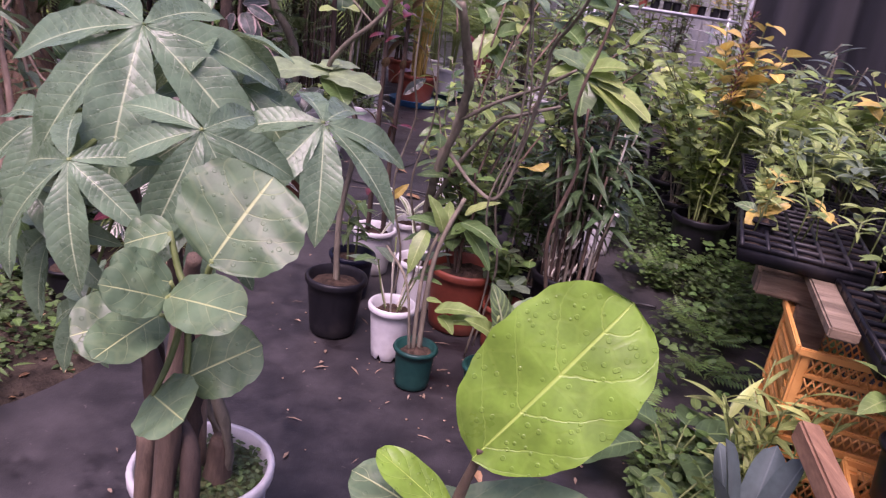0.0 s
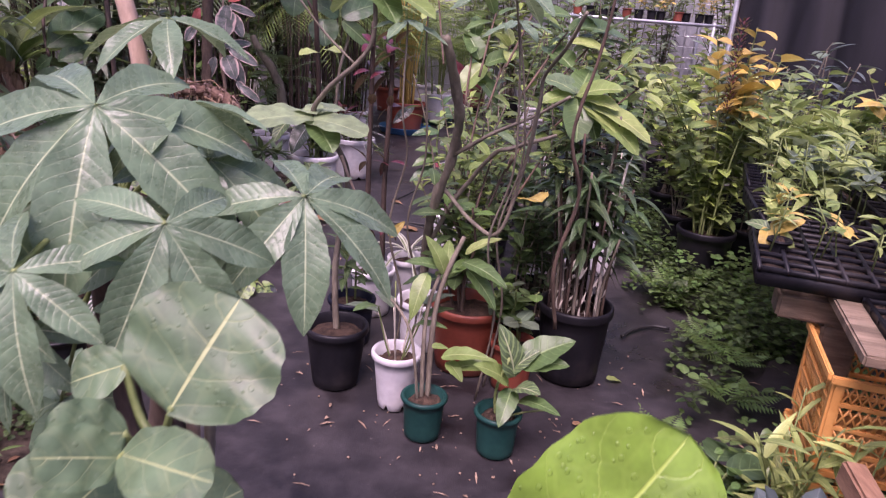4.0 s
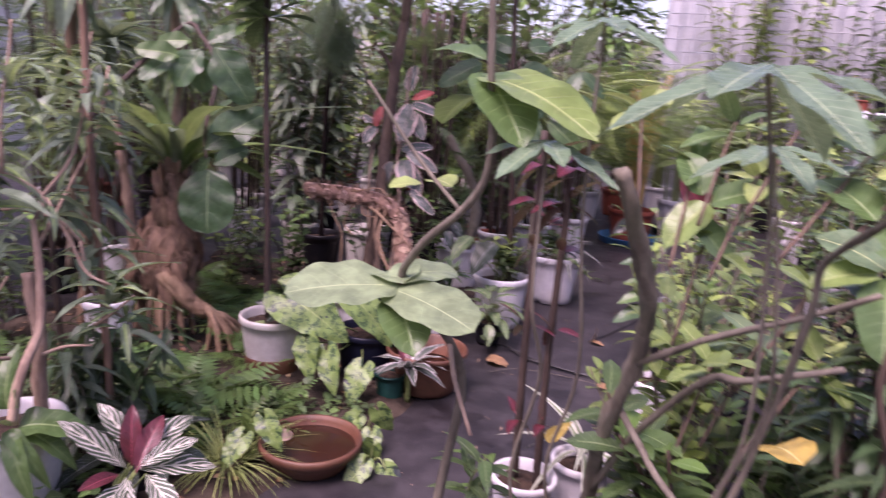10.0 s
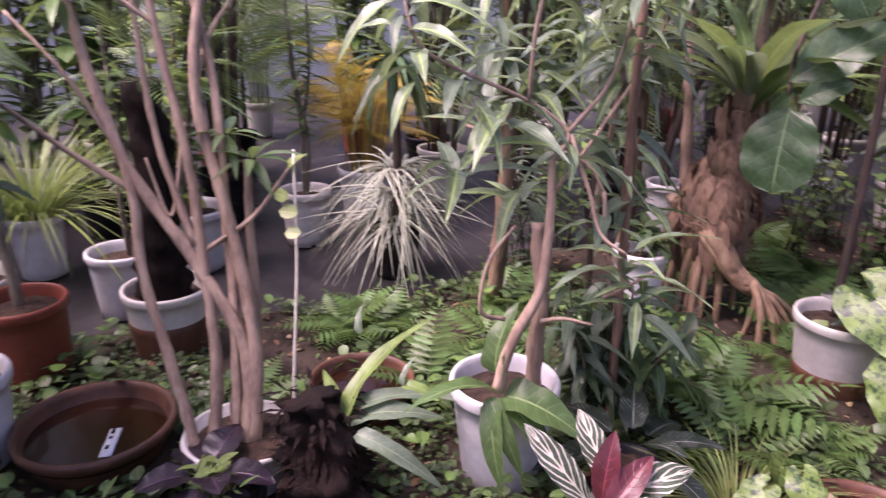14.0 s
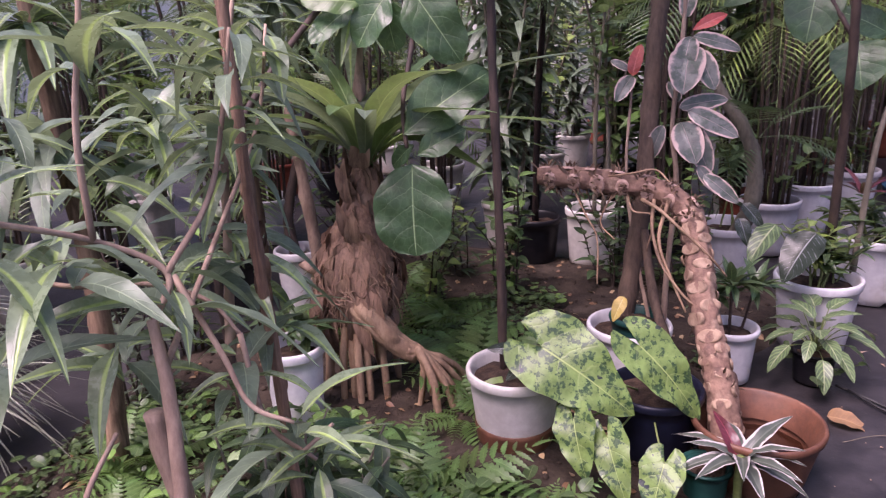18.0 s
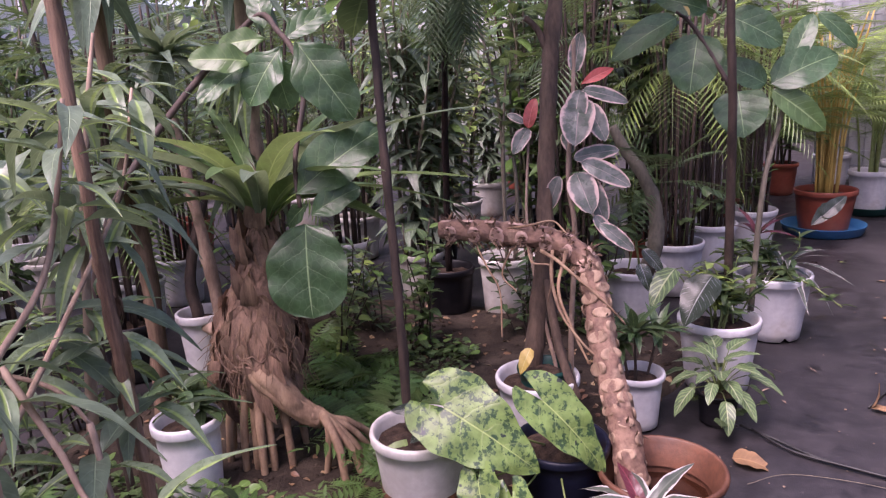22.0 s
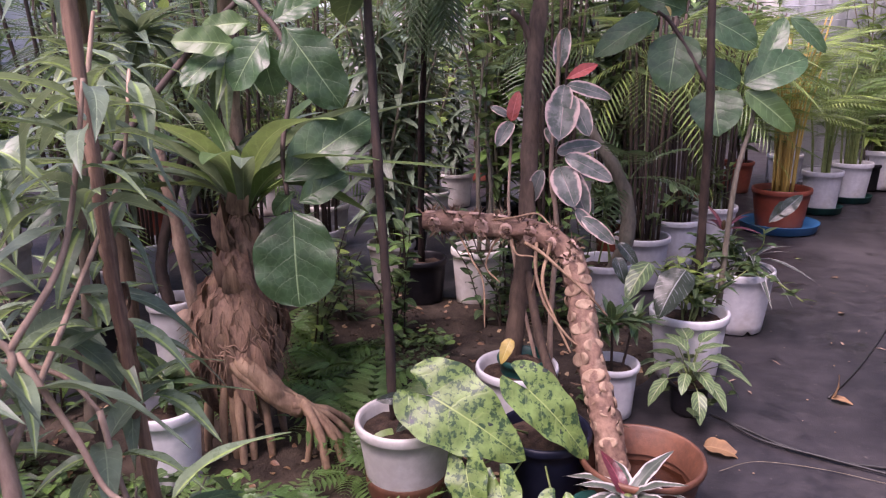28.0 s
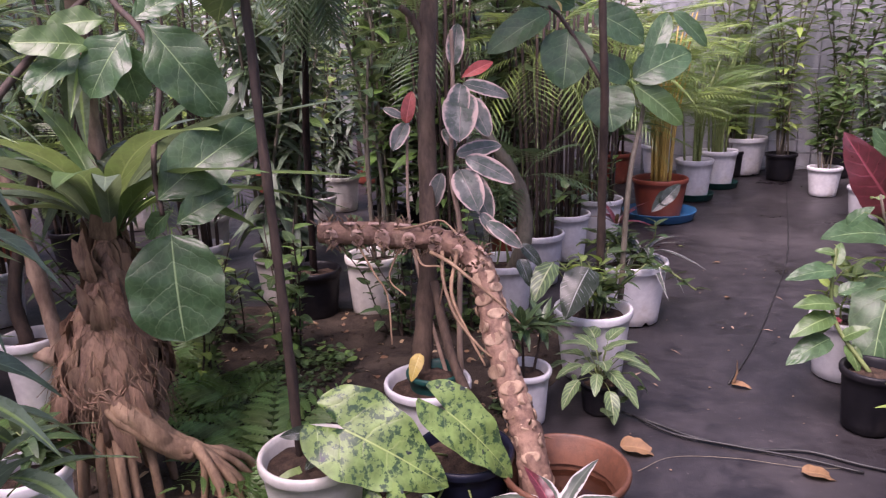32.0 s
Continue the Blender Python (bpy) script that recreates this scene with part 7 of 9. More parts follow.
# old fig with a sawn trunk
fig = potted("white pot of old fig with a sawn trunk and glossy leaves", (0.42, 1.52, 0.0), 0.105, 0.22, "white")
stem_w(fig, [(0.42, 1.50, 0.15), (0.415, 1.42, 0.45), (0.43, 1.33, 0.66), (0.475, 1.22, 0.86), (0.485, 1.14, 1.02), (0.45, 1.05, 1.16), (0.415, 1.00, 1.27)], 0.0150, 0.0125, "greybark", "trunk", 14, 8, (10, 0.18), 0.8)
fg = [
    ([(0.42, 1.40, 0.48), (0.50, 1.28, 0.70), (0.60, 1.12, 0.90), (0.647, 1.018, 0.949), (0.78, 1.0, 1.0)], 0.0085),
    ([(0.45, 1.30, 0.75), (0.56, 1.15, 0.66), (0.64, 1.06, 0.66), (0.69, 1.02, 0.88), (0.70, 0.92, 1.1), (0.697, 0.886, 1.18), (0.715, 0.70, 1.28), (0.72, 0.57, 1.36)], 0.0075),
    ([(0.48, 1.20, 0.88), (0.60, 1.15, 0.97), (0.72, 1.1, 1.04), (0.811, 1.018, 1.119)], 0.0070),
    ([(0.88, 1.10, 0.30), (0.84, 1.06, 0.55), (0.885, 1.04, 0.80), (0.83, 1.0, 1.0), (0.875, 0.98, 1.25), (0.90, 0.95, 1.5)], 0.0072),
]
for p, r in fg:
    stem_w(fig, p, r, r * 0.6, "greybark" if r != 0.0072 else "bark", "branch", 9, 7, (6, 0.12), 0.4)
for k, (a, t, w, c) in enumerate([
        ((0.901, 1.321, 1.093), (1.059, 1.244, 1.186), 0.5, "light"), ((0.905, 1.318, 1.085), (0.901, 1.171, 0.945), 0.5, "mid"), ((0.919, 1.318, 1.085), (1.065, 1.219, 1.103), 0.4, "lime"), ((0.928, 1.313, 1.068), (1.095, 1.169, 1.010), 0.36, "lime"), ((0.892, 1.320, 1.093), (0.743, 1.269, 1.096), 0.42, "light"),
        ((0.901, 1.323, 1.101), (0.766, 1.351, 1.191), 0.6, "grape"), ((0.937, 1.310, 1.060), (1.169, 1.123, 0.963), 0.35, "light"), ((0.946, 1.313, 1.069), (1.209, 1.140, 1.019), 0.28, "lime"), ((0.919, 1.315, 1.077), (1.015, 1.223, 0.946), 0.4, "mid"), ((0.910, 1.321, 1.093), (0.963, 1.408, 1.209), 0.5, "mid"),
        ((0.880, 1.426, 1.267), (1.002, 1.378, 1.281), 0.4, "lime"), ((0.878, 1.453, 1.354), (0.743, 1.410, 1.385), 0.45, "mid"), ((0.886, 1.464, 1.388), (0.980, 1.433, 1.458), 0.45, "grape"), ((0.597, 1.346, 0.833), (0.632, 1.267, 0.917), 0.6, "light"), ((0.897, 1.442, 1.319), (1.138, 1.501, 1.342), 0.4, "mid"), ((0.767, 1.309, 0.714), (0.795, 1.219, 0.761), 0.8, "yellow"),
        ((0.891, 1.400, 1.181), (0.807, 1.483, 1.280), 0.5, "mid"), ((0.595, 1.551, 1.160), (0.722, 1.523, 1.240), 0.5, "mid"), ((0.595, 1.551, 1.160), (0.499, 1.477, 1.090), 0.5, "light"), ((0.557, 1.539, 1.122), (0.675, 1.517, 1.051), 0.5, "mid"), ((0.575, 1.556, 1.177), (0.534, 1.590, 1.287), 0.5, "mid")]):
    if k < 9:
        t = tuple(np.array(a) * 0.2 + np.array(t) * 0.8)
    leaf_w(fig, "big_oval", a, t, c, w * 1.35, (0, -0.4, 0.9))
for k, c in enumerate([(0.774, 1.567, 1.385), (0.880, 1.489, 1.300), (0.689, 1.574, 1.236), (0.601, 1.578, 1.080), (1.009, 1.490, 1.303), (0.822, 1.457, 1.025), (0.633, 1.660, 1.344), (0.415, 1.722, 1.376), (0.836, 1.364, 0.892), (0.738, 1.467, 0.887), (1.072, 1.406, 1.203), (0.557, 1.630, 1.248), (1.162, 1.436, 1.130), (0.638, 1.400, 0.840)]):
    tip = np.array(c)
    stem_w(fig, [(tip[0] * 0.6 + 0.19, tip[1] * 0.6 + 0.46, tip[2] - 0.22), (tip[0] * 0.85 + 0.07, tip[1] * 0.85 + 0.17, tip[2] - 0.08), tuple(tip)], 0.0045, 0.003, "bark", "twig", 6, 5, None, 0.2)
    whorl_w(fig, tuple(tip), "big_oval", ["light", "mid", "lime", "light", "grape"][k % 5], 6, 0.115, 0.42, (-0.1, 0.9), 900 + k, k * 0.7)
for k, (c, s0, ln) in enumerate([((0.565, 0.716, 1.427), (0.62, 0.85, 1.2), 0.20), ((0.302, 0.936, 1.31), (0.30, 0.95, 1.05), 0.135), ((0.62, 0.95, 1.33), (0.66, 0.95, 1.1), 0.13), ((0.36, 1.02, 1.5), (0.36, 1.0, 1.2), 0.14)]):
    um = thing("young_money_tree", "slender money tree seedling with a fan of grey-green leaflets", "plant", (s0[0], s0[1] + 0.25, 0.0), "money tree seedlings")
    stem_w(um, [(s0[0], s0[1] + 0.25, 0.0), (s0[0] + 0.030, s0[1] + 0.20, 0.35), (s0[0] - 0.025, s0[1] + 0.12, 0.65), (s0[0] + 0.020, s0[1] + 0.05, 0.90), s0, (c[0], c[1], c[2])], 0.0045, 0.0025, "greybark", "stem", 7, 6, (9, 0.15), 0.3)
    for j in range(6):
        a = k + j * 1.05
        add_leaf(um, T["flat_lance"], rel(um, c), (math.cos(a), math.sin(a) - 0.25, -0.22 - 0.2 * (j % 2)), L["pach"], ln * (0.8 + 0.2 * (j % 2)), ln * 0.27, (0, -0.2, 1), 0, "leaflet")
for k, (x, y, lm) in enumerate([(0.78, 1.52, "mid"), (0.55, 1.62, "light"), (0.92, 1.56, "dark"), (0.70, 1.72, "mid")]):
    tw = potted("black pot of twiggy shrub with small rounded leaves", (x, y, 0.0), 0.085, 0.17, "black", group="twiggy shrubs in the middle group")
    shrub(tw, 0.14, 5, 0.62, 0.16, "obovate", lm, 70, 0.065, 0.62, "greybark", 0.004, 450 + k, 0.15, 0.4, 1)
redc = potted("white pot with two upright wine-red cordyline stems", (0.20, 1.85, 0.0), 0.105, 0.22, "white")
for k, (x0, x1) in enumerate([(0.17, 0.165), (0.24, 0.245)]):
    stem_w(redc, [(x0, 1.85, 0.18), (x0 - 0.005, 1.84, 0.6), (x1, 1.82, 1.0), (x1, 1.80, 1.28 - 0.1 * k)], 0.013, 0.009, "darkbark", "stem", 8, 7, (9, 0.1), 0.2)
    for z in (0.42, 0.72, 0.95, 1.1, 1.2):
        whorl_w(redc, (x1, 1.82, z), "ovate", "wine" if z > 0.4 else "red", 3 if z < 1 else 5, 0.085 if z < 1 else 0.12, 0.4, (-0.6, 0.9), int(z * 100) + k, z * 5)
leaf_w(redc, "big_ovate", (0.266, 1.737, 0.404), (0.324, 1.707, 0.476), "yellow", 0.4, (0, -1, 0.3), label="yellow fading leaf")
wpc = potted("white pot of cream-striped arching leaves", (0.36, 2.02, 0.0), 0.10, 0.22, "white")
crown_of(wpc, 0.24, "strap_d", "cream", 12, 0.24, 0.10, (0.3, 1.3), 421)
for k, (x, y, lm, tp, hh, nl, w) in enumerate([(0.62, 1.85, "light", "ovate", 0.75, 120, 0.5), (0.92, 1.75, "mid", "round", 0.55, 130, 0.8), (0.72, 2.25, "light", "lance", 0.8, 150, 0.3), (1.05, 2.15, "lime", "ovate", 0.6, 130, 0.5), (0.85, 2.75, "mid", "lance", 1.0, 170, 0.3), (1.2, 2.7, "dark", "lance", 0.9, 150, 0.25), (0.60, 2.85, "light", "lance", 0.9, 120, 0.3), (1.0, 3.4, "light", "lance", 1.1, 150, 0.35), (1.35, 3.9, "mid", "ovate", 1.2, 180, 0.45)]):
    o = potted("black nursery pot of leafy green shrub in the middle group" if k % 3 else "white nursery pot of leafy green shrub in the middle group", (x, y, 0.0), 0.115, 0.22, "black" if k % 3 else "white", group="shrubs in the middle group")
    shrub(o, 0.19, 6, hh, 0.22, tp, lm, nl, 0.10, w, "greybark", 0.007, 430 + k, 0.2)
whb = potted("white pot by the weeds with a bare pale cane", (1.45, 2.55, 0.0), 0.11, 0.26, "white")
shrub(whb, 0.22, 3, 0.55, 0.15, "lance", "grey", 40, 0.15, 0.2, "pale", 0.007, 440, 0.4)
blb = potted("black pot standing beside the weedy strip", (1.86, 3.60, 0.0), 0.14, 0.20, "black")
shrub(blb, 0.17, 4, 0.7, 0.25, "ovate", "dark", 80, 0.15, 0.45, "greybark", 0.009, 441, 0.3)

# ---- close by the camera's start ----
rp = potted("white pot of old money tree with mossy soil and brown trunks", (-0.055, 0.02, 0.0), 0.155, 0.26, "white", soil="moss", rb=0.12)
for k, (x, y, x1, y1, h1, r, c) in enumerate([(-0.03, 0.02, -0.06, -0.03, 0.95, 0.026, "bark"), (0.04, 0.0, 0.03, -0.02, 0.60, 0.018, "greybark"), (-0.06, -0.05, -0.10, -0.16, 1.05, 0.024, "darkbark"), (0.0, 0.06, 0.0, 0.08, 0.45, 0.015, "greybark"), (-0.08, 0.03, -0.18, 0.02, 1.1, 0.020, "bark")]):
    add_tube(rp, "trunk", [(x, y, 0.20), ((x + x1) / 2 + 0.02, (y + y1) / 2 - 0.01, 0.2 + (h1 - 0.2) * 0.35), ((x + x1) / 2 - 0.012, (y + y1) / 2, 0.2 + (h1 - 0.2) * 0.65), (x1, y1, h1)], r * 0.85, r * 0.5, M["darkbark" if c == "bark" else c], 12, 8, (9, 0.14), 0.7)
add_tube(rp, "root_swelling", [(0.03, -0.01, 0.20), (0.035, -0.01, 0.27), (0.04, -0.015, 0.34)], 0.038, 0.018, M["bark"], 10, 5, None, 0.2)
stem_w(rp, [(-0.07, 0.04, 0.2), (-0.072, 0.022, 0.950), (-0.112, 0.040, 1.111), (-0.135, 0.059, 1.240), (-0.170, 0.076, 1.363)], 0.016, 0.012, "palebark", "trunk", 10, 7, (6, 0.08), 0.3)
moss = Batch()
for k in range(500):
    a, r = q.uniform(0, 6.28), 0.135 * math.sqrt(q.random())
    moss.leaf(T["round"], (r * math.cos(a), r * math.sin(a), 0.232 + q.uniform(0, 0.012)), dirs(q.uniform(0, 6.28), q.uniform(0.0, 0.8)), (0, 0, 1), q.uniform(0.008, 0.014), 0.011)
put("moss", moss.mesh("moss", L["weed"]), rp)["kind"] = "stuff"


def palmate_w(ob, c, way, n, ln, spread, tilt, stalk, seed, mat="pach"):
    """A hand-shaped leaf: leaflets of their own fanned from one point."""
    w = np.array(way, float)
    w /= np.linalg.norm(w)
    nrm = np.array(tilt, float)
    side = np.cross(w, nrm)
    side /= np.linalg.norm(side)
    nrm = np.cross(side, w)
    s = random.Random(seed)
    hub = add_tube(ob, "leaf_stalk", [rel(ob, stalk), tuple((np.array(rel(ob, stalk)) + np.array(rel(ob, c))) / 2 + np.array((0, 0, 0.02))), rel(ob, c)], 0.0045, 0.003, M["stem"], 6, 6)
    for i in range(n):
        a = -spread + 2 * spread * i / (n - 1) + s.uniform(-0.1, 0.1)
        d = w * math.cos(a) + side * math.sin(a) - nrm * s.uniform(0.12, 0.32)
        k = ln * (1.0 - 0.28 * abs(a) / spread) * s.uniform(0.92, 1.08)
        add_leaf(hub, T["big_lance"], rel(ob, c), d, L[mat], k, k * 0.34, nrm, s.uniform(-0.2, 0.2), "leaflet")


top = (-0.12, -0.10, 1.02)
palmate_w(rp, (-0.062, -0.291, 1.203), (0.05, -0.6, -0.55), 7, 0.25, 2.5, (0.1, -0.55, 0.8), top, 1)
palmate_w(rp, (0.059, -0.431, 1.105), (0.2, -0.5, -0.6), 6, 0.165, 2.3, (0.1, -0.4, 0.9), top, 2)
palmate_w(rp, (-0.081, -0.47, 1.058), (-0.3, -0.5, -0.6), 6, 0.15, 2.3, (0.0, -0.5, 0.85), top, 3)
palmate_w(rp, (0.185, -0.284, 1.104), (0.75, -0.25, -0.40), 7, 0.185, 2.4, (0.1, -0.45, 0.9), top, 4)
palmate_w(rp, (0.001, -0.195, 1.196), (-0.2, 0.2, -0.1), 6, 0.17, 2.4, (0.1, -0.1, 1.0), top, 5)
palmate_w(rp, (0.012, -0.277, 1.065), (0.3, -0.3, -0.4), 6, 0.17, 2.3, (0.1, -0.3, 1.0), top, 6)
palmate_w(rp, (-0.05, -0.05, 1.30), (-0.6, 0.4, 0.1), 6, 0.17, 2.4, (0, -0.2, 1), top, 7)
palmate_w(rp, (0.02, -0.30, 0.95), (0.5, -0.4, -0.5), 6, 0.15, 2.2, (0.1, -0.3, 1), top, 8)
palmate_w(rp, (-0.25, -0.25, 0.95), (-0.5, -0.4, -0.5), 6, 0.17, 2.2, (0.1, -0.3, 1), top, 9)
palmate_w(rp, (-0.14, -0.02, 1.12), (0.6, 0.5, 0.2), 6, 0.16, 2.4, (0, -0.3, 1), top, 10)

for k, (c, way, ln) in enumerate([((-0.20, -0.28, 1.06), (-0.5, -0.4, -0.5), 0.17), ((0.05, -0.22, 1.13), (0.5, -0.2, -0.3), 0.17), ((-0.24, -0.20, 0.86), (-0.5, -0.3, -0.6), 0.16), ((-0.24, -0.10, 0.68), (-0.4, -0.3, -0.6), 0.15)]):
    palmate_w(rp, c, way, 6 + k % 2, ln, 2.3, (0.1, -0.4, 0.9), top, 20 + k)

sg = potted("pot of sea grape with round leathery wet leaves", (0.02, -0.55, 0.0), 0.13, 0.26, "black")
stem_w(sg, [(0.02, -0.55, 0.2), (0.059, -0.546, 0.727), (0.059, -0.523, 0.823), (0.072, -0.521, 0.929), (0.086, -0.542, 0.987)], 0.016, 0.008, "bark", "stem", 9, 7, (6, 0.1), 0.2)
stem_w(sg, [(0.03, -0.57, 0.2), (0.088, -0.549, 0.662), (0.057, -0.512, 0.751), (0.054, -0.515, 0.789)], 0.014, 0.010, "darkbark", "stem", 9, 6, None, 0.2)
stem_w(sg, [(0.0, -0.53, 0.2), (0.016, -0.507, 0.646), (0.004, -0.473, 0.712)], 0.014, 0.010, "bark", "stem", 9, 6, None, 0.2)
for k, (a, t, w) in enumerate([
        ((0.152, -0.712, 1.060), (0.193, -0.687, 1.136), 1.28), ((0.112, -0.700, 1.029), (0.081, -0.742, 1.053), 0.9), ((0.120, -0.722, 1.026), (0.189, -0.773, 1.047), 0.6), ((0.116, -0.723, 1.024), (0.082, -0.763, 1.052), 0.75), ((0.095, -0.692, 0.989), (0.038, -0.732, 0.985), 0.95), ((0.121, -0.677, 0.918), (0.188, -0.685, 0.968), 0.8),
        ((0.094, -0.646, 1.055), (0.048, -0.648, 1.039), 0.9), ((0.091, -0.682, 0.898), (0.132, -0.741, 0.921), 0.9), ((0.100, -0.692, 0.990), (0.080, -0.773, 0.997), 0.6)]):
    leaf_w(sg, "sea_leaf", a, t, "grape", w, (0.1, -0.75, 0.65), stalk=(0.120, -0.667, 1.004))

sb = potted("pot of young sea grape with one huge bright green leaf", (0.36, -0.62, 0.0), 0.12, 0.24, "black")
stem_w(sb, [(0.36, -0.62, 0.2), (0.392, -0.757, 0.766), (0.386, -0.775, 0.873), (0.393, -0.797, 0.948), (0.394, -0.802, 0.963)], 0.0075, 0.0032, "bark", "stem", 9, 7)
leaf_w(sb, "sea_leaf", (0.394, -0.803, 0.962), (0.490, -0.802, 1.104), "grape_new", 0.72, (-0.1, -0.85, 0.45))
leaf_w(sb, "big_round", (0.377, -0.790, 0.886), (0.316, -0.779, 0.938), "grape_new", 0.45, (0.1, -0.5, 0.85))
leaf_w(sb, "big_round", (0.379, -0.786, 0.871), (0.494, -0.835, 0.933), "grape", 0.62, (0.1, -0.35, 0.95))
leaf_w(sb, "big_round", (0.375, -0.787, 0.867), (0.294, -0.757, 0.903), "grape", 0.7, (0.1, -0.35, 0.95))
leaf_w(sb, "big_round", (0.384, -0.777, 0.869), (0.381, -0.730, 0.874), "grape", 0.8, (0.1, -0.35, 0.95))

# ---- the bench of seedlings on the right ----
BO, BU, BV = np.array((1.397, 0.62)), np.array((0.358, 0.934)), np.array((0.934, -0.358))
BENCH_TURN = -21.0


def bench_at(u, v, z):
    p = BO + BU * u + BV * v
    return (float(p[0]), float(p[1]), z)


def box(parent, name, size, m, mat, bevel=0.004, label=""):
    bm = bmesh.new()
    bmesh.ops.create_cube(bm, size=1.0, matrix=Matrix.Diagonal((*size, 1)))
    bmesh.ops.bevel(bm, geom=bm.edges[:], offset=bevel, segments=2, affect="EDGES")
    bm.transform(m)
    me = bpy.data.meshes.new(name)
    bm.to_mesh(me)
    bm.free()
    me.materials.append(M[mat])
    return put(name, me, parent, label)


bench = thing("plant_bench", "low bench of rough weathered timber on stacked blocks", "bench", bench_at(0, 0, 0), turn=BENCH_TURN)
for u in (0.06, 1.05, 2.0):
    box(bench, "cross_beam", (1.35 if u < 1 else 1.1, 0.11, 0.075), pose(0.66 if u < 1 else 0.80, u, 0.622), "wood", 0.008)
    for v in (0.16, 1.2) if u < 1 else (0.45, 1.2):
        box(bench, "leg", (0.10, 0.09, 0.584), pose(v, u, 0.292, 0, 0, 3), "wood", 0.008)
for v in (0.14, 0.45, 0.85, 1.25):
    box(bench, "long_rail", (0.07, 2.5, 0.030), pose(v, 0.83, 0.675), "wood", 0.005)

tray_q = random.Random(55)
seed_mats = ["lime", "light", "light", "mid", "lime", "light", "cala", "yellow", "mid", "wine"]


def tray(u, v, wide, deep, seed, kinds, tall=0.14, n=16, big=0.105, name="seedling_tray", z0=0.692):
    ob = thing(name, "black plastic plug tray of leafy seedlings on the timber bench", "seedling tray", bench_at(u, v, z0), "seedling trays", turn=BENCH_TURN + tray_q.uniform(-3, 3))
    bm = bmesh.new()
    nx, ny, h = max(2, round(wide / 0.07)), max(2, round(deep / 0.07)), 0.055
    px, py = wide / nx, deep / ny
    for i in range(nx + 1):
        bmesh.ops.create_cube(bm, size=1.0, matrix=pose(-wide / 2 + i * px, 0, h - 0.008) @ Matrix.Diagonal((0.010, deep + 0.012, 0.016, 1)))
    for j in range(ny + 1):
        bmesh.ops.create_cube(bm, size=1.0, matrix=pose(0, -deep / 2 + j * py, h - 0.0082) @ Matrix.Diagonal((wide + 0.013, 0.010, 0.0155, 1)))
    for s, (sx, sy, lx, ly) in enumerate([(-wide / 2, 0, 0.006, deep), (wide / 2, 0, 0.006, deep), (0, -deep / 2, wide, 0.006), (0, deep / 2, wide, 0.006)]):
        bmesh.ops.create_cube(bm, size=1.0, matrix=pose(sx, sy, h / 2 - 0.004) @ Matrix.Diagonal((lx, ly, h - 0.008, 1)))
    part("frame", bm, M["black"], ob)
    bm = bmesh.new()
    for i in range(nx):
        for j in range(ny):
            bmesh.ops.create_cone(bm, cap_ends=True, segments=8, radius1=px * 0.30, radius2=px * 0.46, depth=h - 0.012, matrix=pose(-wide / 2 + (i + 0.5) * px, -deep / 2 + (j + 0.5) * py, (h - 0.012) / 2))
    part("soil", bm, M["soil"], ob)["kind"] = "stuff"
    sq = random.Random(seed)
    for k in range(n):
        x, y = sq.uniform(-wide, wide) * 0.46, sq.uniform(-deep, deep) * 0.46
        leaves = []
        hh = tall * sq.uniform(0.6, 1.6)
        stalk = [np.array(p) for p in [(x, y, h - 0.01), (x + sq.uniform(-0.02, 0.02), y + sq.uniform(-0.02, 0.02), h + hh * 0.6), (x + sq.uniform(-0.03, 0.03), y, h + hh)]]
        tp = sq.choice(["ovate", "obovate", "lance", "ovate"])
        for r in range(sq.randint(4, 8)):
            a, t = r * 2.4, sq.uniform(0.5, 1.0)
            ln = big * sq.uniform(0.6, 1.3)
            b = Batch()
            leaves.append(b)
            b.leaf(T[tp], (x, y, h + hh * t), dirs(a, sq.uniform(-0.2, 0.9)), (0, 0, 1), ln, ln * (0.5 if tp != "lance" else 0.26), sq.uniform(-0.4, 0.4))
        lm = L[sq.choice(kinds)]
        sd = put("seedling", mesh_from("seedling", *tube_geo(stalk, 0.003, 0.002, 5), M["stem"]), ob)
        for me in leaves:
            put("leaf", mesh_from("leaf", me.v[0], me.f[0], lm, me.u[0]), sd)
    return ob


tray(0.20, 0.10, 0.36, 0.52, 1, ["lime", "light", "lime", "yellow"], 0.12, 15, 0.062)
tray(0.78, 0.14, 0.36, 0.52, 2, ["light", "lime", "lime", "grey"], 0.18, 30, 0.090)
tray(1.36, 0.16, 0.36, 0.52, 3, ["light", "lime", "lime"], 0.22, 28, 0.105)
tray(0.30, 0.56, 0.40, 0.56, 7, ["light", "light", "lime", "grey", "wine"], 0.20, 28, 0.095)
tray(0.95, 0.60, 0.40, 0.56, 8, ["light", "grey", "mid"], 0.22, 24, 0.100)
tray(1.60, 0.62, 0.40, 0.56, 9, ["light", "lime", "yellow"], 0.26, 20, 0.14)
tray(0.6, 1.05, 0.40, 0.56, 12, ["mid", "lime", "light"], 0.26, 18, 0.15)
tray(1.4, 1.08, 0.40, 0.56, 13, ["lime", "light", "mid"], 0.30, 18, 0.15)
tray(-0.32, 0.36, 0.36, 0.50, 15, ["lime", "light", "cala", "yellow"], 0.14, 18, 0.075, z0=0.655)
tray(-0.30, 0.80, 0.36, 0.50, 16, ["light", "mid", "lime"], 0.18, 18, 0.11, z0=0.655)
ylw = potted("tiny black pot of yellow and pink-blotched croton on the bench corner", bench_at(0.17, -0.02, 0.72), 0.035, 0.05, "black", name="potted_seedling")
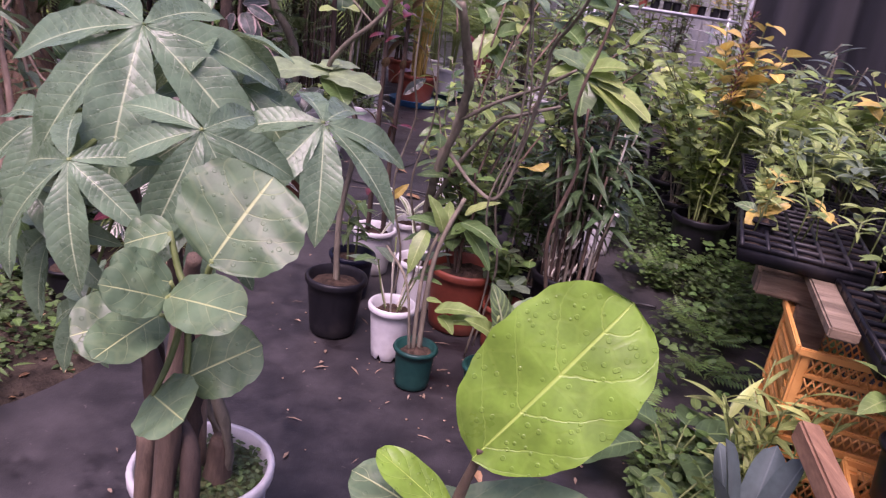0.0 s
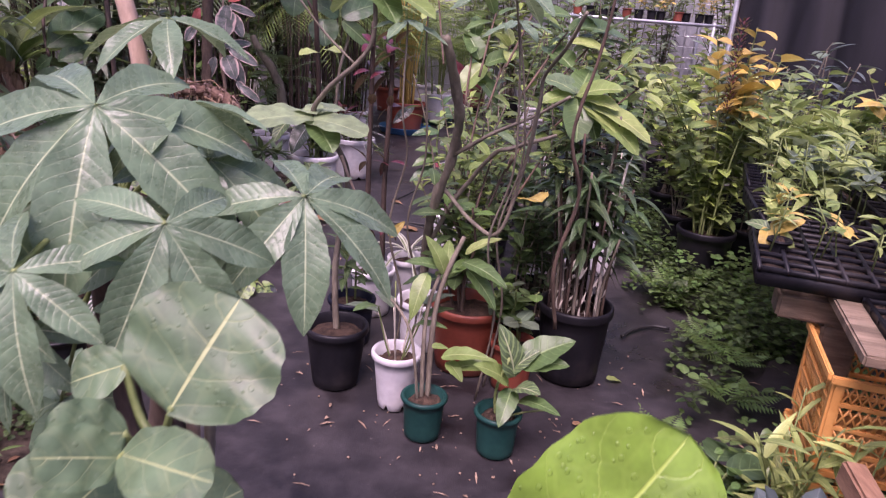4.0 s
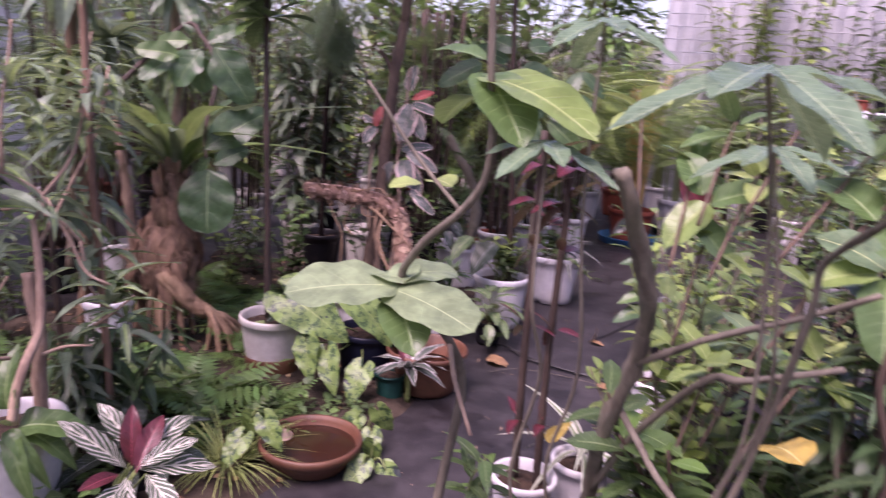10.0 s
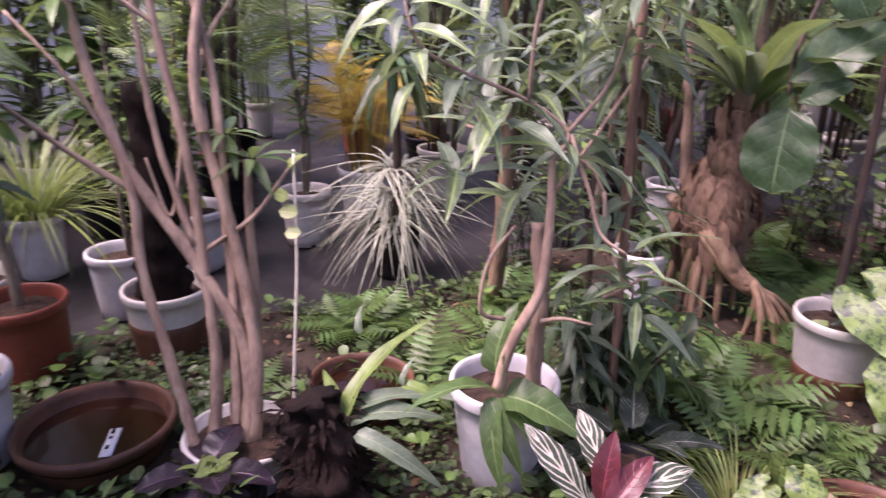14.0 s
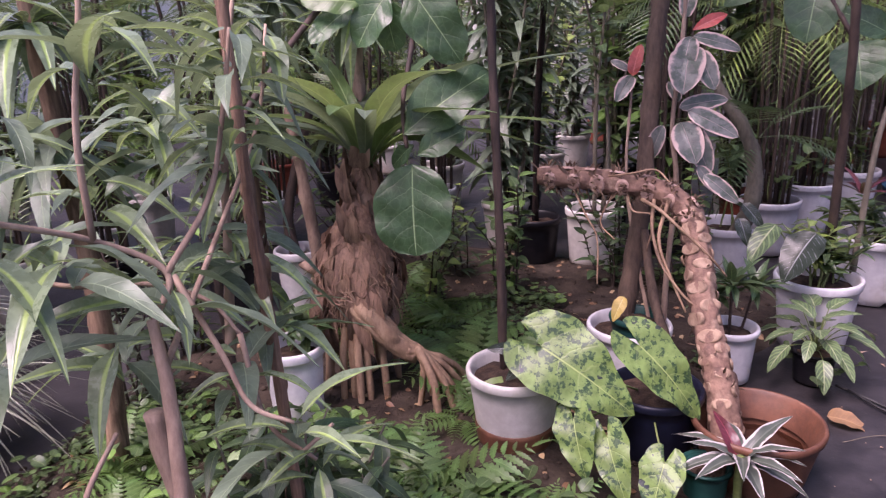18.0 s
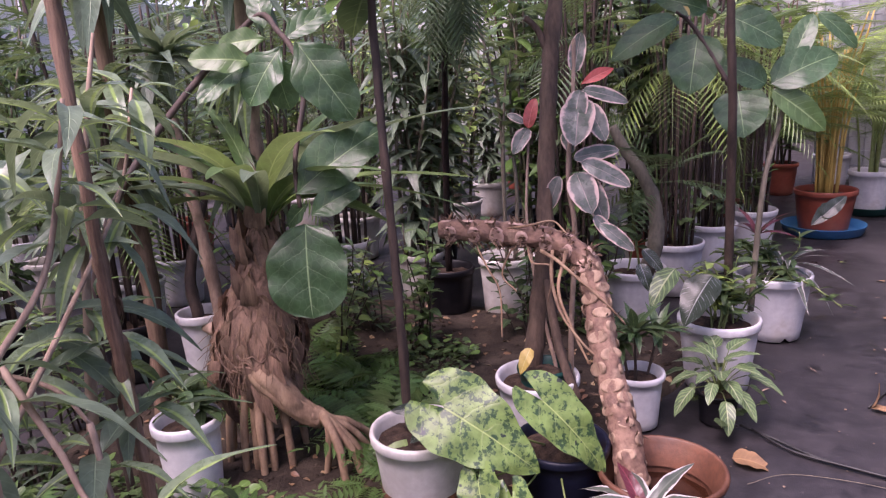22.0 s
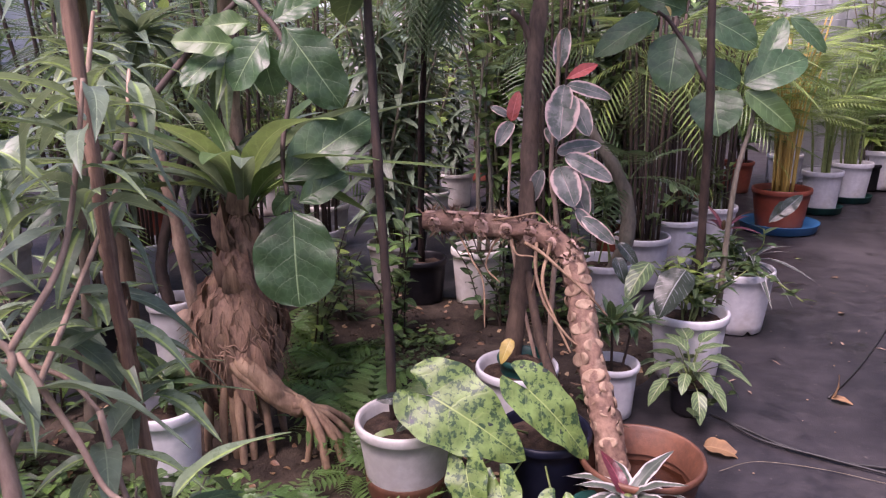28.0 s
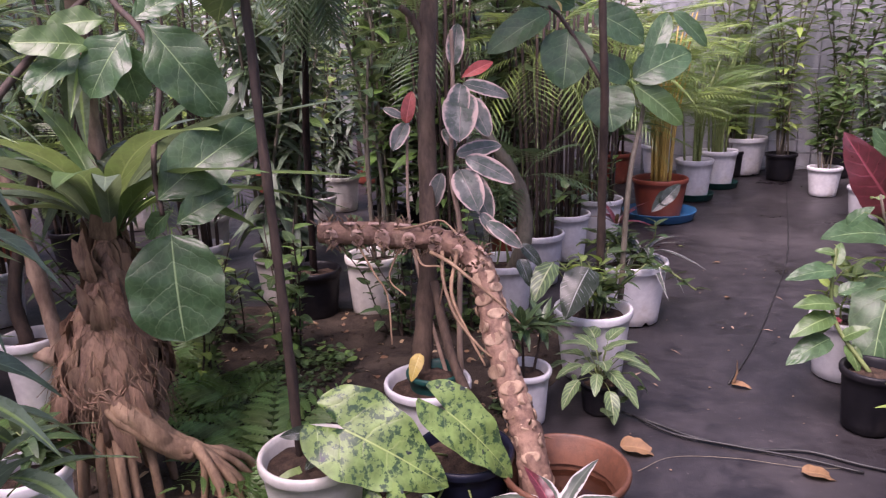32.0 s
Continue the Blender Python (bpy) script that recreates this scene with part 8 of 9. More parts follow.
for k, (a, t, w, c) in enumerate([((1.444, 0.857, 0.777), (1.517, 0.823, 0.838), 0.6, "yellow"), ((1.452, 0.855, 0.771), (1.450, 0.768, 0.726), 0.6, "yellow"), ((1.444, 0.857, 0.777), (1.387, 0.917, 0.803), 0.5, "cala"), ((1.459, 0.857, 0.778), (1.505, 0.795, 0.748), 0.5, "lime"), ((1.442, 0.868, 0.781), (1.404, 0.790, 0.731), 0.5, "yellow")]):
    leaf_w(ylw, "big_ovate", a, t, c, w, (-0.2, -0.6, 0.8))


def crate(at, size, turn, label):
    ob = thing("crate", label, "crate", at, "orange crates", turn=turn)
    sx, sy, h = size
    bands = 4
    for k in range(bands + 1):
        z = 0.012 + (h - 0.024) * k / bands
        th = 0.022 if k in (0, bands) else 0.014
        gr = 1.0 + 0.03 * k / bands
        o = 0.010 if k == bands else 0.0
        for s in (-1, 1):
            box(ob, "rail", (sx * gr + 2 * o, 0.012, th), pose(0, s * (sy * gr / 2 + o), z), "crate", 0.003)
            box(ob, "rail", (0.012, sy * gr + 2 * o - 0.026, th), pose(s * (sx * gr / 2 + o), 0, z), "crate", 0.003)
    for s in (-1, 1):
        for r in (-1, 1):
            box(ob, "corner_post", (0.030, 0.030, h - 0.03), pose(s * (sx / 2 - 0.004), r * (sy / 2 - 0.004), h / 2), "crate", 0.006)
    for face in range(4):
        ln = sx if face % 2 == 0 else sy
        off = sy / 2 if face % 2 == 0 else sx / 2
        bm = bmesh.new()
        for k in range(bands):
            z0, z1 = 0.03 + (h - 0.05) * k / bands, 0.012 + (h - 0.03) * (k + 1) / bands
            n = int(ln / 0.022)
            for i in range(n):
                x = -ln / 2 + 0.02 + (ln - 0.04) * (i + 0.5) / n
                for sg in (-1, 1):
                    bmesh.ops.create_cube(bm, size=1.0, matrix=pose(x, 0, (z0 + z1) / 2, 0, sg * 28, 0) @ Matrix.Diagonal((0.0045, 0.005, (z1 - z0) * 1.08, 1)))
        sgn = -1 if face < 2 else 1
        bm.transform(pose(0, sgn * (off + 0.004), 0) if face % 2 == 0 else pose(sgn * (off + 0.004), 0, 0, 0, 0, 90))
        part("lattice", bm, M["crate"], ob)
    bm = bmesh.new()
    bmesh.ops.create_cube(bm, size=1.0, matrix=pose(0, 0, 0.01) @ Matrix.Diagonal((sx - 0.01, sy - 0.01, 0.012, 1)))
    part("floor_plate", bm, M["crate"], ob)
    return ob


crate(bench_at(-0.13, 0.33, 0.0), (0.46, 0.34, 0.285), BENCH_TURN, "orange lattice crate standing on the ground")
crate(bench_at(-0.13, 0.33, 0.297), (0.46, 0.34, 0.285), BENCH_TURN, "orange lattice crate stacked under the bench edge")
crate((1.52, -0.22, 0.0), (0.42, 0.40, 0.42), BENCH_TURN - 4, "orange crate heaped with dark soil beside a plank")
heap = thing("soil_heap", "dark potting soil heaped in the crate", "soil", (1.52, -0.22, 0.40))
put("soil", mesh_from("soil", *lathe([(0.001, 0.05), (0.08, 0.045), (0.15, 0.025), (0.20, 0.0)], 24, 0.9, 0.2), M["soil"]), heap)
pl = thing("plank", "weathered reddish plank resting on the crate rim", "plank", (1.21, -0.21, 0.455))
box(pl, "board", (0.05, 0.50, 0.055), pose(0, 0, 0.03, 3.0, 4, -12.4), "plank", 0.006)
for k, (x, y, z, r, h) in enumerate([(1.44, -0.10, 0.42, 0.09, 0.14), (1.52, -0.34, 0.42, 0.10, 0.16), (1.66, -0.12, 0.42, 0.10, 0.16)]):
    o = potted("black pot of mixed seedlings on the soil-filled crate", (x, y, z), r, h, "black", name="potted_seedling", group="pots on the crate")
    shrub(o, h * 0.85, 3, 0.16, 0.08, "ovate", ["light", "cala", "mid"][k], 26, 0.10, 0.5, "stem", 0.004, 500 + k, 0.2)

# plants on the ground before the crates
dk = thing("broad_leaved_plant", "low plant with broad dark glossy leaves by the crate", "plant", (1.19, 0.44, 0.0))
for k in range(12):
    a, e = k * 2.4, 0.9 - 0.9 * k / 11
    s1 = np.array(dirs(a, e + 0.4)) * 0.20
    lf = add_leaf(dk, T["big_ovate"], s1, dirs(a, e - 0.6), L["dark"], 0.22, 0.12)
    add_tube(lf, "stalk", [(0, 0, 0), s1 * 0.5 + np.array((0, 0, 0.03)), s1], 0.004, 0.003, M["stem"], 5, 4)
vb = thing("variegated_bamboo", "dwarf bamboo with yellow-striped narrow leaves", "plant", (1.30, 0.22, 0.0))
shrub(vb, 0.0, 9, 0.50, 0.20, "lance", "lime", 105, 0.13, 0.19, "stem", 0.004, 510, 0.3, 0.7)
ov = thing("round_leaved_plant", "light green oval-leaved plant in front of the crate", "plant", (1.10, 0.12, 0.0))
shrub(ov, 0.0, 5, 0.36, 0.12, "ovate", "light", 15, 0.12, 0.6, "stem", 0.005, 511, 0.3, 0.5)
su = potted("black pot of upright blue-grey paddle leaves", (1.17, -0.02, 0.0), 0.10, 0.18, "black")
for k in range(7):
    a = k * 2.4
    add_leaf(su, T["paddle"], (0.02 * math.cos(a), 0.02 * math.sin(a), 0.16), dirs(a, 1.42 - 0.05 * k), L["blue"], 0.31 - 0.008 * k, 0.080)

# weedy strip along the foot of the bench


def in_strip(s):
    while True:
        u = s.uniform(-0.5, 4.2)
        v = s.uniform(-0.22 - 0.34 * max(0.0, min(1.8, u - 0.9)), 0.5)
        if noise.noise((u * 3.0, v * 3.0, 1.0)) + 0.35 * noise.noise((u * 11, v * 11, 4.0)) > (0.02 if u < 1.4 else -0.2):
            x, y, z = bench_at(u, v, 0.0)
            return x, y, z


weeds("weeds_strip", "dense strip of creeping weeds along the bench foot", 3300, in_strip, 0.034, "weed", 15, 0.16)
weeds("light_weeds", "paler creeping weeds along the bench foot", 900, in_strip, 0.036, "fern", 16, 0.24)
fs = random.Random(4)
for k in range(7):
    x, y, z = bench_at(0.1 + 0.34 * k + fs.uniform(-0.08, 0.08), fs.uniform(-0.28, 0.05), 0.0)
    fern = thing("fern", "small light green fern among the weeds at the bench", "fern", (x, y, z), "ferns at the bench")
    for j in range(7):
        fb = Batch()
        s = fs.uniform(0.13, 0.22)
        fb.leaf(T["fern"], (0, 0, 0.03), dirs(j * 2.4, fs.uniform(0.5, 1.1)), (0, 0, 1), s, s)
        put("frond", fb.mesh("frond", L["fern"]), fern)
xh = thing("hose", "short black hose end curled on the sheet", "hose", (1.35, 1.55, 0.0))
stem_w(xh, [(1.336, 1.675, 0.012), (1.404, 1.746, 0.012), (1.505, 1.802, 0.012), (1.595, 1.786, 0.012)], 0.009, 0.008, "cable", "tube", 7, 6, None, 0.0)
wl = thing("fallen_leaf", "pale dead leaf on the dark sheet", "leaf", (1.20, 1.28, 0.0), "fallen leaves")
add_leaf(wl, T["big_ovate"], (-0.04, 0, 0.008), (1, 0.2, 0.1), L["lime"], 0.07, 0.04)

# ---- behind the bench: colour plants, shelf, mesh wall and shade cloth ----
flame = potted("black pot of yellowing croton with a dark red plume", (2.02, 2.52, 0.0), 0.16, 0.30, "black")
shrub(flame, 0.26, 7, 1.08, 0.26, "ovate", "yellow", 80, 0.145, 0.6, "stem", 0.006, 520, 0.66)
shrub(flame, 0.26, 11, 0.90, 0.50, "ovate", "light", 340, 0.12, 0.55, "stem", 0.006, 521, 0.08)
pb = Batch()
for k in range(120):
    a, z = k * 2.4, 0.95 + 0.46 * k / 120
    pb.leaf(T["needle"], (-0.05 + 0.016 * math.cos(a), -0.06 + 0.016 * math.sin(a), z), dirs(a, 0.9), (0, 0, 1), 0.030, 0.012)
put("plume", pb.mesh("plume", L["wine"]), flame)
spk = potted("pot of arching narrow grassy leaves", (3.25, 4.15, 0.0), 0.15, 0.28, "black")
add_tube(spk, "trunk", [(0, 0, 0.24), (0.03, 0, 0.5), (0.0, 0.02, 0.7)], 0.03, 0.025, M["palebark"], 9, 5)
crown_of(spk, 0.72, "blade", "light", 90, 0.42, 0.035, (-0.3, 1.4), 525)
blu = potted("pot of blue-grey broad-leaved shrub against the shade cloth", (3.65, 4.45, 0.0), 0.15, 0.28, "black")
shrub(blu, 0.24, 4, 1.05, 0.30, "ovate", "blue", 46, 0.20, 0.42, "greybark", 0.010, 526, 0.4)
blu2 = potted("pot of blue-grey sword leaves at the bench end", (3.1, 2.6, 0.0), 0.15, 0.28, "black")
crown_of(blu2, 0.5, "strap", "blue", 18, 0.55, 0.10, (0.2, 1.3), 527)
shrub(blu2, 0.24, 3, 0.4, 0.2, "ovate", "grey", 40, 0.14, 0.45, "greybark", 0.010, 528, 0.3)
for k, (x, y, lm, tp, hh, nl, w, ln) in enumerate([(2.35, 3.85, "grey", "ovate", 0.55, 120, 0.5, 0.15), (2.15, 4.45, "mid", "ovate", 0.7, 140, 0.5, 0.16), (2.6, 4.9, "lime", "ovate", 0.8, 160, 0.55, 0.13), (3.05, 3.5, "light", "ovate", 0.7, 150, 0.5, 0.13), (3.4, 3.2, "lime", "ovate", 0.7, 140, 0.5, 0.12), (2.2, 5.3, "lime", "ovate", 0.9, 180, 0.55, 0.13), (2.9, 5.5, "light", "round", 0.9, 170, 0.8, 0.10),
        (1.75, 4.6, "dark", "ovate", 0.8, 120, 0.5, 0.17), (3.5, 5.3, "dark", "lance", 1.0, 140, 0.3, 0.2), (2.55, 6.2, "grey", "ovate", 0.9, 140, 0.5, 0.13)]):
    o = potted("black nursery pot of bushy foliage behind the bench", (x, y, 0.0), 0.14, 0.26, "black", group="bushes behind the bench")
    shrub(o, 0.22, 7, hh, 0.35, tp, lm, nl, ln, w, "greybark", 0.008, 540 + k, 0.2)
for k, (x, y, lm, tp, hh, nl, w, ln) in enumerate([(2.08, 3.02, "light", "ovate", 0.75, 150, 0.55, 0.12), (2.40, 2.75, "lime", "ovate", 0.85, 170, 0.55, 0.12), (2.20, 3.20, "lime", "round", 0.95, 170, 0.8, 0.09), (2.75, 3.05, "light", "ovate", 0.95, 170, 0.5, 0.13), (2.62, 2.35, "light", "ovate", 0.75, 140, 0.55, 0.12), (3.05, 2.30, "mid", "ovate", 0.85, 140, 0.5, 0.13), (2.20, 3.62, "light", "ovate", 0.95, 160, 0.55, 0.12),
        (3.35, 2.75, "lime", "ovate", 0.95, 150, 0.55, 0.12), (2.75, 3.75, "grey", "ovate", 1.1, 170, 0.5, 0.13), (3.45, 1.95, "light", "ovate", 0.9, 140, 0.5, 0.14)]):
    o = potted("black pot of leafy lime-green shrub beyond the bench end", (x, y, 0.0), 0.13, 0.25, "black", group="shrubs beyond the bench end")
    shrub(o, 0.21, 10, hh, 0.50, tp, lm, int(nl * 1.15), ln, w, "greybark", 0.005, 610 + k, 0.25)
rf = Batch()
rosette(rf, T["round"], (2.02, 3.75, 0.62), 22, 0.05, (-0.3, 1.2), 0.8, 0.5, 0.04, 9)
rfl = thing("red_flower", "small cluster of red blossoms among the bushes", "flower", (2.30, 3.62, 0.0))
put("blossom", rf.mesh("blossom", L["red"]), rfl, "", pose(-2.02, -3.75, 0))
stem_w(rfl, [(2.30, 3.62, 0.0), (2.30, 3.62, 0.62)], 0.004, 0.003, "stem", "stem", 6, 4)

shelf = thing("pipe_shelf", "galvanised pipe shelf carrying small potted plants", "shelf", (2.9, 7.0, 0.0))
for x in (-0.75, 0.75):
    for y in (-0.2, 0.2):
        add_tube(shelf, "post", [(x, y, 0), (x, y, 1.42)], 0.016, 0.016, M["metal"], 8, 3, None, 0.0)
for y in (-0.2, 0.0, 0.2):
    add_tube(shelf, "rail", [(-0.85, y, 1.40), (0.85, y, 1.40)], 0.018, 0.018, M["metal"], 8, 3, None, 0.0)
sq = random.Random(8)
for k in range(12):
    x = 2.15 + 0.14 * k
    o = potted("small black pot on the pipe shelf", (x, 7.0 + sq.uniform(-0.1, 0.1), 1.418), 0.06, 0.10, "black" if k % 4 else "terra", name="potted_seedling", group="pots on the shelf")
    shrub(o, 0.08, 3, 0.22, 0.10, "ovate", sq.choice(["mid", "grey", "light", "yellow"]), 30, 0.07, 0.5, "stem", 0.004, 560 + k, 0.2)

wall = thing("wall_panel", "pale corrugated sheeting behind a wire mesh fence", "wall", (3.6, 9.4, 0.0), kind="structure")
nx = 160
vv = [(-3.2 + 6.4 * i / nx, 0.02 * math.sin(i * 1.3), z) for z in (0.0, 3.0) for i in range(nx + 1)]
put("corrugated_sheet", mesh_from("corrugated_sheet", np.array(vv), np.array([(i, i + 1, nx + 2 + i, nx + 1 + i) for i in range(nx)]), M["panel"]), wall)
mesh_b = Batch()
for i in range(43):
    mesh_b.tube([(-3.2 + 0.15 * i, -0.12, 0.0), (-3.2 + 0.15 * i, -0.12, 2.6)], 0.006, 0.006, 4)
for j in range(18):
    mesh_b.tube([(-3.2, -0.125, 0.05 + 0.15 * j), (3.2, -0.125, 0.05 + 0.15 * j)], 0.006, 0.006, 4)
put("wire_mesh", mesh_b.mesh("wire_mesh", M["metal"]), wall)
cur = thing("shade_cloth", "hanging black shade cloth with a torn gap showing daylight", "curtain", (3.72, 6.5, 0.0))
cv, cf = [], []
nu, nz = 60, 14
for j in range(nz + 1):
    for i in range(nu + 1):
        t = i / nu
        sag = 0.0
        top = 2.6 - (0.80 * math.exp(-((t - 0.30) / 0.08) ** 2))
        z = top * j / nz
        cv.append((1.9 * t + 0.05 * math.sin(i * 0.9), -4.0 * t + 0.06 * math.sin(i * 0.7 + j * 0.2), z))
for j in range(nz):
    for i in range(nu):
        cf.append((j * (nu + 1) + i, j * (nu + 1) + i + 1, (j + 1) * (nu + 1) + i + 1, (j + 1) * (nu + 1) + i))
put("cloth", mesh_from("cloth", np.array(cv), np.array(cf), M["curtain"]), cur)
add_tube(cur, "pole", [(0, 0, 0), (0, 0, 2.9)], 0.03, 0.03, M["metal"], 10, 3, None, 0.0)
add_tube(cur, "pole", [(1.92, -4.0, 0), (1.92, -4.0, 2.9)], 0.03, 0.03, M["metal"], 10, 3, None, 0.0)
for z in (1.9, 2.25):
    add_tube(cur, "rod", [(0, 0.02, z), (1.92, -3.98, z)], 0.008, 0.008, M["metal"], 6, 3, None, 0.0)

for k, (x, y, lm, tp, hh, nl, w, ln) in enumerate([(1.75, 8.75, "light", "lance", 1.9, 220, 0.28, 0.2), (2.35, 8.9, "mid", "ovate", 1.7, 180, 0.45, 0.17), (3.75, 8.6, "grey", "lance", 2.0, 220, 0.25, 0.2), (4.5, 8.2, "mid", "lance", 1.9, 200, 0.28, 0.2), (5.3, 7.6, "light", "ovate", 1.8, 180, 0.5, 0.16), (4.9, 6.6, "dark", "ovate", 1.7, 160, 0.5, 0.18), (3.2, 8.0, "light", "ovate", 1.2, 150, 0.5, 0.14), (5.8, 5.6, "mid", "lance", 1.9, 180, 0.28, 0.2), (2.9, 8.7, "mid", "lance", 2.0, 200, 0.28, 0.2), (1.3, 9.0, "light", "lance", 2.0, 200, 0.28, 0.2), (4.2, 7.6, "light", "ovate", 1.6, 180, 0.5, 0.15)]):
    o = potted("tall leafy shrub in a black pot before the mesh wall", (x, y, 0.0), 0.16, 0.28, "black", group="shrubs before the mesh wall")
    shrub(o, 0.24, 7, hh * 1.45, 0.55, tp, lm, int(nl * 1.8), ln, w, "greybark", 0.010, 580 + k, 0.1)

# ---- ranks of tall plants behind ----
bq = random.Random(202)
KINDS = [
    # template, leaf, length, width, stems, height, bark, leaves, t0
    ("ovate", "dark", 0.18, 0.52, 7, 1.8, "darkbark", 220, 0.12),
    ("lance", "mid", 0.20, 0.32, 8, 1.9, "greybark", 280, 0.12),
    ("lance_d", "grey", 0.22, 0.27, 8, 1.7, "greybark", 280, 0.12),
    ("obovate", "mid", 0.21, 0.52, 6, 1.8, "bark", 190, 0.15),
    ("ovate", "light", 0.12, 0.5, 8, 1.5, "greybark", 280, 0.1),
    ("lance", "dark", 0.18, 0.30, 9, 2.1, "darkbark", 300, 0.15),
]


def back_plant(x, y, k, pot, seed, label, group):
    o = potted(label, (x, y, 0.0), bq.uniform(0.13, 0.18), bq.uniform(0.27, 0.34), pot, group=group)
    if k < 6:
        tp, lm, ln, w, st, hh, bk, nl, t0 = KINDS[k]
        shrub(o, 0.24, st, hh * bq.uniform(0.85, 1.15), 0.35, tp, lm, nl, ln, w, bk, 0.013, seed, t0, 0.35, 0, "foliage", 0.09)
    elif k == 8:
        for j in range(11):
            a, r = j * 2.4, 0.11 * math.sqrt((j + 0.5) / 11)
            t = bq.uniform(1.1, 2.0)
            add_tube(o, "cane", [(r * math.cos(a), r * math.sin(a), 0.24), (1.4 * r * math.cos(a), 1.4 * r * math.sin(a), 0.2 + t * 0.5), (2.4 * r * math.cos(a), 2.4 * r * math.sin(a), 0.2 + t)], 0.011, 0.007, M["darkbark"], 6, 4, (8, 0.2))
        crown_of(o, 1.5, "palm_s", "dark", 24, 0.55, 1.0, (-0.4, 1.2), seed)
        crown_of(o, 0.9, "palm_s", "palm", 14, 0.5, 1.0, (-0.3, 1.1), seed + 1)
    elif k == 6:
        areca(o, 0.25, 12, 4, 1.2, 0.85, "palm", "stem", seed, "palm", 0.5)
    else:
        add_tube(o, "trunk", [(0, 0, 0.2), (0.02, 0.02, 0.7), (0.0, 0.03, 1.15)], 0.045, 0.035, M["fibre"], 10, 6, (8, 0.15), 0.4)
        crown_of(o, 1.15, "cycad", "dark", 26, 0.75, 1.0, (-0.5, 1.3), seed, (0, 0.03))
    return o


spots = []
for row, (y0, x0, x1, step) in enumerate([(5.3, -4.6, -0.6, 0.78), (6.3, -5.0, -0.35, 0.85), (7.4, -5.3, 0.0, 0.9), (8.8, -5.6, 0.7, 0.95)]):
    n = int((x1 - x0) / step)
    for i in range(n + 1):
        spots.append((x0 + i * step + bq.uniform(-0.14, 0.14), y0 + bq.uniform(-0.2, 0.2), row))
for x0, ys in ((-4.5, 0.85), (-5.2, 0.95), (-6.2, 1.05)):
    y = -2.2
    while y < 5.0:
        if not (x0 > -4.6 and 1.4 < y < 2.6):
            spots.append((x0 + bq.uniform(-0.15, 0.15), y + bq.uniform(-0.12, 0.12), 5))
        y += ys
spots += [(-2.95, 3.2, 6), (-2.75, 4.1, 6), (-3.4, 3.7, 6), (-2.1, 4.7, 6), (-3.5, 2.9, 6), (-3.15, 4.7, 6), (-2.6, -0.9, 6), (-3.2, -0.6, 6), (-2.1, -1.1, 6), (-3.7, -1.0, 6), (-2.3, 5.4, 6), (-1.2, 5.0, 6), (-3.9, 2.6, 6), (-3.6, 4.2, 6), (-4.0, 3.3, 6), (-1.75, 5.9, 6), (-0.9, 5.8, 6), (-2.6, 4.7, 6), (-3.3, 0.9, 6), (-4.0, 0.6, 6), (-3.9, 1.2, 6), (-0.35, 6.9, 6), (-1.5, 6.9, 6), (-0.6, 7.6, 6)]
for i, (x, y, row) in enumerate(spots):
    k = bq.choice([0, 1, 2, 3, 4, 5, 8, 1, 6, 8, 4, 8]) if row != 5 else bq.choice([0, 1, 2, 4, 5, 6, 1])
    pt = bq.choice(["white", "cream", "cream", "black", "black", "terra"])
    back_plant(x, y, k, pt, 700 + i, {"white": "white", "cream": "stained white", "black": "black", "terra": "terracotta"}[pt] + " nursery pot of " + ["tall broad-leaved", "tall narrow-leaved", "drooping grey-green", "rubbery-leaved", "light green bushy", "dark cane-stemmed", "feathery palm", "shaggy cycad", "black-caned palm"][k] + " plant", "tall plants in the back rows")
cyc = potted("dark shaggy palm hanging over the bed", (-1.80, 4.45, 0.0), 0.15, 0.28, "black")
stem_w(cyc, [(-1.80, 4.45, 0.2), (-1.72, 4.30, 1.0), (-1.50, 3.90, 1.85)], 0.018, 0.014, "hairy", "trunk", 10, 6, (9, 0.1), 0.5)
crown_of(cyc, 1.86, "palm_s", "dark", 44, 0.40, 1.0, (-1.35, 0.3), 690, (0.30, -0.55))
canes = potted("dark bamboo palm with many thin black canes", (-1.15, 4.95, 0.0), 0.17, 0.30, "black")
for k in range(16):
    a, r = k * 2.4, 0.12 * math.sqrt((k + 0.5) / 16)
    add_tube(canes, "cane", [(r * math.cos(a), r * math.sin(a), 0.24), (1.3 * r * math.cos(a), 1.3 * r * math.sin(a), 1.0), (1.9 * r * math.cos(a), 1.9 * r * math.sin(a), 1.9)], 0.011, 0.008, M["darkbark"], 6, 4, (8, 0.2))
crown_of(canes, 1.5, "palm_s", "dark", 26, 0.5, 1.0, (-0.4, 1.2), 691)
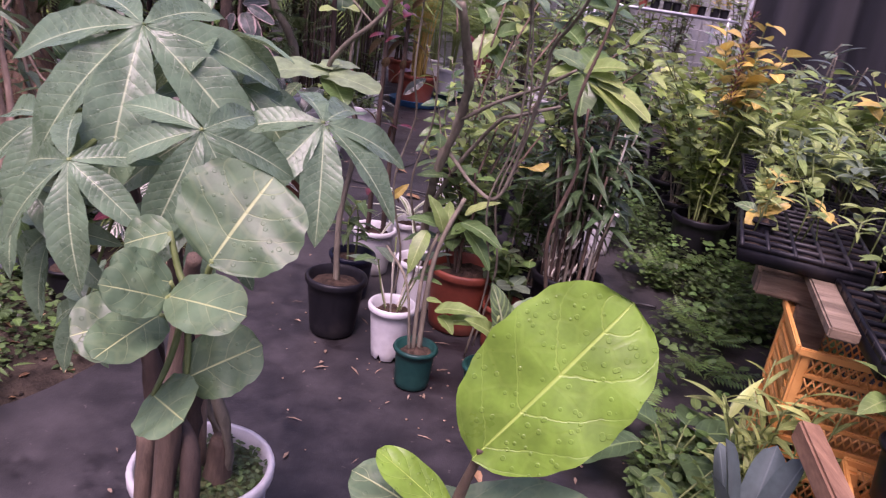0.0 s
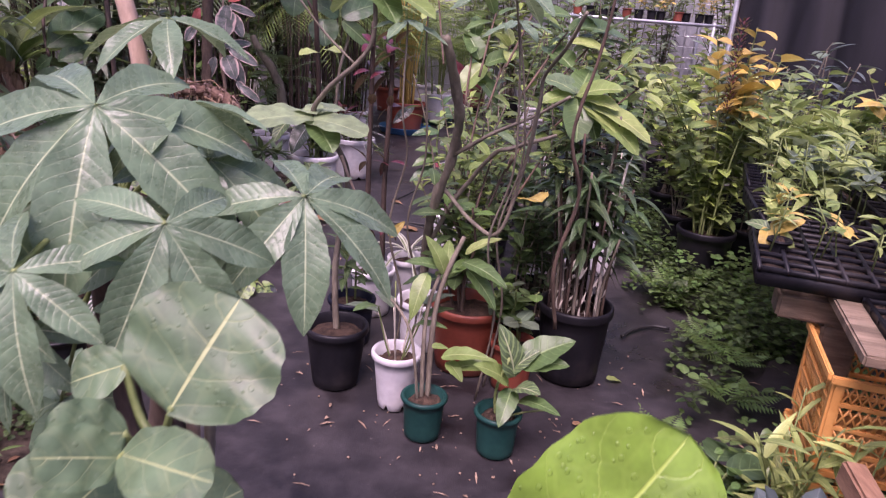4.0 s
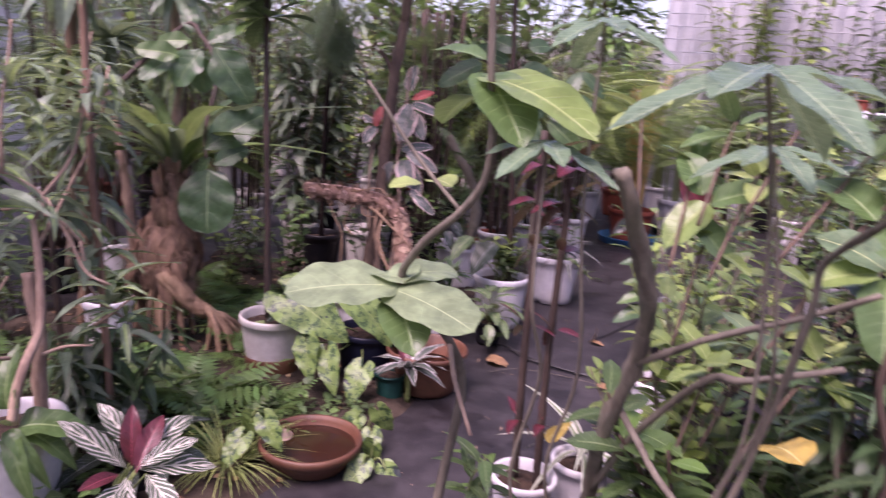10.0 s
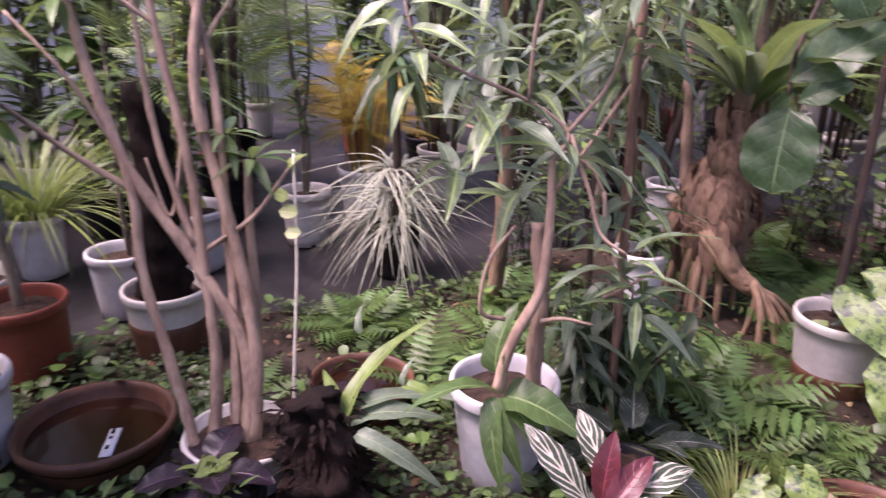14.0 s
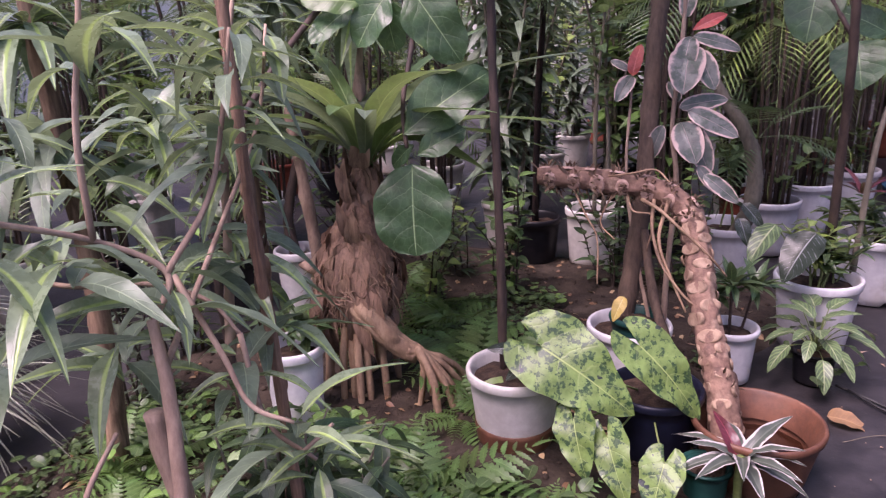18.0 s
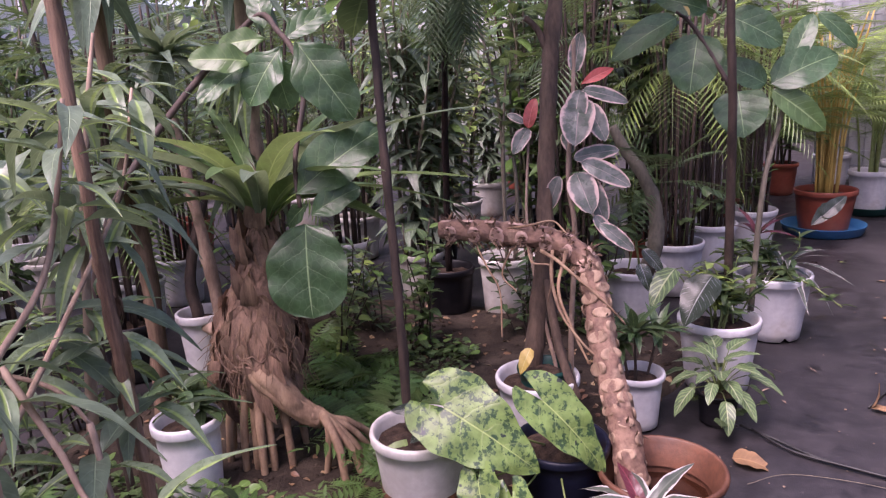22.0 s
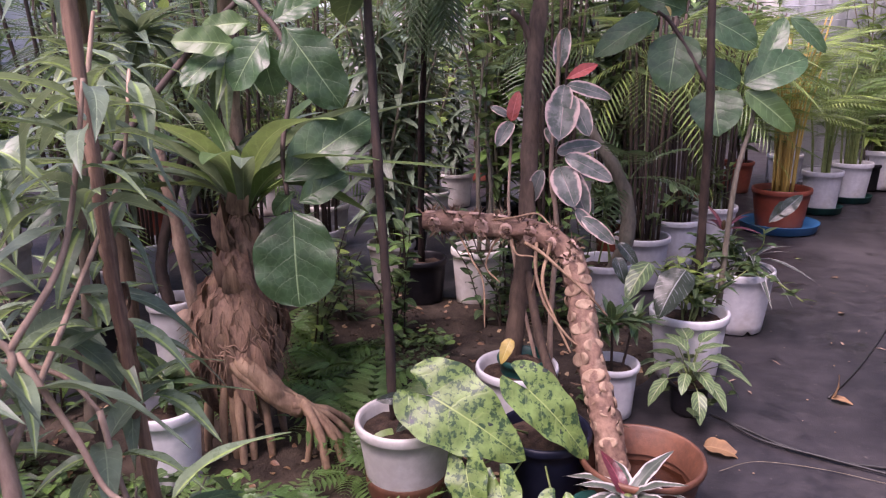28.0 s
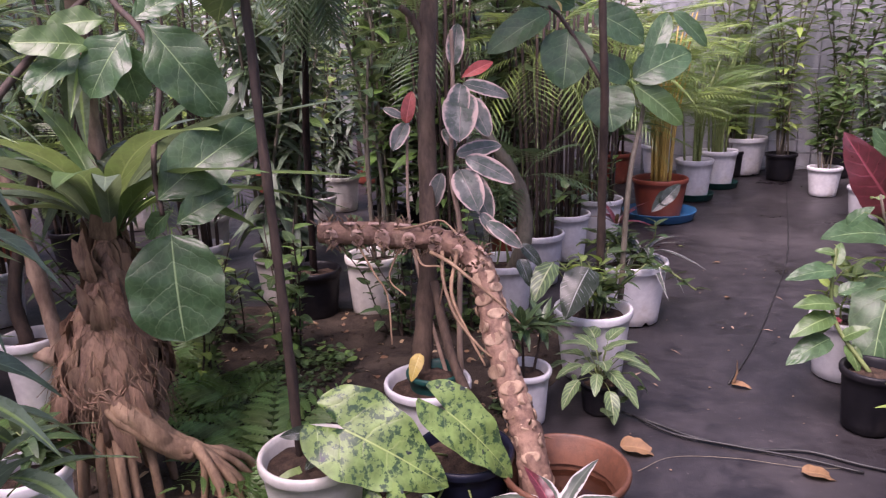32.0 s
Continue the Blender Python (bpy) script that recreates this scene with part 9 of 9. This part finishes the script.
for k, (x, y) in enumerate([(-0.62, 5.15), (-0.45, 5.7), (-0.2, 6.2)]):
    o = potted("white pot of dark slender canes beside the aisle", (x, y, 0.0), 0.17, 0.32, "white", group="cane palms beside the aisle")
    for j in range(9):
        a, r = j * 2.4, 0.10 * math.sqrt((j + 0.5) / 9)
        add_tube(o, "cane", [(r * math.cos(a), r * math.sin(a), 0.26), (1.3 * r * math.cos(a), 1.3 * r * math.sin(a), 0.9), (1.9 * r * math.cos(a), 1.9 * r * math.sin(a), 1.6)], 0.011, 0.008, M["darkbark"], 6, 4, (8, 0.2))
    crown_of(o, 1.35, "palm", "light" if k != 1 else "palm", 22, 0.62, 1.0, (-0.3, 1.2), 695 + k)
    shrub(o, 0.26, 4, 0.4, 0.2, "ovate", "mid", 30, 0.11, 0.5, "stem", 0.005, 698 + k, 0.3)

# far hedge of trees that closes the yard
hq = random.Random(303)
for i in range(18):
    a = -1.7 + 2 * math.pi * i / 30
    R = 11.2 + hq.uniform(-0.8, 1.0)
    x, y = -0.5 + R * 0.95 * math.sin(a), 3.2 + R * math.cos(a)
    far = thing("tree", "bushy evergreen tree closing the yard", "tree", (x, y, 0.0), "trees round the yard")
    hh = hq.uniform(3.6, 5.0)
    add_tube(far, "trunk", [(0, 0, -0.05), (hq.uniform(-0.1, 0.1), 0.05, hh * 0.5), (hq.uniform(-0.2, 0.2), 0.0, hh * 0.95)], 0.09, 0.03, M["bark"], 8, 5, None, 0.3)
    cb = Batch()
    for j in range(9):
        b_, z = j * 2.4, hh * (0.25 + 0.7 * j / 9)
        e = np.array((math.cos(b_) * hq.uniform(0.4, 0.9), math.sin(b_) * hq.uniform(0.4, 0.9), z + 0.3))
        add_tube(far, "limb", [(0, 0, z - 0.2), tuple(e * 0.5 + np.array((0, 0, z * 0.5))), tuple(e)], 0.03, 0.012, M["bark"], 6, 4)
    for j in range(1700):
        z = hq.uniform(0.15, 1.0)
        r = (0.35 + 0.75 * math.sin(math.pi * min(1, z * 0.9 + 0.1))) * math.sqrt(hq.random()) * 1.15
        b_ = hq.uniform(0, 6.28)
        c = (r * math.cos(b_), r * math.sin(b_), hh * z)
        if noise.noise((c[0] * 1.7 + i, c[1] * 1.7, c[2] * 1.7)) < -0.12:
            continue
        ln = hq.uniform(0.16, 0.30)
        cb.leaf(T["ovate" if i % 2 else "lance"], c, dirs(b_ + hq.uniform(-0.8, 0.8), hq.uniform(-0.6, 0.6)), (0, 0, 1), ln, ln * 0.52, hq.uniform(-0.5, 0.5))
    put("crown", cb.mesh("crown", L[["mid", "dark", "light", "palm"][i % 4]]), far)


# film walls of the growing yard, with steel posts
yard = thing("wall_film", "whitish greenhouse film walls on steel posts", "wall", (0.0, 0.0, 0.0), kind="structure")
corners = [(-8.5, -7.0), (9.5, -7.0), (9.5, 16.0), (-8.5, 16.0)]
for k in range(4):
    (xa, ya), (xb, yb) = corners[k], corners[(k + 1) % 4]
    n = 120
    fv = [(xa + (xb - xa) * i / n + 0.03 * math.sin(i * 1.1) * (k % 2), ya + (yb - ya) * i / n + 0.03 * math.sin(i * 1.1) * (1 - k % 2), z) for z in (0.0, 1.1, 2.6) for i in range(n + 1)]
    ff = [(r * (n + 1) + i, r * (n + 1) + i + 1, (r + 1) * (n + 1) + i + 1, (r + 1) * (n + 1) + i) for r in range(2) for i in range(n)]
    put("film_sheet", mesh_from("film_sheet", np.array(fv), np.array(ff), M["film"]), yard)
    for i in range(9):
        t = (i + 0.5) / 9
        x, y = xa + (xb - xa) * t, ya + (yb - ya) * t
        ix, iy = (0.12 if k == 3 else -0.12 if k == 1 else 0.0), (0.12 if k == 0 else -0.12 if k == 2 else 0.0)
        add_tube(yard, "post", [(x + ix, y + iy, 0.0), (x + ix, y + iy, 2.7)], 0.024, 0.024, M["metal"], 8, 3, None, 0.0)

# crumbs and fallen bits on the sheet
cr = Batch()
cs = random.Random(12)
for k in range(420):
    x, y = cs.uniform(-0.45, 1.5), cs.uniform(-0.2, 5.5)
    if cs.random() < 0.4:
        x, y = cs.gauss(0.7, 0.45), cs.gauss(0.9, 0.35)
    if cs.random() < 0.75:
        r = cs.uniform(0.0015, 0.006)
        v, f = lathe([(0.05, -0.3), (0.9, -0.2), (0.9, 0.3), (0.05, 0.6)], 5)
        cr.raw(v * r + np.array((x, y, 0.0)), f)
    else:
        cr.leaf(T["needle"], (x, y, 0.003), dirs(cs.uniform(0, 6.28), 0.05), (0, 0, 1), cs.uniform(0.015, 0.06), cs.uniform(0.003, 0.012))
tagged(put("crumbs", cr.mesh("crumbs", M["dry"])), "crumbs, twigs and bits of dead leaf on the sheet", "litter", kind="stuff")
for k, (x, y, a, m2) in enumerate([(0.95, 0.95, 0.3, "litter"), (0.82, 0.62, 2.0, "litter"), (0.98, 0.72, 4.1, "litter"), (0.45, 4.9, 1.0, "litter"), (0.55, 5.6, 2.5, "litter"), (0.35, 6.0, 0.4, "lime"), (1.05, 1.9, 1.2, "litter"), (0.62, 0.42, 5.0, "litter")]):
    o = thing("fallen_leaf", "small withered leaf lying on the sheet", "leaf", (x, y, 0.0), "fallen leaves")
    add_leaf(o, T["big_ovate"], (0, 0, 0.006), dirs(a, 0.12), L[m2], 0.05, 0.026)
seam = thing("sheet_seam", "overlapped edge of the ground-cover sheet", "seam", (0.25, 4.0, 0.0), kind="structure")
stem_w(seam, [(0.242, 3.806, 0.002), (0.417, 4.175, 0.002), (0.666, 4.810, 0.002), (1.077, 5.988, 0.002), (1.711, 8.348, 0.002)], 0.004, 0.004, "cable", "fold", 6, 6, None, 0.0)
